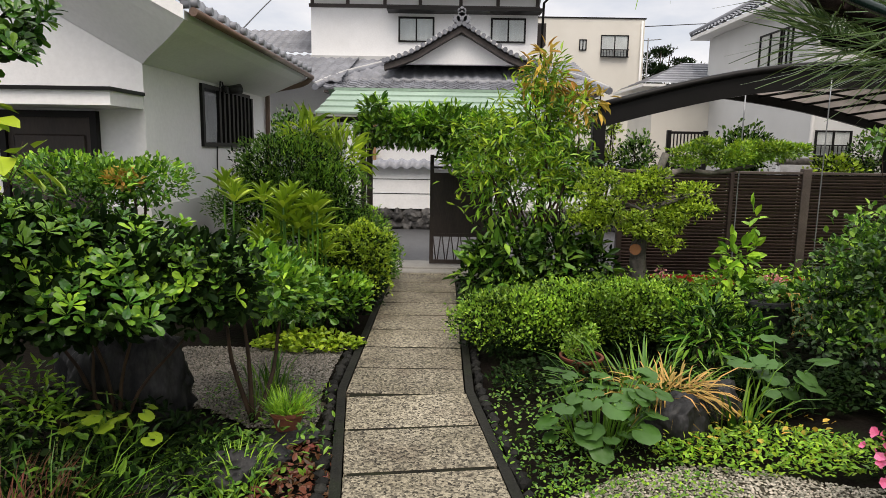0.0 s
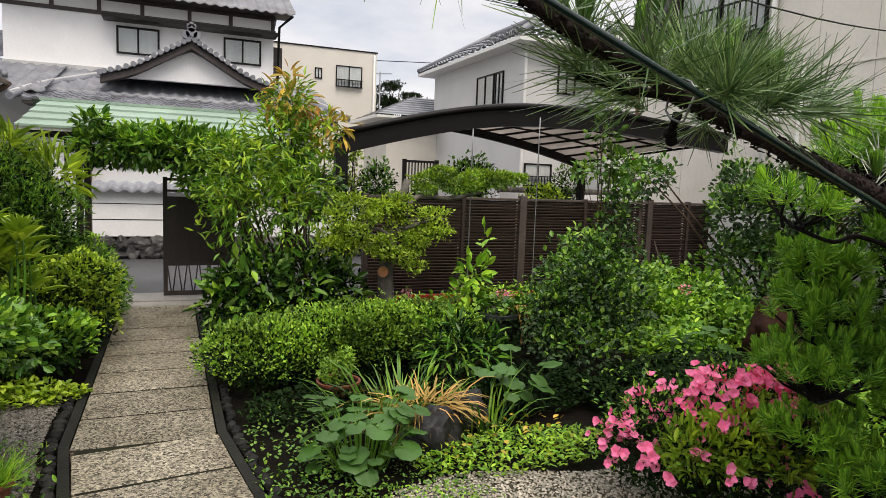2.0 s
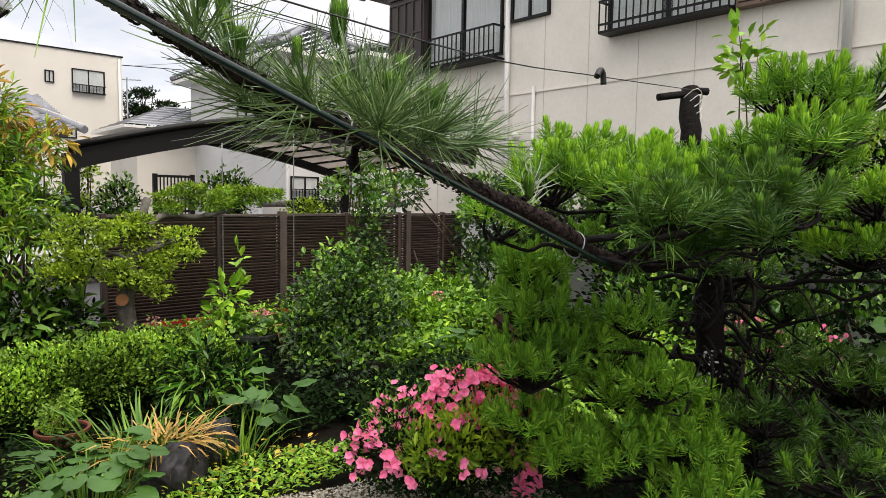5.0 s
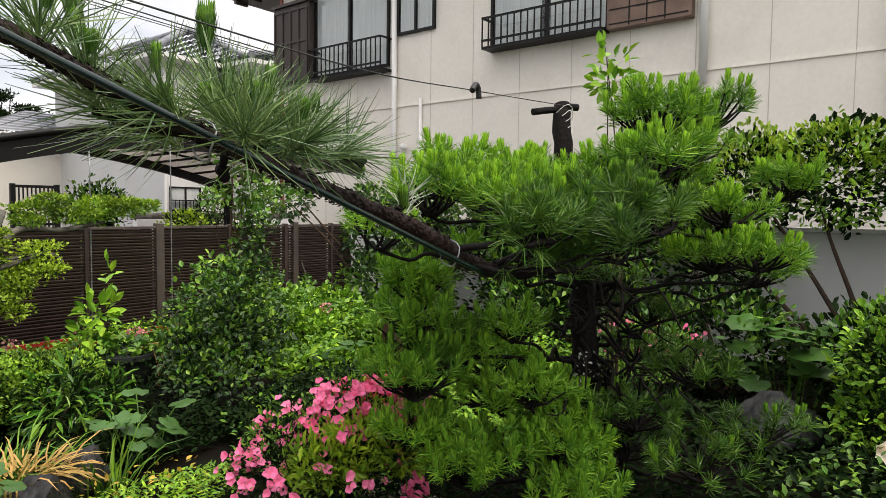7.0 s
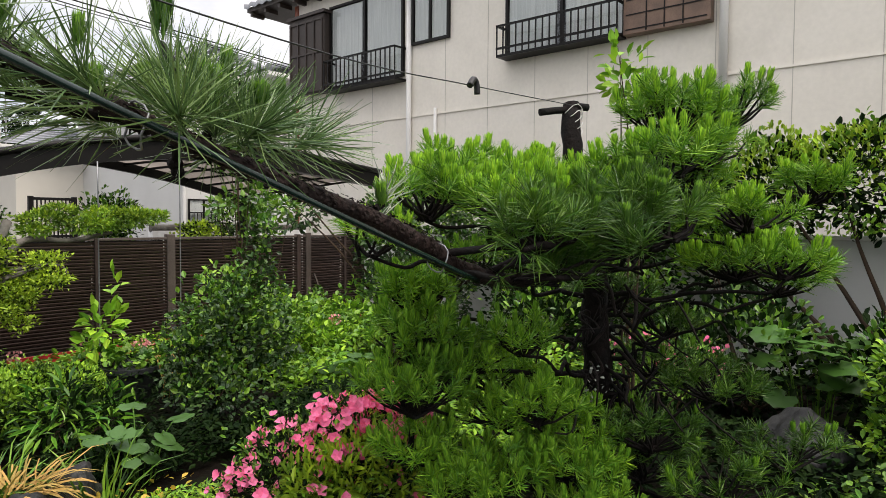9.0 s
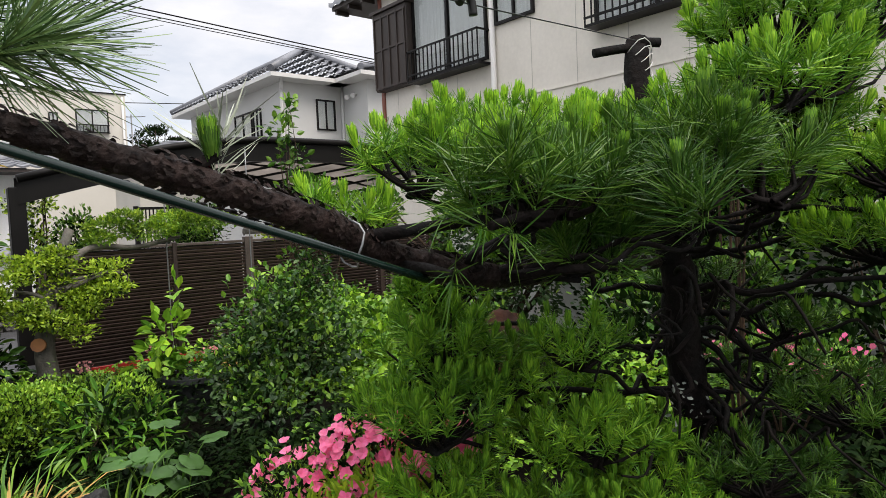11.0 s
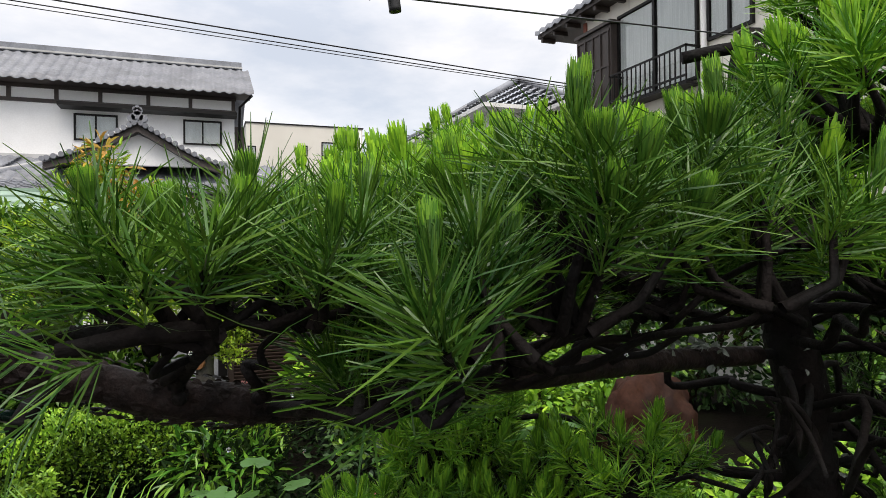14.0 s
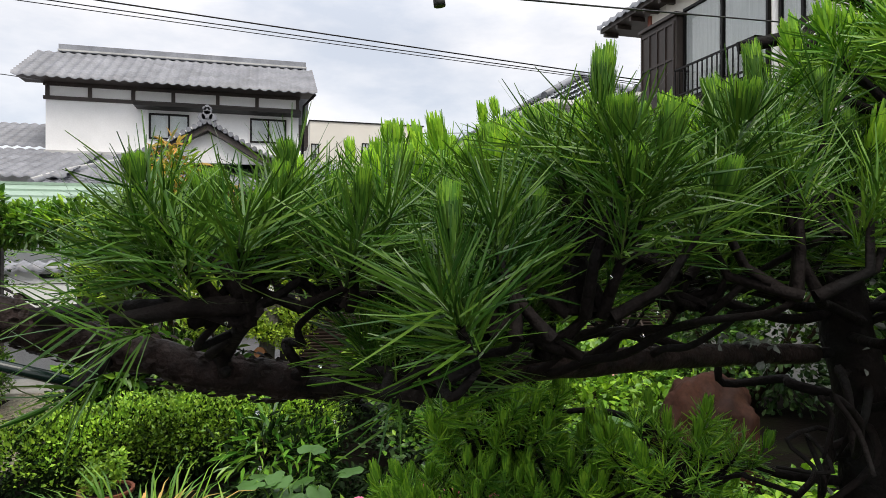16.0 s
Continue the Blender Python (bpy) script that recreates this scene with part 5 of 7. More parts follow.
def single_candle(rnd, base, up, parent, size=1.0):
    """One young shoot, dark at its foot and bright at its tip; five shapes are shared."""
    if not CANDLE_MESHES:
        for k in range(5):
            rg = np.random.default_rng(90 + k)
            h = 0.008 + 0.009 * k
            v, f = candles(rg, np.array([(0, 0, 0.0)]), np.array([(0, 0, 1.0)]), h, 0.032, 380, 0.0019)
            tmp = mesh_np("candle", v, f, M["shoot_foot"])
            me = tmp.data
            me.materials.append(M["shoot_tip"])
            z = v[f].mean(1)[:, 2]
            me.polygons.foreach_set("material_index", (z > np.quantile(z, 0.72)).astype(np.int32))
            CANDLE_MESHES.append(me)
            bpy.data.objects.remove(tmp)
    ob = new("candle", rnd.choice(CANDLE_MESHES))
    q = Vector(up).to_track_quat("Z", "Y")
    ob.matrix_basis = Matrix.LocRotScale(base, q, Vector((1, 1, 1)) * size * rnd.uniform(0.75, 1.25))
    return under(ob, parent)


def pad_shoots(rng, pads):
    """Shoots on top of each flat pad of foliage. pads: (x, y, z, rx, ry, rz, count)."""
    c, u, w = [], [], []
    for i, (x, y, z, rx, ry, rz, n) in enumerate(pads):
        for _ in range(n):
            a, r = rng.uniform(0, 6.283), math.sqrt(rng.uniform(0, 1))
            dx, dy = r * math.cos(a), r * math.sin(a)
            top = math.sqrt(max(0, 1 - r * r * 0.85))
            c.append((x + dx * rx, y + dy * ry, z + rz * (top * rng.uniform(0.25, 1.0) - 0.35)))
            u.append((dx * 0.7 + rng.normal() * 0.15, dy * 0.7 + rng.normal() * 0.15, 1.0))
            w.append(i)
    return np.array(c), np.array(u), w


LIMB = [(-0.12, 1.04, 1.90), (0.12, 1.07, 1.80), (0.32, 1.1, 1.715), (0.5, 1.12, 1.65), (0.78, 1.13, 1.555), (1.0, 1.13, 1.49), (1.18, 1.13, 1.44), (1.35, 1.15, 1.385), (1.5, 1.17, 1.325), (1.72, 1.17, 1.275), (2.05, 1.28, 1.255), (2.45, 1.42, 1.235), (2.87, 1.55, 1.2)]


def limb_r(f):
    return min(0.022, 0.010 + 0.032 * f ** 1.7)


def pine():
    p = thing("black_pine", (3.1, 1.65, 0), "trained black pine with dark wet bark and bright candles", "tree")
    rng = np.random.default_rng(11)
    rnd = random.Random(5)
    bm = bmesh.new()
    trunk = smooth_path([(3.16, 1.68, -0.05), (3.15, 1.6, 0.35), (3.1, 1.57, 0.65), (3.02, 1.55, 1.0), (2.96, 1.54, 1.25), (2.93, 1.62, 1.6), (2.98, 1.67, 1.96)], 6)
    tube(bm, [q + Vector((rnd.uniform(-1, 1), rnd.uniform(-1, 1), 0)) * 0.008 for q in trunk], [0.088 - 0.045 * (i / (len(trunk) - 1)) ** 0.8 for i in range(len(trunk))], 14)
    part("trunk", bm, M["bark"], p, "black furrowed trunk with lichen")
    # top stub with its sawn side arm
    bm = bmesh.new()
    tube(bm, [(2.93, 1.62, 1.62), (2.98, 1.67, 1.95), (2.99, 1.68, 2.0)], [.042, .036, .04], 10)
    tube(bm, smooth_path([(2.98, 1.67, 1.97), (2.92, 1.71, 1.965), (2.84, 1.76, 1.95)], 3), 0.017, 8)
    tube(bm, [(2.97, 1.66, 1.985), (3.04, 1.62, 1.985)], 0.018, 8)
    part("stub", bm, M["bark"], p, "dark pruned stub wound with wire")
    bm = bmesh.new()
    for k in range(7):
        z = 1.82 + k * 0.025
        tube(bm, [(2.975 + 0.044 * math.cos(a), 1.66 + 0.044 * math.sin(a), z + 0.02 * math.sin(a * 2 + k)) for a in [j * 0.52 for j in range(13)]], 0.0018, 4)
    part("wire", bm, M["whitepipe"], p, "pale tie wire")
    # long limb
    bm = bmesh.new()
    path = smooth_path(LIMB, 10)
    n = len(path)
    tube(bm, [q + Vector((0, rnd.uniform(-1, 1), rnd.uniform(-1, 1))) * 0.003 for q in path], [limb_r(i / n) + rnd.uniform(-.0015, .0015) for i in range(n)], 12)
    part("limb", bm, M["barkred"], p, "long trained limb with scaly bark")
    # scaly bark plates along the limb
    pts, dirs, ups = [], [], []
    for _ in range(1500):
        f = rnd.uniform(0.02, 0.8)
        i = min(n - 2, int(f * (n - 1)))
        q, d = path[i].lerp(path[i + 1], rnd.random()), (path[i + 1] - path[i]).normalized()
        s = d.orthogonal()
        s.rotate(Matrix.Rotation(rnd.uniform(0, 6.28), 3, d))
        r = limb_r(f)
        pts.append(q + s * (r - 0.0025))
        dirs.append(-d + s * 0.08)
        ups.append(s)
    v, f = scatter(OVAL, np.array(pts), np.array(dirs), np.array(ups), np.array([rnd.uniform(.008, .015) for _ in pts]), np.array([rnd.uniform(.008, .014) for _ in pts]))
    tagged(mesh_np("scaly_bark", v, f, M["barkred"], p), kind="stuff")

    # shelves of foliage
    near = [(1.63, 1.02, 1.43, .12, .11, .08, 15), (1.73, 1.05, 1.44, .10, .11, .08, 11), (1.88, .88, 1.41, .05, .06, .06, 5),
            (1.98, .94, 1.46, .12, .12, .11, 13), (2.13, 1.02, 1.50, .14, .15, .12, 16), (1.86, 1.1, 1.36, .11, .09, .06, 8), (2.2, .9, 1.47, .1, .1, .1, 8),
            (1.83, .84, 1.37, .03, .04, .04, 4), (2.32, .97, 1.54, .12, .14, .11, 10), (2.0, 1.2, 1.46, .14, .1, .09, 12), (1.83, 1.05, 1.32, .05, .05, .05, 6), (1.9, 1.03, 1.33, .06, .05, .05, 6), (2.0, 1.05, 1.36, .08, .06, .06, 8), (2.24, 1.14, 1.42, .13, .1, .08, 13), (2.42, 1.16, 1.43, .12, .1, .08, 12)]
    near = [(*q[:6], int(q[6] * 0.9)) for q in near]
    far = [(1.93, 1.66, 1.53, .17, .17, .11, 20), (2.15, 1.78, 1.60, .2, .18, .11, 22), (1.75, 1.75, 1.4, .12, .12, .1, 9), (2.05, 1.3, 1.50, .22, .2, .1, 26), (2.35, 1.2, 1.52, .22, .2, .13, 30), (2.3, 1.5, 1.55, .25, .2, .12, 30), (2.65, 1.4, 1.60, .22, .2, .13, 26), (2.62, 1.75, 1.66, .25, .2, .14, 24), (2.35, 1.9, 1.68, .2, .18, .1, 16),
           (2.78, 1.12, 1.88, .24, .2, .16, 40), (2.72, 1.0, 1.74, .2, .16, .12, 20), (2.5, 1.0, 1.68, .15, .15, .1, 16), (2.6, 1.2, 1.66, .18, .15, .1, 16), (3.0, 1.15, 1.64, .22, .18, .13, 24), (3.12, 1.0, 1.95, .2, .18, .14, 22), (3.15, .92, 1.5, .22, .2, .12, 24), (3.3, 1.35, 1.5, .25, .2, .12, 24), (3.5, 1.05, 1.42, .25, .22, .12, 24), (3.5, .75, 1.62, .22, .2, .12, 18), (3.05, .75, 1.3, .2, .16, .1, 16), (2.98, 1.02, 1.80, .2, .16, .14, 20), (2.9, 1.2, 1.66, .16, .15, .1, 12),
           (2.62, 1.05, 1.45, .18, .18, .1, 20), (3.25, 1.0, 1.28, .26, .22, .12, 30), (3.35, 0.85, 1.2, .2, .2, .1, 16)]
    low = [(2.28, 2.0, 0.96, .2, .2, .18, 40), (2.16, 1.92, 0.78, .22, .2, .17, 38), (2.36, 2.1, 1.14, .17, .17, .14, 26), (2.45, 1.9, .85, .2, .2, .15, 26), (2.28, 1.72, 0.38, .2, .16, .14, 26), (2.35, 1.62, 0.44, .24, .18, .15, 36), (2.62, 1.45, 0.46, .24, .2, .14, 34), (2.5, 1.3, .3, .22, .18, .12, 24),
           (2.2, 1.95, 0.52, .2, .15, .12, 22), (2.95, 1.25, 0.55, .25, .2, .13, 18), (3.3, 1.1, .72, .26, .22, .13, 20), (3.25, 1.3, 0.98, .22, .2, .1, 10), (2.55, 1.75, 0.62, .2, .18, .1, 22), (3.0, .95, .38, .28, .22, .14, 14), (3.4, .8, .45, .26, .24, .14, 12), (2.6, 1.95, 1.28, .1, .1, .1, 8),
           (2.75, 1.9, .72, .2, .18, .12, 18), (3.35, 1.6, 1.1, .26, .22, .13, 12), (3.45, 1.45, .75, .24, .22, .12, 10)]
    low = [(*q[:6], int(q[6] * 1.6)) for q in low]
    low += [(2.75, 1.6, .6, .2, .18, .12, 26), (2.85, 1.5, .3, .22, .18, .14, 26), (2.5, 1.55, .7, .18, .16, .12, 24), (3.1, 1.35, .35, .24, .2, .14, 22), (2.62, 1.7, .95, .18, .16, .12, 22)]
    low_back = [q for q in low if q[0] > 2.8]
    low_front = [q for q in low if q[0] <= 2.8]
    # needle copy sets painted light: far and low_front lit, low_back shaded
    for pads, each, length, width, mname in ((near, 88, 0.082, 0.0021, "needle"), (far, 66, 0.064, 0.0029, "needle_lit"), (low_front, 60, 0.055, 0.0032, "needle_lit"), (low_back, 54, 0.06, 0.0030, "needle")):
        c, u, w = pad_shoots(rng, pads)
        v, f = tufts(rng, c, u, each, length, width, (0.35, 1.4) if pads is near else (0.35, 1.35))
        tagged(mesh_np("needles", v, f, M[mname], p, "long paired green needles"), kind="stuff")
        pick = rng.uniform(size=len(c)) < (0.62 if pads is near else 0.85 if pads is far else 0.75 if pads is low_front else 0.15)
        cv, cf = candles(rng, c[pick] + unit(u[pick]) * 0.034, u[pick] * np.array([[.4, .4, 1]]), 0.032, 0.034, 80, 0.0042)
        if pads is near:
            for q, d in zip(c[pick] + unit(u[pick]) * 0.036, u[pick] * np.array([[.4, .4, 1]])):
                single_candle(rnd, q, d, p, 0.95)
        else:
            tagged(mesh_np("young_growth", cv, cf, M["candle" if pads is far else "shoot_tip"], p, "bright upright young shoots"), kind="stuff")
        # twigs under each shoot
        bm = bmesh.new()
        for q, i in zip(c, w):
            x, y, z = pads[i][:3]
            b = Vector((x + rnd.uniform(-.03, .03), y + rnd.uniform(-.03, .03), z - pads[i][5] * 0.8))
            t = Vector(q)
            tube(bm, [b, b.lerp(t, .5) + Vector((rnd.uniform(-.02, .02), rnd.uniform(-.02, .02), -.012)), t], [.007, .0055, .004], 5, False)
        tagged(part("twig_work", bm, M["bark"], p), kind="stuff")
    # limbs to the shelves
    for pads in (near, far, low):
        for x, y, z, rx, ry, rz, k in pads:
            tip = Vector((x, y, z - rz * 0.8))
            if pads is near:
                root = min(path[60:], key=lambda q: (q - tip).length).copy()
            else:
                root = min(trunk, key=lambda q: abs(q.z - (tip.z - 0.12)))
            pts = [root]
            for s in (0.15, 0.3, 0.45, 0.6, 0.75, 0.9):
                pts.append(root.lerp(tip, s) + Vector((rnd.uniform(-1, 1), rnd.uniform(-1, 1), rnd.uniform(-1, .4))) * (0.02 if pads is near else 0.045))
            pts.append(tip)
            pp = smooth_path(pts, 4)
            r = 0.0075 if pads is near else 0.013
            bm = bmesh.new()
            tube(bm, pp, [r * (1 - .55 * i / len(pp)) for i in range(len(pp))], 7)
            part("branch", bm, M["bark"], p, "crooked black side branch")
    # crooked bare branches under the crown
    for k in range(27):
        z0 = rnd.uniform(0.55, 1.3) if k < 20 else rnd.uniform(0.4, 1.35)
        root = min(trunk, key=lambda q: abs(q.z - z0)).copy()
        a = rnd.uniform(2.4, 6.4) if k % 3 else rnd.uniform(3.2, 4.6)
        ln = rnd.uniform(0.3, 0.75)
        if k >= 20:
            a, ln = rnd.uniform(-1.0, 0.5), rnd.uniform(0.4, 0.8)
        pts = [root]
        for s in range(1, 9):
            pts.append(root + Vector((math.cos(a), math.sin(a), 0)) * ln * s / 8 + Vector((rnd.uniform(-1, 1), rnd.uniform(-1, 1), rnd.uniform(-1.4, .8))) * 0.05 + Vector((0, 0, 0.06 * math.sin(s * 1.3))))
        pp = smooth_path(pts, 3)
        bm = bmesh.new()
        tube(bm, pp, [0.011 * (1 - .7 * i / len(pp)) for i in range(len(pp))], 6)
        part("branch", bm, M["bark"], p)
    v = []
    rng2 = np.random.default_rng(8)
    q = np.concatenate([np.array([tuple(trunk[int(i)]) for i in rng2.integers(8, 30, 36)]) + unit(rng2.normal(size=(36, 3)) + np.array([[-.3, -1.2, 0]])) * 0.085, np.array([(2.636, 1.474, 1.233)]) + rng2.normal(size=(50, 3)) * np.array([[.05, .02, .015]]), np.array([(2.85, 1.45, .72)]) + rng2.normal(size=(24, 3)) * np.array([[.05, .03, .05]])])
    vv, ff = scatter(OVAL, q, rng2.normal(size=(len(q), 3)), rng2.normal(size=(len(q), 3)), rng2.uniform(.01, .03, len(q)), rng2.uniform(.01, .025, len(q)))
    tagged(mesh_np("lichen", vv, ff, M["lichen"], p, "grey-white lichen flakes"), kind="stuff")
    # sparse tip clumps on the limb
    hub = np.array([(1.02, 1.25, 1.62), (.98, 1.12, 1.58), (.7, 1.05, 1.58), (.6, 1.1, 1.62), (.86, 1.25, 1.66), (.78, 1.22, 1.66), (0.83, 1.18, 1.60), (0.80, 1.14, 1.60), (0.88, 1.2, 1.61), (0.93, 1.22, 1.63), (0.74, 1.16, 1.62), (0.85, 1.1, 1.58), (0.62, 1.2, 1.60), (0.55, 1.22, 1.62), (0.68, 1.25, 1.59), (0.5, 1.16, 1.66), (0.42, 1.13, 1.70), (.97, 1.28, 1.60), (.9, 1.3, 1.57)])
    up = np.array([(.9, .2, .4), (.8, -.4, .4), (-.5, -.8, .4), (-.8, -.3, .6), (.3, .2, 1), (-.3, .2, 1), (0, -.1, 1), (-.5, -.2, .8), (.5, 0, .9), (.9, .1, .7), (-.8, 0, .7), (.2, -.9, .5), (-.9, .2, .5), (-.9, 0, .9), (-.4, .6, .6), (-.3, 0, 1), (0, 0, 1), (.9, .4, .3), (.5, .7, .3)])
    v, f = tufts(rng, hub, up, 110, 0.14, 0.0024, (0.15, 1.35))
    tagged(mesh_np("needles", v, f, M["needle_tip"], p, "long loose needles at the limb tip"), kind="stuff")
    cb = np.array([(0.80, 1.16, 1.66), (0.88, 1.22, 1.68), (1.0, 1.22, 1.67), (0.9, 1.14, 1.64), (0.6, 1.15, 1.68), (0.83, 1.17, 1.63), (0.72, 1.2, 1.66), (0.93, 1.2, 1.66), (0.5, 1.16, 1.70), (0.43, 1.13, 1.74), (.97, 1.26, 1.64), (.64, 1.2, 1.63)])
    for q, size in (((0.86, 1.42, 1.79), 1.7), ((0.86, 1.42, 1.84), 1.5), ((0.55, 1.33, 1.74), 1.5), ((0.55, 1.33, 1.79), 1.4)):
        single_candle(rnd, q, (0.03, 0, 1), p, size)
    for q in cb:
        single_candle(rnd, q, (0.05, 0, 1), p, 0.95)
    v, f = tufts(rng, np.array([(1.19, 1.125, 1.47), (1.2, 1.13, 1.475)]), np.array([(0.1, 0, 1), (.2, 0, 1)]), 16, 0.085, 0.0022, (0.1, 1.1))
    tagged(mesh_np("needles", v, f, M["pale_needle"], p, "pale grey needles of a small tuft"), kind="stuff")
    single_candle(rnd, (1.185, 1.12, 1.465), (-.1, 0, 1), p, 1.0)
    v, f = tufts(rng, np.array([(1.50, 1.04, 1.30), (1.80, .98, 1.29), (1.86, 1.0, 1.27), (1.53, 1.0, 1.37), (1.56, .97, 1.36), (1.52, 1.04, 1.39)]), np.array([(-.5, -.4, -.3), (-.3, -.5, .4), (.4, -.4, .4), (-.9, -.4, -.05), (-.5, -.8, -.1), (-1, 0, .15)]), 20, 0.085, 0.0021, (0.2, 1.25))
    tagged(mesh_np("needles", v, f, M["needle"], p), kind="stuff")
    tipn = np.array([(-.1, 1.04, 1.9), (0.02, 1.05, 1.86), (.14, 1.07, 1.81), (.24, 1.1, 1.78)])
    v, f = tufts(rng, tipn, np.array([(-.6, 0, -.8), (-.2, 0, -1), (.1, 0, -1), (-.2, 0, -.6)]), 16, 0.13, 0.0018, (0.1, 0.9))
    tagged(mesh_np("needles", v, f, M["needle_lit"], p), kind="stuff")
    bm = bmesh.new()
    for a, b in (((0.78, 1.13, 1.555), (0.83, 1.18, 1.6)), ((.7, 1.13, 1.58), (.62, 1.2, 1.6)), ((.83, 1.18, 1.6), (.93, 1.22, 1.63)), ((.5, 1.12, 1.65), (.5, 1.16, 1.67)), ((.62, 1.2, 1.6), (.53, 1.22, 1.62)), ((1.15, 1.13, 1.445), (1.19, 1.125, 1.475)), ((1.42, 1.16, 1.36), (1.66, .985, 1.385)), ((1.66, .985, 1.385), (1.62, 1.0, 1.43)), ((.83, 1.3, 1.58), (.84, 1.33, 1.54)), ((.83, 1.18, 1.6), (.86, 1.42, 1.79)), ((.62, 1.2, 1.6), (.55, 1.33, 1.74)), ((1.5, 1.16, 1.31), (1.50, 1.04, 1.30)), ((1.66, .985, 1.385), (1.54, 1.0, 1.37)), ((1.72, 1.17, 1.27), (1.82, .98, 1.29)), ((1.62, 1.17, 1.3), (1.665, .985, 1.38))):
        tube(bm, [a, Vector(a).lerp(Vector(b), .5) + Vector((0, 0, .004)), b], [.011, .009, .008], 6)
    tagged(part("twig_work", bm, M["bark"], p), kind="stuff")
    bm = bmesh.new()
    for q, r in (((.84, 1.33, 1.545), .015), ((.845, 1.33, 1.53), .013)):
        bmesh.ops.create_icosphere(bm, subdivisions=2, radius=r, matrix=Matrix.Translation(q))
    part("cone", bm, M["bark"], p, "small dark pine cone")
    # drops hanging from needle tips
    bm = bmesh.new()
    for k in range(9):
        x, y, z = rnd.choice([(1.6, .95, 1.35), (1.7, .9, 1.33), (1.9, .84, 1.36), (1.55, 1.02, 1.33)])
        bmesh.ops.create_icosphere(bm, subdivisions=1, radius=rnd.uniform(.0014, .0024), matrix=Matrix.Translation((x + rnd.gauss(0, .09), y + rnd.gauss(0, .05), z + rnd.gauss(0, .05))))
    tagged(part("dew", bm, M["droplet"], p, "clear rain drops on the needles"), kind="stuff")

    pole = new("support_pole", mesh_of("support_pole", pole_bm(), M["greenpole"]))
    tagged(pole, "green plastic garden pole tied along the pine limb", "pole")
    t = thing("pole_tie", (1.42, 1.14, 1.34), "thin wire tie round limb and pole", "tie")
    for x0 in (1.40, 0.66):
        i = min(range(n), key=lambda j: abs(path[j].x - x0))
        q = path[i]
        bm = bmesh.new()
        tube(bm, [q + Vector((0.006 * math.sin(3 * a), 0.030 * math.cos(a) - .012, 0.036 * math.sin(a) - 0.014)) for a in [j * 0.45 for j in range(15)]], 0.002, 5)
        part("wire_loop", bm, M["steel"], t)


def pole_bm():
    bm = bmesh.new()
    a, b = Vector((-0.15, 0.97, 1.83)), Vector((1.503, 1.106, 1.292))
    pts = [a.lerp(b, i / 24) for i in range(25)]
    tube(bm, pts, [0.0060 + (0.0007 if i % 3 == 0 else 0) for i in range(25)], 10)
    return bm


pine()


# ---- shrubs and trees ----
def shrub(name, label, base, blobs, layers, category="shrub", stem="stem", r0=0.015, per=2, seed=1, wobble=0.05, group="", sprigs=0):
    """layers: (part name, count, shape, length, width, material, options)."""
    s = thing(name, base, label, category, group)
    stems("stem", seed, base, blobs, M[stem], s, r0, per, wobble=wobble)
    if sprigs:
        rg = np.random.default_rng(seed + 700)
        q, d, _ = blob_points(rg, blobs, sprigs, 1.0, .1, -.3)
        q = q + d * rg.uniform(.02, .11, (sprigs, 1))
        pn, n, shape, ln, wd, mname, opt = layers[min(1, len(layers) - 1)]
        small = [(*c, .05, .05, .06) for c in q if c[2] > .05]
        foliage("outer_foliage", seed + 701, small, sprigs * 7, shape, ln, wd, M[mname], s, inner=.2, lift=.3, spread=.8)
    for i, (pn, n, shape, ln, wd, mname, opt) in enumerate(layers):
        foliage(pn, seed * 10 + i, opt.pop("blobs", blobs), n, shape, ln, wd, M[mname], s, **opt)
    return s


def line_blobs(x0, y0, x1, y1, z, r, n, seed, jitter=0.05):
    rn = random.Random(seed)
    return [(x0 + (x1 - x0) * i / (n - 1) + rn.uniform(-jitter, jitter), y0 + (y1 - y0) * i / (n - 1) + rn.uniform(-jitter, jitter), z + rn.uniform(-jitter, jitter) * .5, r[0] * rn.uniform(.9, 1.1), r[1] * rn.uniform(.9, 1.1), r[2] * rn.uniform(.92, 1.08)) for i in range(n)]


hb = line_blobs(0.42, 4.72, 1.85, 5.0, 0.20, (.34, .36, .24), 7, 3)
# inner leaves are near black, so the hedge's inner shade is painted
shrub("box_hedge", "low clipped hedge of small fresh green leaves", (1.1, 4.85, 0), hb, [
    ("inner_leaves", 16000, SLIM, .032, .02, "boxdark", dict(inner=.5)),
    ("leaves", 9500, SLIM, .028, .018, "boxleaf", dict(inner=.88, lift=.6, low=-.35, rough=.12)), ("tip_leaves", 8000, SLIM, .03, .018, "boxleaf", dict(inner=.98, lift=.9, low=.1, rough=.16))], r0=.012, per=3, seed=2, category="hedge", sprigs=260)

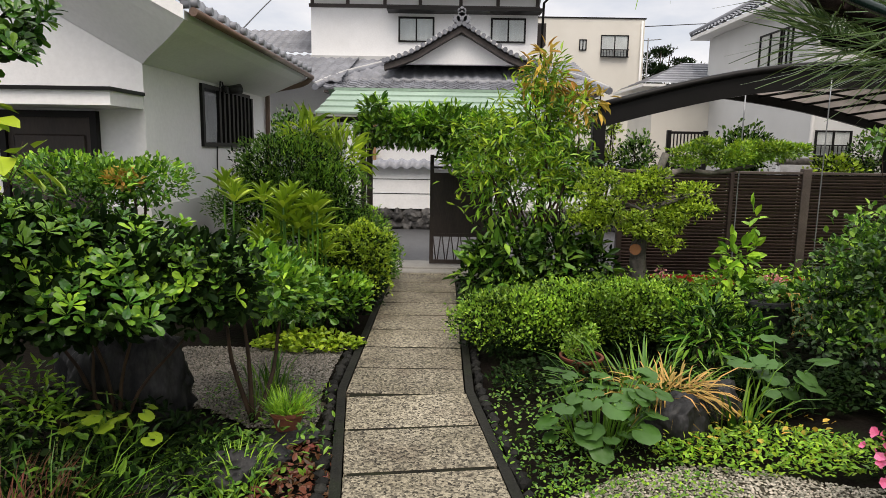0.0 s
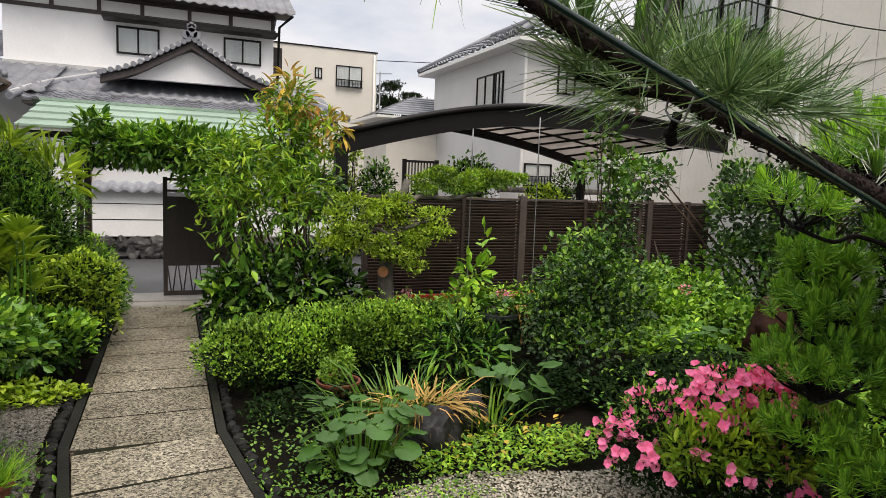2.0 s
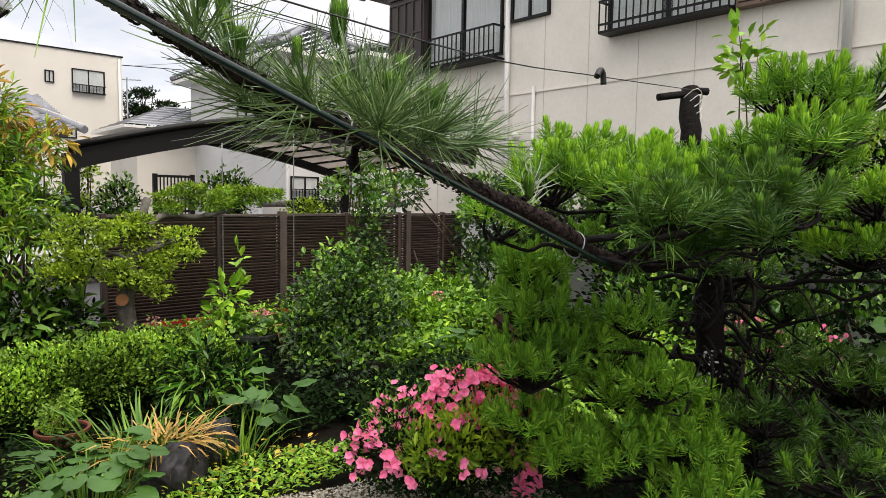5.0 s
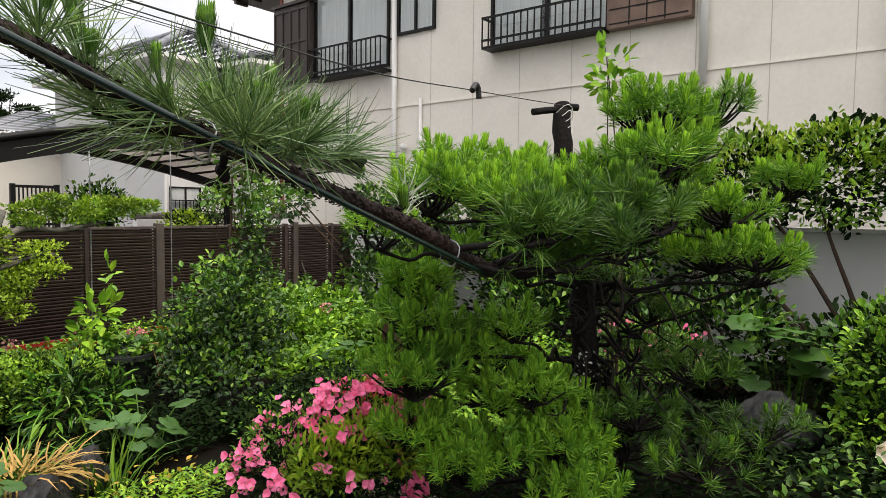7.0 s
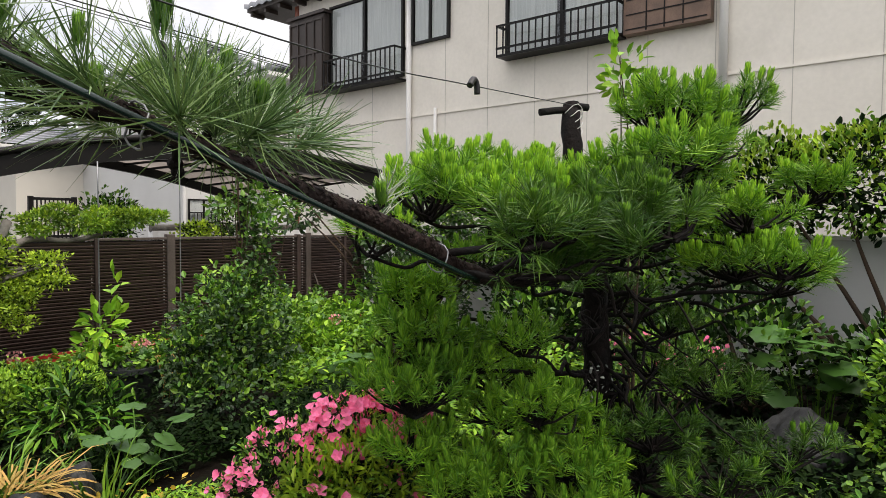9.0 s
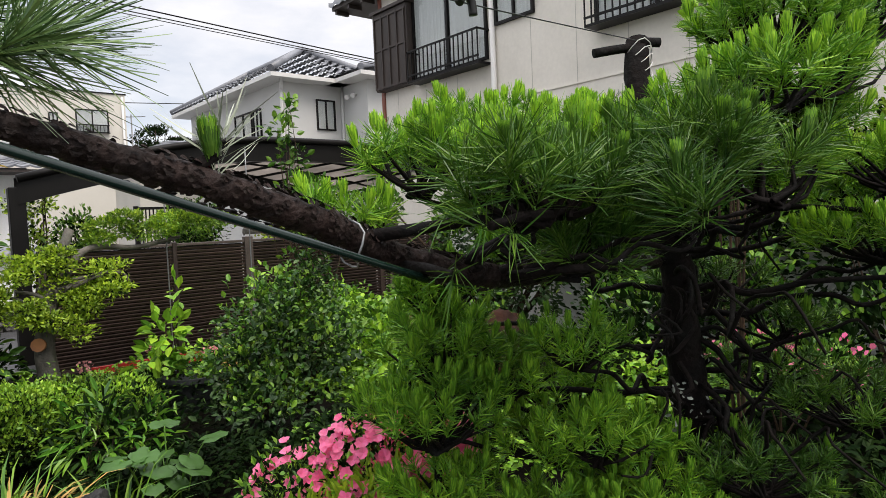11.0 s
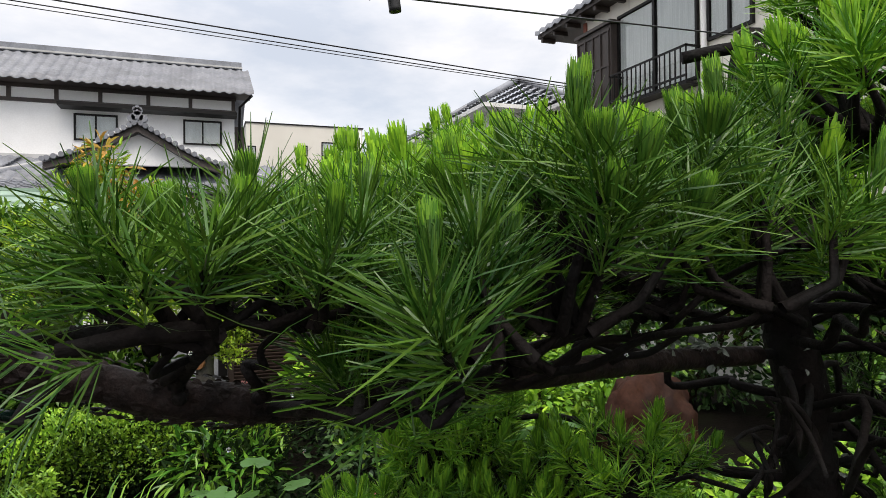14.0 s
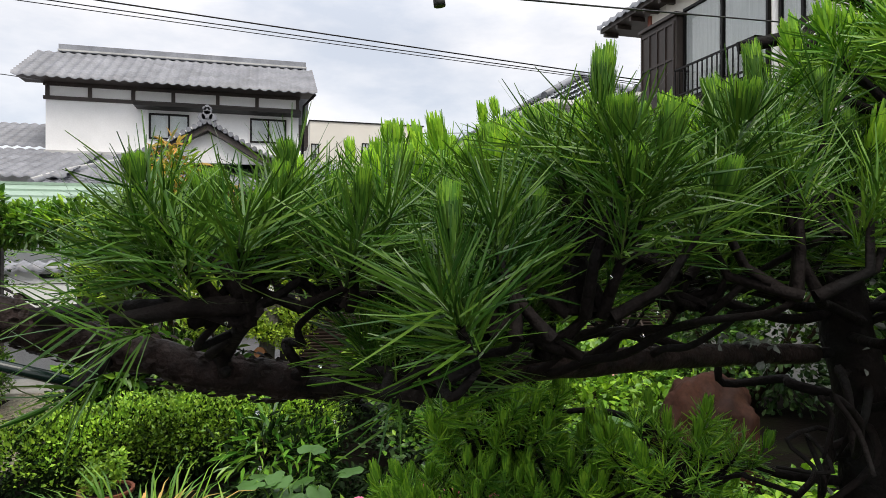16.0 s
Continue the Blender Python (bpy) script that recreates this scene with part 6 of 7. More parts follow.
pb = [(0.45, 6.5, 1.45, .38, .35, .35), (0.85, 6.5, 1.7, .35, .35, .4), (0.9, 6.5, 2.05, .22, .25, .25), (1.2, 6.6, 1.75, .22, .25, .22), (0.6, 6.45, 1.05, .42, .35, .35), (0.95, 6.5, 1.2, .35, .35, .4), (0.35, 6.4, 1.2, .25, .25, .25)]
shrub("peach_tree", "multi-stemmed young tree with copper-tipped drooping leaves", (0.85, 6.55, 0), pb, [
    ("leaves", 1700, LEAF, .10, .026, "bright", dict(inner=.25, lift=-.35, spread=.8, rough=.35)),
    ("leaves", 800, LEAF, .10, .026, "lime", dict(inner=.75, lift=-.3, spread=.7, low=-.1, rough=.35)),
    ("inner_leaves", 900, LEAF, .09, .024, "mid", dict(inner=.1, lift=-.3, spread=.8)),
    ("young_leaves", 230, LEAF, .145, .034, "copperleaf", dict(blobs=[(0.9, 6.5, 2.12, .2, .2, .2), (1.28, 6.55, 1.88, .2, .2, .15), (0.9, 6.5, 2.3, .08, .08, .12)], inner=.5, lift=-.6, spread=.6))],
    category="tree", r0=.02, per=2, seed=3, wobble=.09, sprigs=40)
ub = [(0.55, 6.2, .45, .35, .3, .3), (1.0, 6.2, .4, .3, .3, .35), (1.3, 6.2, .35, .25, .25, .3), (0.35, 6.1, .3, .25, .25, .22)]
shrub("undergrowth_shrub", "leafy green undergrowth with long leaves by the gate", (0.7, 6.3, 0), ub, [
    ("leaves", 900, LEAF, .15, .055, "mid", dict(inner=.4, lift=-.1, spread=.7)),
    ("leaves", 2600, LEAF, .06, .028, "boxdark", dict(inner=.3))], seed=4)
wb = [(-0.7, 7.35, 1.62, .3, .25, .17), (-0.35, 7.3, 1.65, .3, .25, .2), (0.0, 7.3, 1.65, .32, .25, .22), (0.35, 7.3, 1.6, .3, .25, .25), (-.8, 7.3, 1.85, .12, .15, .1), (0.15, 7.3, 1.35, .2, .2, .15)]
shrub("gate_climber", "leafy green climber arching over the gate", (0.66, 7.5, 1.42), wb, [
    ("leaves", 2600, LEAF, .11, .04, "mid", dict(inner=.3, lift=-.1, spread=.8)),
    ("leaves", 700, LEAF, .10, .035, "bright", dict(inner=.8, lift=0, low=0))], seed=5, r0=.018, per=2, category="climber")
shrub("gate_climber", "leafy green climber along the gate roof edge", (1.3, 7.45, 0), [(1.0, 7.3, 1.5, .3, .25, .25), (1.35, 7.3, 1.25, .25, .25, .3)], [
    ("leaves", 1500, LEAF, .09, .035, "mid", dict(inner=.3, lift=-.1, spread=.8))], seed=55, r0=.016, per=3, category="climber")


def cloud_tree():
    t = thing("cloud_pruned_tree", (1.72, 5.95, 0), "cloud-pruned garden tree with grey trunk and a sawn limb", "tree")
    bm = bmesh.new()
    tr = smooth_path([(1.75, 5.95, -.03), (1.72, 5.93, .3), (1.70, 5.92, .55), (1.74, 5.95, .8), (1.8, 6.0, 1.05)], 4)
    tube(bm, tr, [.085 - .002 * i for i in range(len(tr))], 12)
    tube(bm, smooth_path([(1.74, 5.95, .75), (1.95, 6.1, 1.15), (2.15, 6.25, 1.27), (2.5, 6.35, 1.25), (2.9, 6.45, 1.32)], 4), [.034 - .001 * q for q in range(17)], 9)
    tube(bm, smooth_path([(1.8, 6.0, 1.0), (1.86, 6.05, 1.2), (1.95, 6.1, 1.42)], 3), .035, 8)
    for k in range(7):
        tube(bm, smooth_path([(1.74, 5.95, .7 + .05 * k), (1.6 + .1 * k, 5.9, .9 + .03 * k), (1.4 + .15 * k, 5.85 + .1 * (k % 3), .98)], 3), .014, 6)
    part("trunk", bm, M["greystem"], t, "grey lichened trunk")
    bm = bmesh.new()
    tube(bm, [(1.66, 5.86, .585), (1.645, 5.83, .59)], .05, 10)
    part("cut_face", bm, M["cutwood"], t, "orange sawn limb face")
    rn = random.Random(17)
    pads = []
    for k in range(34):
        a, r = rn.uniform(0, 6.28), math.sqrt(rn.random())
        x, z = 1.68 + .56 * r * math.cos(a), 0.98 + .36 * r * math.sin(a)
        pads.append((x, 5.9 + rn.uniform(-.2, .2), z - .1 * abs(x - 1.68), rn.uniform(.09, .16), rn.uniform(.09, .15), rn.uniform(.045, .075)))
    foliage("leaves", 61, pads, 6500, SLIM, .034, .02, M["lime"], t, inner=.3, rough=.35)
    foliage("leaves", 62, pads, 5200, SLIM, .034, .019, M["lime"], t, inner=.8, low=0, rough=.35)
    foliage("inner_leaves", 60, pads, 900, SLIM, .045, .022, M["boxdark"], t, inner=.1)
    pads = [(2.3, 6.4, 1.42, .2, .18, .08), (2.45, 6.45, 1.5, .14, .14, .06), (2.65, 6.4, 1.38, .2, .2, .07), (2.85, 6.45, 1.46, .18, .2, .09), (3.1, 6.45, 1.45, .18, .2, .08), (3.3, 6.5, 1.47, .14, .16, .06), (2.2, 6.3, 1.33, .12, .12, .05)]
    foliage("leaves", 63, pads, 3000, SLIM, .045, .022, M["boxleaf"], t, inner=.5)
    foliage("leaves", 64, pads, 1700, SLIM, .04, .02, M["lime"], t, inner=.8, low=0)


cloud_tree()

rb = [(2.62, 4.5, .4, .24, .26, .28), (2.85, 4.45, .62, .32, .3, .3), (3.15, 4.45, .55, .3, .3, .35), (2.7, 4.3, .22, .3, .3, .18), (3.15, 4.5, 1.0, .16, .16, .2), (3.3, 4.6, 1.3, .12, .12, .15), (2.95, 4.5, .85, .2, .2, .2)]
shrub("rose_bush", "sprawling rose bush with small blue-green leaves", (2.8, 4.5, 0), rb, [
    ("leaves", 3600, LEAF, .055, .032, "rose", dict(inner=.25, spread=.9, rough=.35)),
    ("leaves", 1800, LEAF, .05, .03, "mid", dict(inner=.8, spread=.9, low=-.1, rough=.35))], seed=7, r0=.012, per=3, wobble=.08, sprigs=90)
shrub("rose_sprays", "tall climbing rose sprays above the bush", (3.2, 4.7, 0), [(3.3, 4.75, 1.62, .25, .2, .13), (3.6, 4.8, 1.55, .2, .2, .1), (3.25, 4.7, 1.4, .12, .12, .2), (3.0, 4.75, 1.55, .12, .12, .08), (3.2, 4.75, 1.88, .13, .12, .12), (3.12, 4.75, 2.08, .12, .1, .1), (3.18, 4.75, 2.25, .06, .06, .08)], [
    ("leaves", 700, LEAF, .065, .036, "mid", dict(inner=.2, spread=.8))], seed=71, r0=.008, per=2, wobble=.06)
ib = [(5.6, 5.4, .5, .4, .4, .5), (5.6, 5.5, 1.15, .35, .35, .4), (6.1, 5.3, 1.3, .4, .4, .45), (6.2, 5.2, .6, .45, .4, .6), (6.5, 4.9, 1.4, .4, .4, .4), (5.9, 5.8, 1.5, .35, .3, .25), (5.2, 6.6, 1.55, .3, .25, .22), (6.6, 4.3, 1.2, .3, .4, .5), (5.2, 5.3, .25, .3, .3, .25)]
shrub("camellia", "tall dark grey-green camellia with dense leaves", (6.0, 5.4, 0), ib, [
    ("leaves", 7500, OVAL, .075, .042, "rose", dict(inner=.45, lift=-.1, spread=.6)),
    ("leaves", 2500, OVAL, .07, .04, "mid", dict(inner=.8, low=0))], seed=8, r0=.03, per=2, category="shrub", sprigs=80)
gb = [(3.7, 5.3, .25, .35, .35, .28), (4.1, 5.0, .25, .4, .35, .3), (4.3, 5.6, .35, .4, .35, .32), (4.8, 5.3, .3, .4, .35, .3), (3.9, 5.9, .4, .35, .3, .35), (4.7, 4.7, .2, .35, .3, .22), (4.5, 6.4, .4, .4, .3, .3), (5.1, 6.2, .3, .35, .3, .25)]
shrub("leafy_herbs", "bright green leafy herbs and nettles in a bed", (4.3, 5.4, 0), gb, [
    ("leaves", 5200, LEAF, .075, .045, "bright", dict(inner=.3, lift=.1, spread=.7)),
    ("leaves", 1600, LEAF, .06, .04, "mid", dict(inner=.3))], seed=9, r0=.006, per=6, category="plant", sprigs=120)


def azalea():
    a = thing("azalea", (2.12, 2.42, 0), "azalea bush in full bright pink flower", "flowering shrub")
    bl = [(1.98, 2.5, .27, .3, .26, .24), (2.25, 2.38, .36, .3, .26, .24), (2.1, 2.3, .22, .3, .22, .2), (2.4, 2.2, .4, .2, .2, .2), (1.86, 2.58, .22, .16, .16, .16)]
    stems("stem", 12, (2.12, 2.42, 0), bl, M["stem"], a, .008, 6)
    foliage("leaves", 121, bl, 5200, SLIM, .034, .015, M["boxdark"], a, inner=.35)
    foliage("leaves", 122, bl, 1800, SLIM, .034, .015, M["bright"], a, inner=.85, low=-.2)
    foliage("young_leaves", 123, [(2.12, 2.22, .36, .2, .12, .14), (1.97, 2.3, .32, .16, .1, .12), (2.3, 2.1, .36, .14, .1, .14)], 1200, LEAF, .066, .02, M["lime"], a, inner=.6, lift=.9)
    rng = np.random.default_rng(33)
    p, d, _ = blob_points(rng, [(2.27, 2.36, .42, .3, .22, .2), (2.38, 2.24, .46, .2, .17, .16)], 120, .97, .08, -.1)
    p2, d2, _ = blob_points(rng, bl, 84, 1.04, .08, -.1)
    p3 = np.array([(1.74, 2.62, .3), (1.72, 2.64, .24), (1.75, 2.6, .19), (1.8, 2.6, .34), (1.93, 2.5, .44), (2.3, 2.06, .18), (2.34, 2.04, .12), (2.28, 2.08, .1), (2.32, 2.05, .22), (2.36, 2.03, .16)])
    p, d = np.concatenate([p, p2, p3]), np.concatenate([d, d2, np.tile([[-.4, -.8, .5]], (len(p3), 1))])
    d = unit(d + np.array([[-.2, -.6, .3]]) + rng.normal(size=d.shape) * .25)
    rnd = random.Random(4)
    shapes = []
    for j in range(3):
        sets = []
        rg = np.random.default_rng(50 + j)
        for k in range(5):
            ang = 2 * math.pi * k / 5 + rg.uniform(-.15, .15)
            sets.append(scatter(OVAL, np.zeros((1, 3)), np.array([[math.cos(ang), math.sin(ang), 0.45 + rg.uniform(-.15, .25)]]), np.array([[0, 0, 1.0]]), rg.uniform(.028, .036), rg.uniform(.026, .034)))
        v, f = merge(*sets)
        tmp = mesh_np("flower", v, f, M["pink"])
        shapes.append(tmp.data)
        bpy.data.objects.remove(tmp)
    for q, n in zip(p, d):
        for extra in range(3):
            ob = new("flower", rnd.choice(shapes))
            at = Vector(q) + Vector((rnd.uniform(-1, 1), rnd.uniform(-1, 1), rnd.uniform(-1, 1))) * 0.03 * extra
            ob.matrix_basis = Matrix.LocRotScale(at, Vector(n).to_track_quat("Z", "Y") @ Euler((0, 0, rnd.uniform(0, 6))).to_quaternion(), Vector((1, 1, 1)) * rnd.uniform(.6, .95))
            under(ob, a)


azalea()


# ---- beds left of the path ----
def leaf_group(seed, base, n, radius, z, size, shape=ROUND, wide=1.0, flat=0.25):
    rn = random.Random(seed)
    out = []
    for _ in range(n):
        a, r = rn.uniform(0, 6.283), math.sqrt(rn.random())
        out.append((Vector((base[0] + radius[0] * r * math.cos(a), base[1] + radius[1] * r * math.sin(a), rn.uniform(*z))), Vector((math.cos(a), math.sin(a), rn.uniform(-.3, .3))), size * rn.uniform(.6, 1.15)))
    return out


ROUND_MESHES = []


def butterbur(label, seed, base, n, radius, z, size, name="butterbur", material="fuki"):
    """Broad round leaves, each on its own stalk."""
    t = thing(name, (*base, 0), label, "plant")
    rn = random.Random(seed)
    v, f = scatter(ROUND, np.zeros((1, 3)), np.array([[0, 1.0, 0]]), np.array([[0, 0, 1.0]]), 1.0, 1.0)
    tmp = mesh_np("leaf", v, f, M[material], smooth=True)
    me = tmp.data
    bpy.data.objects.remove(tmp)
    for p, d, s in leaf_group(seed, base, n, radius, z, size):
        ob = new("leaf", me)
        turn = Vector((d.x, d.y, 0)).to_track_quat("Y", "Z")
        tip = Euler((rn.uniform(-.6, .2), rn.uniform(-.3, .3), 0)).to_quaternion()
        ob.matrix_basis = Matrix.LocRotScale(p, turn @ tip, Vector((s, s, s)))
        under(ob, t)
        bm = bmesh.new()
        foot = Vector((base[0] + (p.x - base[0]) * .5, base[1] + (p.y - base[1]) * .5, -.03))
        tube(bm, smooth_path([foot, foot.lerp(p, .6) + Vector((0, 0, .03)), p + d * 0.2 * s], 3), 0.004, 5)
        part("stalk", bm, M["mid"], t)
    return t


def blades(label, seed, base, n, radius, length, width, material, lean=0.8, name="grass_clump", z=0.0, category="grass", rise=1.0):
    rng = np.random.default_rng(seed)
    t = thing(name, (*base, z), label, category)
    a = rng.uniform(0, 6.283, n)
    r = np.sqrt(rng.uniform(0, 1, n))
    pos = np.stack([base[0] + radius[0] * r * np.cos(a), base[1] + radius[1] * r * np.sin(a), np.full(n, z - .02)], 1)
    d = np.stack([np.cos(a) * lean, np.sin(a) * lean, np.full(n, rise)], 1) + rng.normal(size=(n, 3)) * .35 * min(lean, 1.0)
    v, f = scatter(BLADE, pos, d, np.stack([-np.cos(a), -np.sin(a), np.full(n, .6)], 1), length * rng.uniform(.55, 1.1, n), width * rng.uniform(.7, 1.2, n))
    tagged(mesh_np("grass", v, f, M[material], t), kind="stuff")
    return t


def cover(label, seed, inside, n, length, width, material, z=(0.0, 0.1), name="ground_cover", shape=LEAF):
    """Low leaves spread over an ellipse (x, y, rx, ry)."""
    rng = np.random.default_rng(seed)
    x, y, rx, ry = inside
    a, r = rng.uniform(0, 6.283, n), np.sqrt(rng.uniform(0, 1, n))
    hill = (1 - r ** 2) * .7 + .3
    pos = np.stack([x + rx * r * np.cos(a), y + ry * r * np.sin(a), z[0] + (z[1] - z[0]) * rng.uniform(0, 1, n) * hill], 1)
    d = rng.normal(size=(n, 3))
    d[:, 2] = np.abs(d[:, 2]) * .4 + .1
    v, f = scatter(shape, pos, d, np.array([[0, 0, 1.0]]) + rng.normal(size=(n, 3)) * .35, length * rng.uniform(.6, 1.2, n), width * rng.uniform(.6, 1.2, n))
    return tagged(mesh_np(name, v, f, M[material]), label, "plants", kind="stuff")


gl = [(-1.85, 2.75, .98, .42, .36, .22), (-1.45, 2.9, .92, .4, .34, .22), (-1.12, 3.0, .84, .26, .28, .2), (-2.3, 2.7, .98, .4, .4, .22), (-1.6, 2.7, .82, .5, .3, .18), (-2.1, 3.1, 1.0, .4, .3, .18)]
hedge = shrub("glossy_hedge", "broad rounded hedge with thick glossy spoon-shaped leaves", (-1.55, 3.05, 0), gl, [
    ("inner_leaves", 7500, OVAL, .062, .034, "boxdark", dict(inner=.55))], seed=20, r0=.012, per=1, category="hedge")
# rosettes stop short of the lower sides; near-black inner leaves paint shade there
rosettes("leaves", 201, gl, 520, .066, .032, M["glossy"], hedge, -.3)
# brighter leaves on top only: new growth, plus top light as colour
rosettes("new_leaves", 202, gl, 260, .06, .031, M["bright"], hedge, .3, inner=.98)
rock("tall dark weathered standing stone among shrubs", (-1.62, 3.28, .28), (.37, .22, .42), 71, M["rockdark"], "standing_stone", grooves=0.13)
tl = [(-1.62, 2.25, 1.76, .3, .22, .11), (-1.5, 2.3, 1.82, .2, .2, .1), (-1.95, 2.3, 1.8, .3, .25, .14)]
tree = shrub("garden_tree", "small glossy-leaved garden tree with a rounded head", (-2.2, 2.3, 0), tl, [
    ("inner_leaves", 500, OVAL, .05, .03, "boxdark", dict(inner=.2))], seed=21, r0=.02, per=2, category="tree")
rosettes("leaves", 211, tl, 170, .062, .03, M["glossy"], tree, -1.0, .15, .75)
shrub("vine", "climbing vine with large fresh lime-green leaves", (-2.0, 2.2, 0), [(-1.52, 2.2, 1.52, .12, .12, .1), (-1.38, 2.2, 1.4, .1, .1, .08), (-1.6, 2.2, 1.35, .12, .1, .12)], [
    ("leaves", 60, LEAF, .10, .07, "lime", dict(inner=.4, lift=-.4))], seed=22, r0=.005, per=2, category="climber")
bl = [(-2.3, 4.1, 1.25, .3, .25, .12), (-1.95, 4.0, 1.22, .25, .22, .11), (-1.72, 4.0, 1.22, .2, .2, .13), (-2.1, 4.0, 1.14, .3, .2, .1)]
shrub("bonsai_shrub", "gnarled clipped shrub with fresh leaves and bare twigs", (-2.0, 4.1, 0), bl, [
    ("leaves", 2400, OVAL, .04, .022, "glossy", dict(inner=.4)),
    ("new_leaves", 900, OVAL, .04, .02, "bright", dict(inner=.85, low=0)),
    ("dry_leaves", 110, OVAL, .04, .02, "copperleaf", dict(blobs=[(-1.85, 3.85, 1.24, .1, .06, .05)]))], seed=23, r0=.022, per=2)


def oleander():
    t = thing("long_leaved_shrub", (-1.25, 5.05, 0), "upright shrub with whorls of long lime-green leaves", "shrub")
    rn = random.Random(6)
    rng = np.random.default_rng(66)
    for i in range(17):
        x, y, z = -1.75 + rn.random() * 1.0, 4.7 + rn.random() * .4, 0.66 + rn.random() * .46
        if x < -1.4:
            z += .14
        bm = bmesh.new()
        tube(bm, smooth_path([(-1.25 + (x + 1.25) * .5, 5.05, -.03), (x, y, z * .6), (x, y, z)], 3), .008, 6)
        st = part("shoot", bm, M["mid"], t)
        n = 16
        a = np.arange(n) * 2.4
        d = np.stack([np.cos(a), np.sin(a), np.linspace(.25, 1.5, n)], 1)
        pos = np.stack([np.full(n, x), np.full(n, y), z + np.linspace(-.07, .02, n)], 1)
        v, f = scatter(LEAF, pos, d, np.array([[0, 0, 1.0]]) + 0 * d, np.linspace(.21, .12, n), np.linspace(.05, .03, n))
        mesh_np("whorl", v, f, M["lime"], st)


oleander()
cb = [(-1.5, 6.3, 1.15, .45, .42, .42), (-1.15, 6.25, .95, .35, .35, .38), (-1.75, 6.3, .85, .4, .4, .4), (-1.2, 6.3, .6, .4, .35, .4)]
# near-black inner foliage paints the shade inside the bush
shrub("round_conifer", "dense dark round evergreen bush with fine foliage", (-1.4, 6.3, 0), cb, [
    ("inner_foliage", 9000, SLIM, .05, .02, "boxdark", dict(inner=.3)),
    ("foliage", 15000, SLIM, .05, .013, "mid", dict(inner=.8, lift=.5, rough=.2))], seed=24, r0=.025, per=2)
shrub("fountain_plant", "arching lime-green strappy plant beside the evergreen", (-1.05, 6.6, 0), [(-1.05, 6.6, 1.35, .18, .18, .2), (-1.35, 6.5, 1.55, .15, .15, .12)], [
    ("leaves", 260, LEAF, .22, .016, "lime", dict(inner=.3, lift=.3))], seed=25, r0=.008, per=3)
yb = [(-.75, 5.85, .58, .26, .28, .2), (-.95, 5.8, .45, .3, .28, .25), (-.72, 5.9, .3, .22, .26, .25)]
shrub("yellow_hedge", "clipped yellow-green hedge along the path", (-.8, 5.85, 0), yb, [
    ("inner_leaves", 2500, SLIM, .04, .022, "boxdark", dict(inner=.3)),
    ("leaves", 4200, SLIM, .036, .022, "lime", dict(inner=.85, lift=.5, low=-.4)),
    ], seed=26, r0=.01, per=3, category="hedge")
fb = [(-.72, 6.5, .35, .25, .3, .28), (-.7, 7.0, .3, .2, .3, .25), (-.85, 6.9, .55, .25, .3, .25)]
shrub("feathery_shrub", "soft mid-green shrub edging the path", (-.78, 6.7, 0), fb, [
    ("leaves", 4200, SLIM, .045, .018, "mid", dict(inner=.4)), ("leaves", 1200, SLIM, .04, .018, "bright", dict(inner=.85, low=0))], seed=27, r0=.01, per=3)
lb = [(-.98, 5.0, .3, .34, .3, .2), (-1.4, 5.05, .34, .36, .3, .22), (-.8, 5.25, .25, .2, .25, .18), (-1.3, 4.75, .55, .3, .25, .18)]
shrub("broadleaf_shrub", "low broad-leaved shrub with bright fresh leaves", (-1.1, 5.05, 0), lb, [
    ("inner_leaves", 1800, OVAL, .055, .03, "boxdark", dict(inner=.3)),
    ("leaves", 2600, OVAL, .06, .034, "bright", dict(inner=.8, lift=.3, low=-.3)), ("leaves", 900, OVAL, .06, .034, "glossy", dict(inner=.6))], seed=28, r0=.01, per=3)
mb = [(-1.05, 3.55, .72, .3, .25, .17), (-.88, 3.75, .62, .2, .22, .15), (-1.3, 3.7, .66, .25, .25, .16)]
shrub("slender_shrub", "slender-trunked shrub with a rounded glossy head", (-1.02, 3.45, 0), mb, [
    ("leaves", 1900, OVAL, .055, .03, "glossy", dict(inner=.45)), ("leaves", 500, OVAL, .055, .03, "bright", dict(inner=.85, low=.2))], seed=29, r0=.016, per=1)
cover("yellow-green low ground cover at the foot of the shrubs", 31, (-1.0, 4.75, .4, .16), 700, .05, .035, "lime", (0, .13))
cover("fine weeds sprouting through the gravel", 70, (-1.05, 3.75, .4, .35), 420, .03, .012, "mid", (0, .07))
cover("small mixed weeds at the gravel edge", 32, (-.85, 3.15, .3, .6), 260, .045, .02, "mid", (0, .1))
cover("dark weeds filling the front bed", 66, (-1.7, 2.9, .75, .45), 2600, .06, .022, "boxdark", (0, .34))
cover("dark weeds between the stones", 67, (-1.05, 2.9, .3, .35), 700, .05, .016, "mid", (0, .12))
cover("leafy plants in the front bed", 33, (-1.65, 2.75, .45, .3), 420, .07, .022, "mid", (0.02, .4))
cover("variegated leaves in the front bed", 34, (-1.85, 2.85, .22, .2), 240, .06, .02, "bright", (0.25, .55))
cover("red-brown fallen leaves on the soil", 35, (-.68, 2.75, .17, .5), 420, .042, .03, "litter", (-.015, .02), "leaf_litter")
butterbur("small plant with round lime and yellowing leaves", 36, (-1.42, 2.8), 14, (.2, .14), (.2, .36), .085, "nasturtium", "lime")
blades("tuft of brownish and green grass blades", 37, (-1.62, 2.35), 170, (.28, .2), .3, .006, "litter", .6)
blades("tuft of green grass blades", 38, (-1.5, 2.45), 150, (.35, .22), .34, .008, "mid", .7)
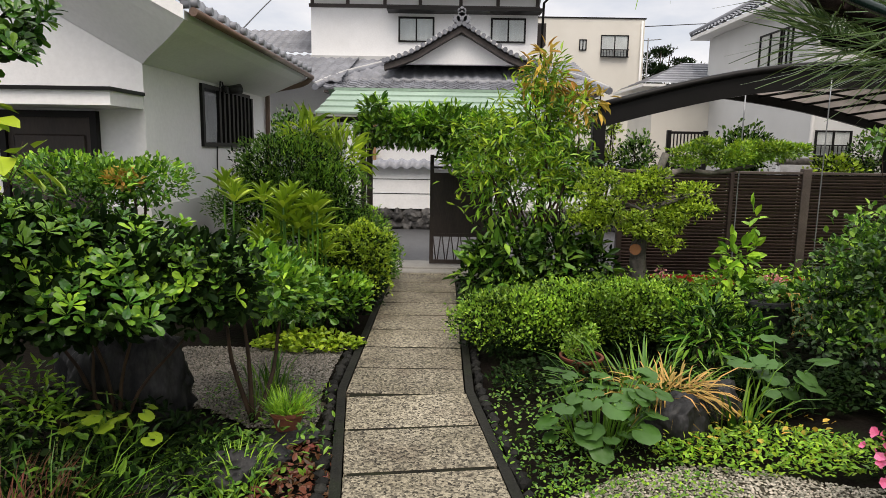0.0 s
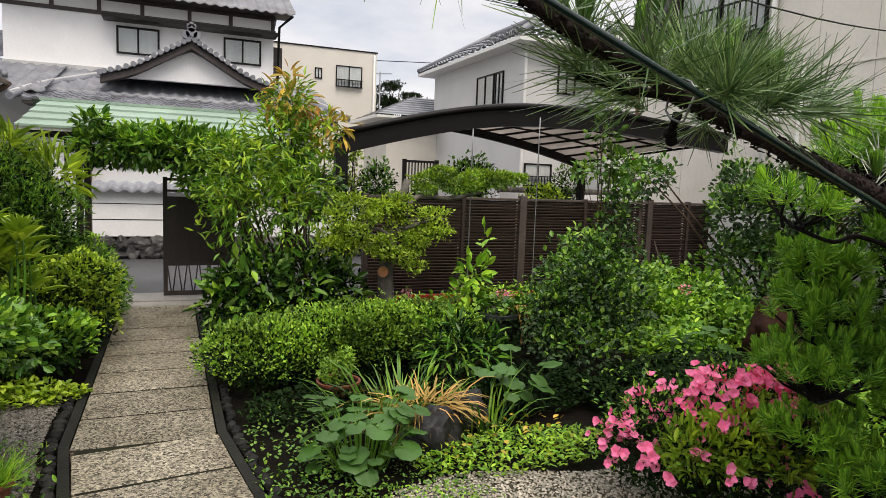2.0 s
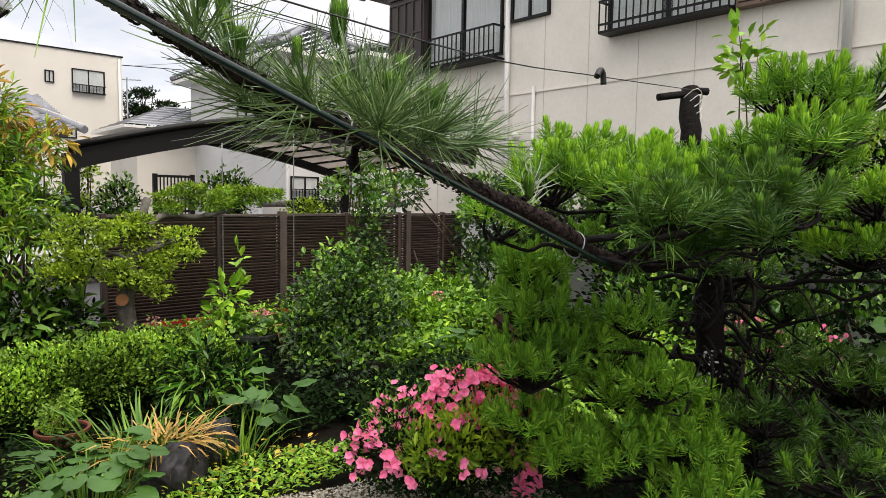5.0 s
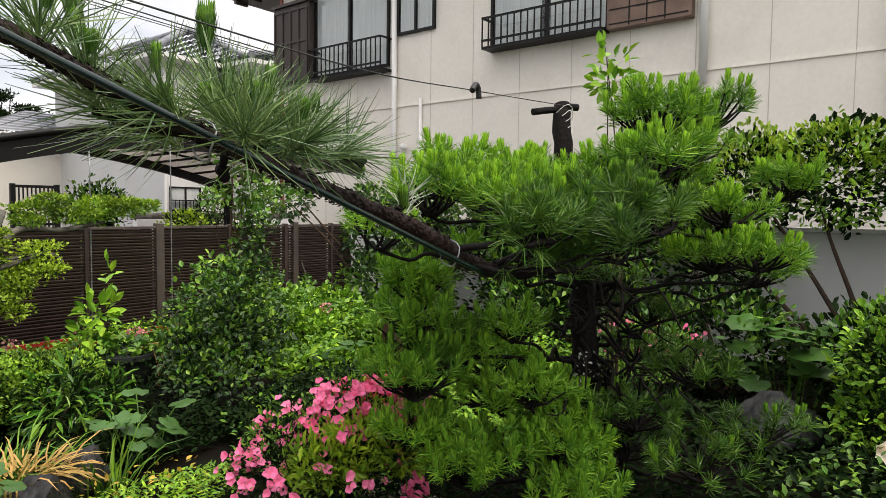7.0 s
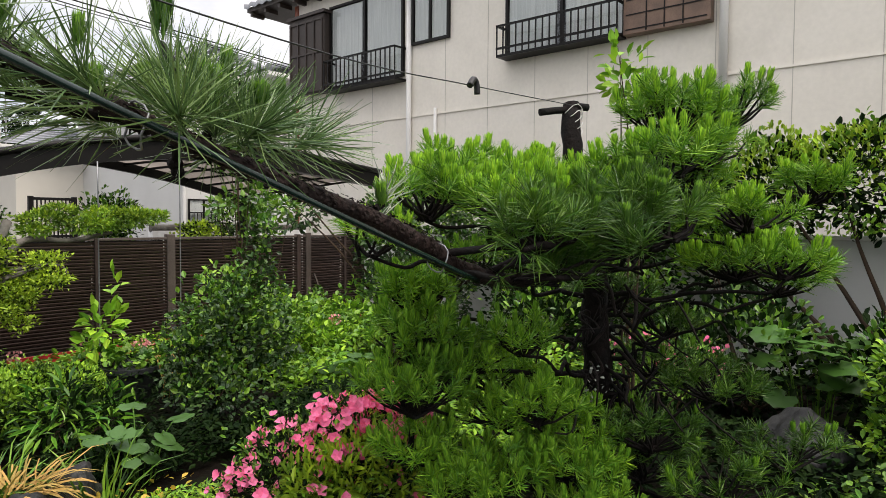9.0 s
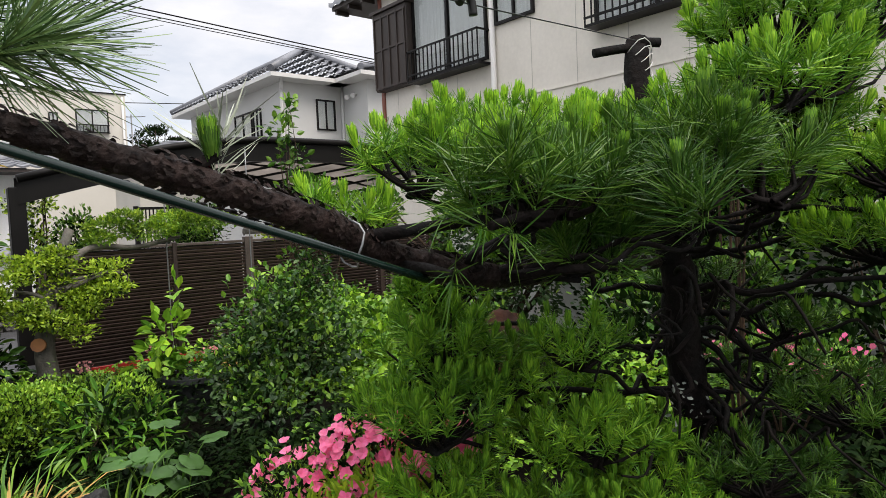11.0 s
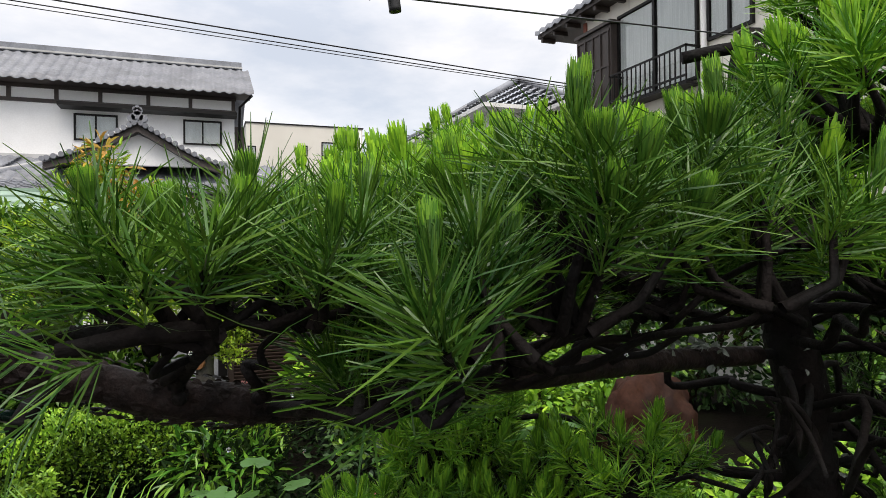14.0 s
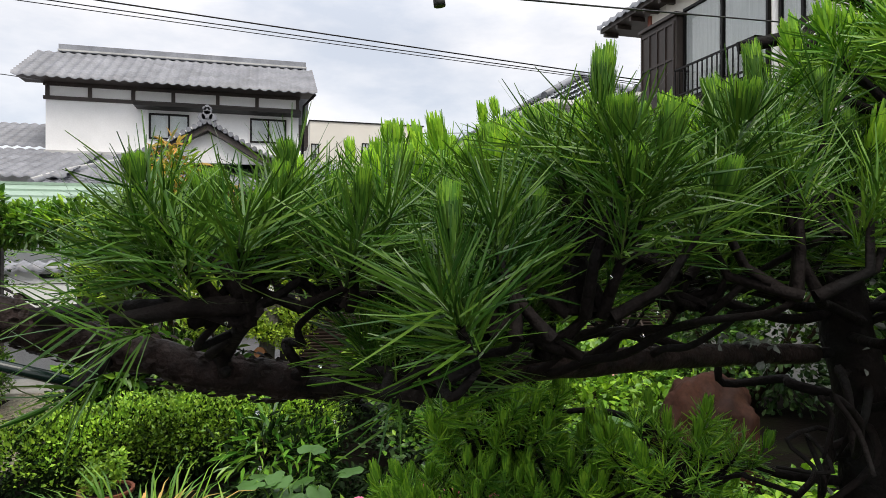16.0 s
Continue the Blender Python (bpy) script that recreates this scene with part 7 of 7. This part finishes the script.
blades("upright green leaves in the gravel", 39, (-1.02, 3.75), 60, (.14, .12), .3, .011, "mid", .35)
blades("fine feathery green seedling", 40, (-.9, 2.75), 60, (.12, .14), .22, .007, "bright", .5)
for i, (c, s) in enumerate((((-1.0, 2.85, .02), (.17, .12, .11)), ((-.86, 3.02, .01), (.13, .1, .06)), ((-1.25, 2.75, 0), (.2, .15, .08)), ((-.78, 3.3, -.01), (.17, .12, .035)))):
    rock("dark smooth wet garden stone", c, s, 80 + i, M["rockdark"], group="garden stones")


def flower_pot(label, x, y, z, r, h, plant):
    t = thing("flower_pot", (x, y, z), label, "flower pot")
    bm = bmesh.new()
    n = 20
    prof = [(r * .68, 0), (r * .95, h * .82), (r * 1.04, h * .82), (r * 1.06, h), (r * .93, h), (r * .9, h * .86), (0.001, h * .84)]
    rings = [[bm.verts.new((x + q * math.cos(2 * math.pi * k / n), y + q * math.sin(2 * math.pi * k / n), z + zz)) for k in range(n)] for q, zz in prof]
    for a, b in zip(rings, rings[1:]):
        for k in range(n):
            bm.faces.new((a[k], a[(k + 1) % n], b[(k + 1) % n], b[k]))
    part("pot", bm, M["terracotta"], t, "terracotta pot with a rolled rim")
    bm = bmesh.new()
    vs = [bm.verts.new((x + r * .9 * math.cos(2 * math.pi * k / n), y + r * .9 * math.sin(2 * math.pi * k / n), z + h * .87)) for k in range(n)]
    bm.faces.new(vs)
    part("soil", bm, M["soil"], t)
    if plant == "grass":
        rng = np.random.default_rng(3)
        m = 240
        a = rng.uniform(0, 6.28, m)
        q = r * .8 * np.sqrt(rng.uniform(0, 1, m))
        pos = np.stack([x + q * np.cos(a), y + q * np.sin(a), np.full(m, z + h * .85)], 1)
        d = np.stack([np.cos(a) * .8, np.sin(a) * .8, np.ones(m)], 1) + rng.normal(size=(m, 3)) * .3
        v, f = scatter(BLADE, pos, d, rng.normal(size=(m, 3)), .14 * rng.uniform(.6, 1.2, m), .005)
        tagged(mesh_np("grass", v, f, M["bright"], t), kind="stuff")
    else:
        foliage("leaves", 77, [(x - .03, y, z + h + .06, r * .7, r * .7, .09), (x + .05, y + .02, z + h + .12, r * .45, r * .45, .08)], 620, SLIM, .03, .02, M["boxleaf"], t, inner=.3)
        bm = bmesh.new()
        tube(bm, [(x, y, z + h * .8), (x + .01, y, z + h + .1)], .012, 6)
        part("stem", bm, M["stem"], t)


flower_pot("small terracotta pot with fine grassy plant", -.82, 3.33, .02, .085, .10, "grass")
rock("flat dark stone under the flower pot", (.86, 4.24, .0), (.17, .15, .1), 90, M["rockdark"])
flower_pot("shallow terracotta pot with a small bushy plant", .86, 4.22, .05, .135, .09, "bush")

# ---- beds right of the path ----
butterbur("clump of broad round butterbur leaves on stalks", 41, (.76, 3.3), 64, (.27, .24), (.05, .32), .12)
butterbur("clump of broad round butterbur leaves behind rocks", 42, (1.86, 3.72), 17, (.22, .16), (.16, .38), .15)
butterbur("broad green leaves at the foot of the red rock", 43, (3.85, 4.2), 16, (.28, .22), (.1, .36), .18)
rock("dark grooved garden boulder beneath dry leaves", (1.17, 3.34, .08), (.18, .13, .17), 95, M["rockdark"], group="garden stones")
rock("dark rounded garden boulder", (1.5, 3.6, .08), (.14, .12, .16), 97, M["rockdark"], group="garden stones")
rock("dark low boulder by the azalea", (2.12, 2.0, .0), (.24, .16, .12), 98, M["rockdark"], group="garden stones")
blades("arching clump of dry straw-yellow daylily leaves", 44, (1.16, 3.52), 150, (.26, .14), .27, .011, "straw", 1.0, z=.2, rise=-.05, name="daylily")
blades("arching green daylily leaves", 45, (1.1, 3.85), 120, (.35, .2), .42, .013, "mid", 1.0, name="daylily")
blades("arching green daylily leaves beside a rock", 46, (1.55, 3.5), 60, (.16, .14), .4, .012, "mid", 1.1, name="daylily")
cover("bright low leafy ground cover by the gravel", 47, (1.6, 3.12, .6, .2), 1100, .036, .016, "bright", (0, .13))
cover("lime and yellow low leaves in the bed", 48, (1.55, 3.15, .6, .25), 420, .034, .018, "lime", (0, .12))
cover("yellowed small leaves in the bed", 49, (1.55, 3.3, .5, .3), 60, .045, .03, "yellow", (0.02, .14))
cover("small dark weeds by the path edge", 50, (.5, 3.5, .3, .8), 600, .03, .018, "mid", (0, .05))
cover("scattered moss and seedlings on the path-side gravel", 72, (.75, 3.0, .45, .5), 900, .022, .012, "mid", (0, .03))
# boxdark covers carry the shade of the beds in their leaf colour
cover("small shade-coloured weeds by the hedge", 51, (.75, 4.1, .5, .3), 1000, .05, .02, "boxdark", (0, .14))
cover("small weeds in the gravel", 52, (.8, 2.72, .5, .3), 700, .022, .012, "bright", (0, .03))
cover("shade-coloured leaves filling the shrub bed", 53, (2.0, 4.0, .7, .4), 2200, .06, .026, "boxdark", (0, .2))
cover("shade-coloured leaves filling the back bed", 54, (2.6, 5.6, 1.2, .9), 3000, .06, .03, "boxdark", (0, .28))
cover("leafy weeds along the fence foot", 55, (4.2, 6.8, 2.2, .5), 2600, .07, .035, "bright", (0, .3))
cover("green weeds behind the pine", 56, (3.9, 3.2, .8, .9), 2400, .06, .034, "bright", (0, .22))
cover("bright leafy weeds behind the pine trunk", 73, (4.55, 2.7, .6, .6), 1500, .07, .04, "bright", (0, .5))
cover("shade-coloured leaves under the azalea and pine", 57, (2.6, 1.9, .9, .7), 2600, .05, .022, "boxdark", (0, .2))
cover("shade-coloured leaves in the pine bed", 58, (3.9, 1.2, 1.0, 1.2), 3400, .07, .035, "boxdark", (0, .28))
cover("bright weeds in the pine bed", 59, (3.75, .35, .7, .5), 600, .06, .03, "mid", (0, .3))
cover("shade-coloured leaves between rose and azalea", 63, (3.1, 3.45, .75, .6), 3600, .06, .03, "boxdark", (0, .36))
cover("mid green leaves between rose and azalea", 64, (3.0, 3.5, .7, .55), 420, .05, .03, "mid", (.05, .3))
cover("bright herbs by the red rock", 65, (3.65, 4.3, .45, .35), 900, .07, .04, "bright", (0.05, .4))
shrub("lily_clump", "clump of dark lance-shaped glossy leaves", (1.65, 4.25, 0), [(1.7, 4.3, .26, .24, .2, .2), (1.95, 4.3, .2, .18, .18, .16)], [
    ("leaves", 300, LEAF, .12, .024, "glossy", dict(inner=.3, lift=-.3)), ("leaves", 260, LEAF, .1, .024, "boxdark", dict(inner=.3))], seed=60, r0=.006, per=4, category="plant")
shrub("tall_herb", "tall leafy stalk with fresh green leaves by the planter", (2.55, 5.7, 0), [(2.5, 5.7, .55, .15, .12, .22), (2.62, 5.75, .85, .06, .06, .16), (2.4, 5.7, .4, .15, .12, .12)], [
    ("leaves", 110, LEAF, .12, .06, "bright", dict(inner=.3, lift=.1))], seed=61, r0=.006, per=2, category="plant")


def planter():
    t = thing("planter", (2.66, 5.55, 0), "large dark grey round planter with pink geraniums", "planter")
    bm = bmesh.new()
    n = 24
    rings = [[bm.verts.new((2.66 + q * math.cos(2 * math.pi * k / n), 5.55 + q * math.sin(2 * math.pi * k / n), z)) for k in range(n)] for q, z in ((.17, -.05), (.23, .2), (.25, .2), (.25, .24), (.22, .24), (.2, .2), (.001, .19))]
    for a, b in zip(rings, rings[1:]):
        for k in range(n):
            bm.faces.new((a[k], a[(k + 1) % n], b[(k + 1) % n], b[k]))
    part("pot", bm, M["planter"], t)
    foliage("leaves", 62, [(2.66, 5.55, .3, .25, .22, .12), (2.85, 5.5, .26, .15, .15, .1)], 240, ROUND, .05, .05, M["mid"], t, inner=.3)
    blades_t = thing("trailing_stems", (2.85, 5.4, 0), "dry trailing yellow stems over the planter", "plant")
    bm = bmesh.new()
    rn = random.Random(3)
    for k in range(7):
        x = 2.8 + rn.uniform(-.1, .15)
        tube(bm, smooth_path([(x, 5.45, .25), (x + .06, 5.35, .32), (x + .1, 5.3, .1), (x + .08, 5.28, -.03)], 3), .005, 4)
    tagged(part("trailing_growth", bm, M["straw"], blades_t), kind="stuff")
    rng = np.random.default_rng(6)
    for i, (x, y, z) in enumerate(((2.0, 6.15, .32), (2.47, 6.0, .42), (2.92, 5.95, .33), (2.98, 5.9, .3), (4.3, 4.9, .5))):
        g = thing("geranium", (x, y, 0), "geranium with a round pale pink flower head", "flower", "geraniums")
        bm = bmesh.new()
        tube(bm, [(x, y, -.04), (x + .01, y, z * .6), (x, y, z)], .004, 5)
        part("stalk", bm, M["mid"], g)
        p, d, _ = blob_points(rng, [(x, y, z, .055, .055, .035)], 34, .7, .05)
        v, f = scatter(OVAL, p, d + rng.normal(size=d.shape) * .5, d, .024, .022)
        tagged(mesh_np("flower_head", v, f, M["palepink"], g), kind="stuff")
        p, d, _ = blob_points(rng, [(x, y, z * .35, .12, .1, z * .3)], 46, .5, .05)
        v, f = scatter(ROUND, p, d, np.array([[0, 0, 1.0]]) + d * .3, .055, .055)
        tagged(mesh_np("leaves", v, f, M["mid"], g), kind="stuff")


planter()
butterbur("clump of large dark round leaves behind the boulder", 68, (5.25, 1.0), 26, (.4, .3), (.3, .75), .24)
rock("large red-brown weathered boulder in the bed", (4.3, 3.8, .2), (.40, .3, .44), 101, M["rockred"], grooves=0.07)
rock("second red-brown boulder behind the pine", (5.35, 3.1, .1), (.36, .3, .28), 103, M["rockred"])
rock("dark mossy boulder in the pine bed", (4.5, .95, .1), (.32, .28, .28), 104, M["rockdark"])
pk = [(4.25, 1.85, .52, .25, .22, .2), (4.45, 1.6, .48, .25, .22, .2)]
shrub("pink_azalea", "small azalea behind the pine with a few pink flowers", (4.35, 1.75, 0), pk, [
    ("leaves", 1600, SLIM, .04, .018, "mid", dict(inner=.3)), ("flowers", 90, OVAL, .03, .028, "pink", dict(inner=.95, low=0))], seed=65, r0=.008, per=3)
rhb = [(6.5, 1.6, 1.75, .35, .4, .42), (6.45, .9, 1.8, .38, .45, .45), (6.5, .1, 1.8, .4, .45, .45), (6.5, -.7, 1.8, .4, .45, .45), (6.5, -1.5, 1.8, .4, .45, .45), (6.55, 2.4, 1.6, .35, .4, .4), (6.6, 3.2, 1.5, .35, .45, .4)]
shrub("tall_hedge", "tall clipped hedge with pale green tips on bare stems", (6.55, .6, 0), rhb, [
    ("inner_leaves", 7000, OVAL, .08, .045, "boxdark", dict(inner=.2)),
    ("leaves", 6500, OVAL, .06, .03, "bright", dict(inner=.85)), ("new_leaves", 6500, OVAL, .055, .026, "lime", dict(inner=.95, lift=.6, low=-.2))], seed=66, r0=.03, per=1, category="hedge", sprigs=200)
rsb = [(4.65, .3, .62, .34, .32, .36), (4.8, .05, .9, .32, .32, .28), (4.55, .35, .3, .3, .28, .26)]
shrub("leafy_bush", "rounded bright leafy bush by the boundary", (4.65, .25, 0), rsb, [
    ("inner_leaves", 2200, OVAL, .05, .03, "boxdark", dict(inner=.3)), ("leaves", 3400, OVAL, .05, .03, "bright", dict(inner=.75))], seed=67, r0=.012, per=3)
dkb = [(6.3, 2.0, 1.0, .45, .5, .5), (6.35, 3.0, 1.05, .45, .5, .6), (6.2, 3.9, 1.2, .4, .5, .6), (5.6, 3.2, .8, .4, .4, .5), (5.0, 3.0, .5, .35, .4, .4), (5.4, 1.5, .45, .5, .5, .45), (5.9, .6, .2, .4, .4, .25), (5.6, 2.6, .5, .5, .5, .5), (4.9, 1.9, .35, .4, .4, .35), (5.3, .6, .4, .4, .4, .4), (6.0, 3.8, .6, .4, .5, .55)]
# most leaves here are near black, with the shade painted into them
shrub("shade_shrubs", "dark leafy shrubs in the shade behind the pine", (5.5, 1.5, 0), dkb, [
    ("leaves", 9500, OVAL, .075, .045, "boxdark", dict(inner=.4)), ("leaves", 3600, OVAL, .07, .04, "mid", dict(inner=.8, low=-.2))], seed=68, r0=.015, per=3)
shrub("sapling", "pale green leafy sapling behind the pine stub", (3.9, 1.75, 0), [(3.75, 1.75, 2.25, .16, .14, .14), (3.85, 1.7, 2.05, .12, .12, .12), (3.7, 1.8, 2.4, .06, .06, .08)], [
    ("leaves", 130, LEAF, .085, .045, "bright", dict(inner=.2, lift=.2))], seed=69, r0=.01, per=2)


def lily():
    t = thing("white_lily", (4.03, .38, 0), "single white trumpet lily on a green stalk", "flower")
    bm = bmesh.new()
    tube(bm, smooth_path([(4.1, .38, -.03), (4.09, .37, .15), (4.03, .38, .27)], 3), .005, 6)
    part("stalk", bm, M["mid"], t)
    d0 = np.array([(-.8, -.4, .1)])
    sets = []
    for k in range(6):
        a = k * math.pi / 3
        s = np.array([[.4 * math.sin(a), -.8 * math.sin(a), math.cos(a)]])
        sets.append(scatter(LEAF, np.array([(4.03, .38, .27)]), d0 + s * .45, -s, .13, .035))
    v, f = merge(*sets)
    mesh_np("flower", v, f, M["white"], t)


lily()

# ---- planting beyond the fence and far trees ----
for nm, lab, bs, n, mt, sd in (
        ("street_shrub", "dense green shrub beyond the fence", [(4.05, 9.2, 1.45, .42, .35, .32), (4.0, 9.2, .9, .35, .3, .5)], 2600, "mid", 81),
        ("street_shrub", "green shrub beside the carport post", [(2.65, 9.4, 1.35, .28, .28, .3), (2.6, 9.4, .8, .3, .3, .5)], 1700, "mid", 82),
        ("small_maple", "small yellow-green maple beyond the fence", [(5.15, 8.9, 1.28, .28, .25, .13), (5.1, 8.9, 1.0, .15, .15, .3)], 900, "lime", 83),
        ("street_shrub", "green shrub by the lane wall", [(6.9, 10.9, 1.45, .35, .3, .35), (6.9, 10.9, .8, .3, .3, .6)], 1300, "mid", 84),
        ("street_tree", "green foliage behind the corner of the white house", [(-2.3, 9.9, 1.55, .5, .4, .45), (-1.8, 9.8, 1.3, .4, .4, .5), (-1.9, 9.8, .6, .5, .4, .5)], 2600, "mid", 85),
        ("street_shrub", "low lime shrub near the carport", [(2.2, 9.6, 1.75, .3, .25, .15), (2.2, 9.6, 1.2, .25, .25, .4)], 900, "lime", 86)):
    b0 = bs[-1]
    shrub(nm, lab, (b0[0], b0[1], -.04), bs, [("leaves", n, OVAL, .06, .035, mt, dict(inner=.35, rough=.25)), ("inner_leaves", n // 2, OVAL, .06, .035, "boxdark", dict(inner=.2))], seed=sd, r0=.02, per=3)
for x, y, h, sd in ((19.2, 62, 11.0, 91), (22.2, 64, 10.2, 92), (25.5, 66, 9.6, 93)):
    rn = random.Random(sd)
    bs = [(x + rn.uniform(-1.3, 1.3), y + rn.uniform(-1, 1), h * rn.uniform(.62, .98), rn.uniform(.6, 1.1), .8, rn.uniform(.25, .45)) for _ in range(13)]
    shrub("distant_pine", "distant dark pine with layered branches", (x, y, -.1), bs, [("foliage", 2600, SLIM, .32, .14, "boxdark", dict(inner=.3, rough=.3))], seed=sd, r0=.12, per=1, category="tree")


# ---- wires, antenna, rods ----
def cable(name, label, pts, r, material, category="cable", steps=6):
    bm = bmesh.new()
    tube(bm, smooth_path(pts, steps), r, 6)
    return tagged(new(name, mesh_of(name, bm, material)), label, category)


for dz, r in ((0, .012), (-.1, .009), (-.16, .007)):
    cable("overhead_cable", "dark overhead cable across the street", [(-16, 11.2, 6.15 + dz), (-6, 11.5, 5.6 + dz * 1.2), (2, 11.8, 5.2 + dz), (9.5, 12.0, 4.83 + dz * .6), (16, 12.3, 4.7 + dz)], r, M["bronze"])
cable("service_wire", "thin wire above the roofs", [(-2.66, 8.5, 2.72), (-3.1, 12, 3.9), (-3.45, 15, 4.85), (-4.0, 20.35, 5.95)], .01, M["black"])
cable("distant_wire", "thin distant power line", [(9.55, 33.5, 7.45), (20, 37, 8.6), (40, 44, 10.5)], .02, M["bronze"])
cable("guy_wire", "black guy wire from the pine stub to its limb", [(2.98, 1.66, 1.99), (1.951, 1.467, 1.89), (1.2, 1.31, 1.82), (.15, 1.08, 1.79)], .0018, M["black"])
k = thing("cable_clip", (1.951, 1.467, 1.89), "small black rubber clip hanging on the wire", "clip")
bm = bmesh.new()
tube(bm, smooth_path([(1.92, 1.46, 1.885), (1.945, 1.465, 1.91), (1.965, 1.467, 1.9), (1.972, 1.468, 1.865)], 4), .011, 8)
part("clip", bm, M["black"], k)
for x, z1 in ((2.8, 1.98), (3.6, 2.15)):
    cable("training_rod", "thin grey training rod at the pruned limb", [(x, 6.5, 0), (x, 6.5, z1)], .006, M["steel"], "rod")
a = thing("antenna", (9.9, 34, 0), "thin television antenna mast behind the houses", "antenna")
bm = bmesh.new()
tube(bm, [(10.1, 34, -.1), (10.1, 34, 7.0)], .03, 6)
tube(bm, [(9.6, 34, 6.85), (10.75, 34, 6.95)], .02, 5)
for i in range(6):
    tube(bm, [(9.7 + .18 * i, 33.8, 6.87 + .014 * i), (9.7 + .18 * i, 34.2, 6.87 + .014 * i)], .012, 4)
part("mast", bm, M["steel"], a)
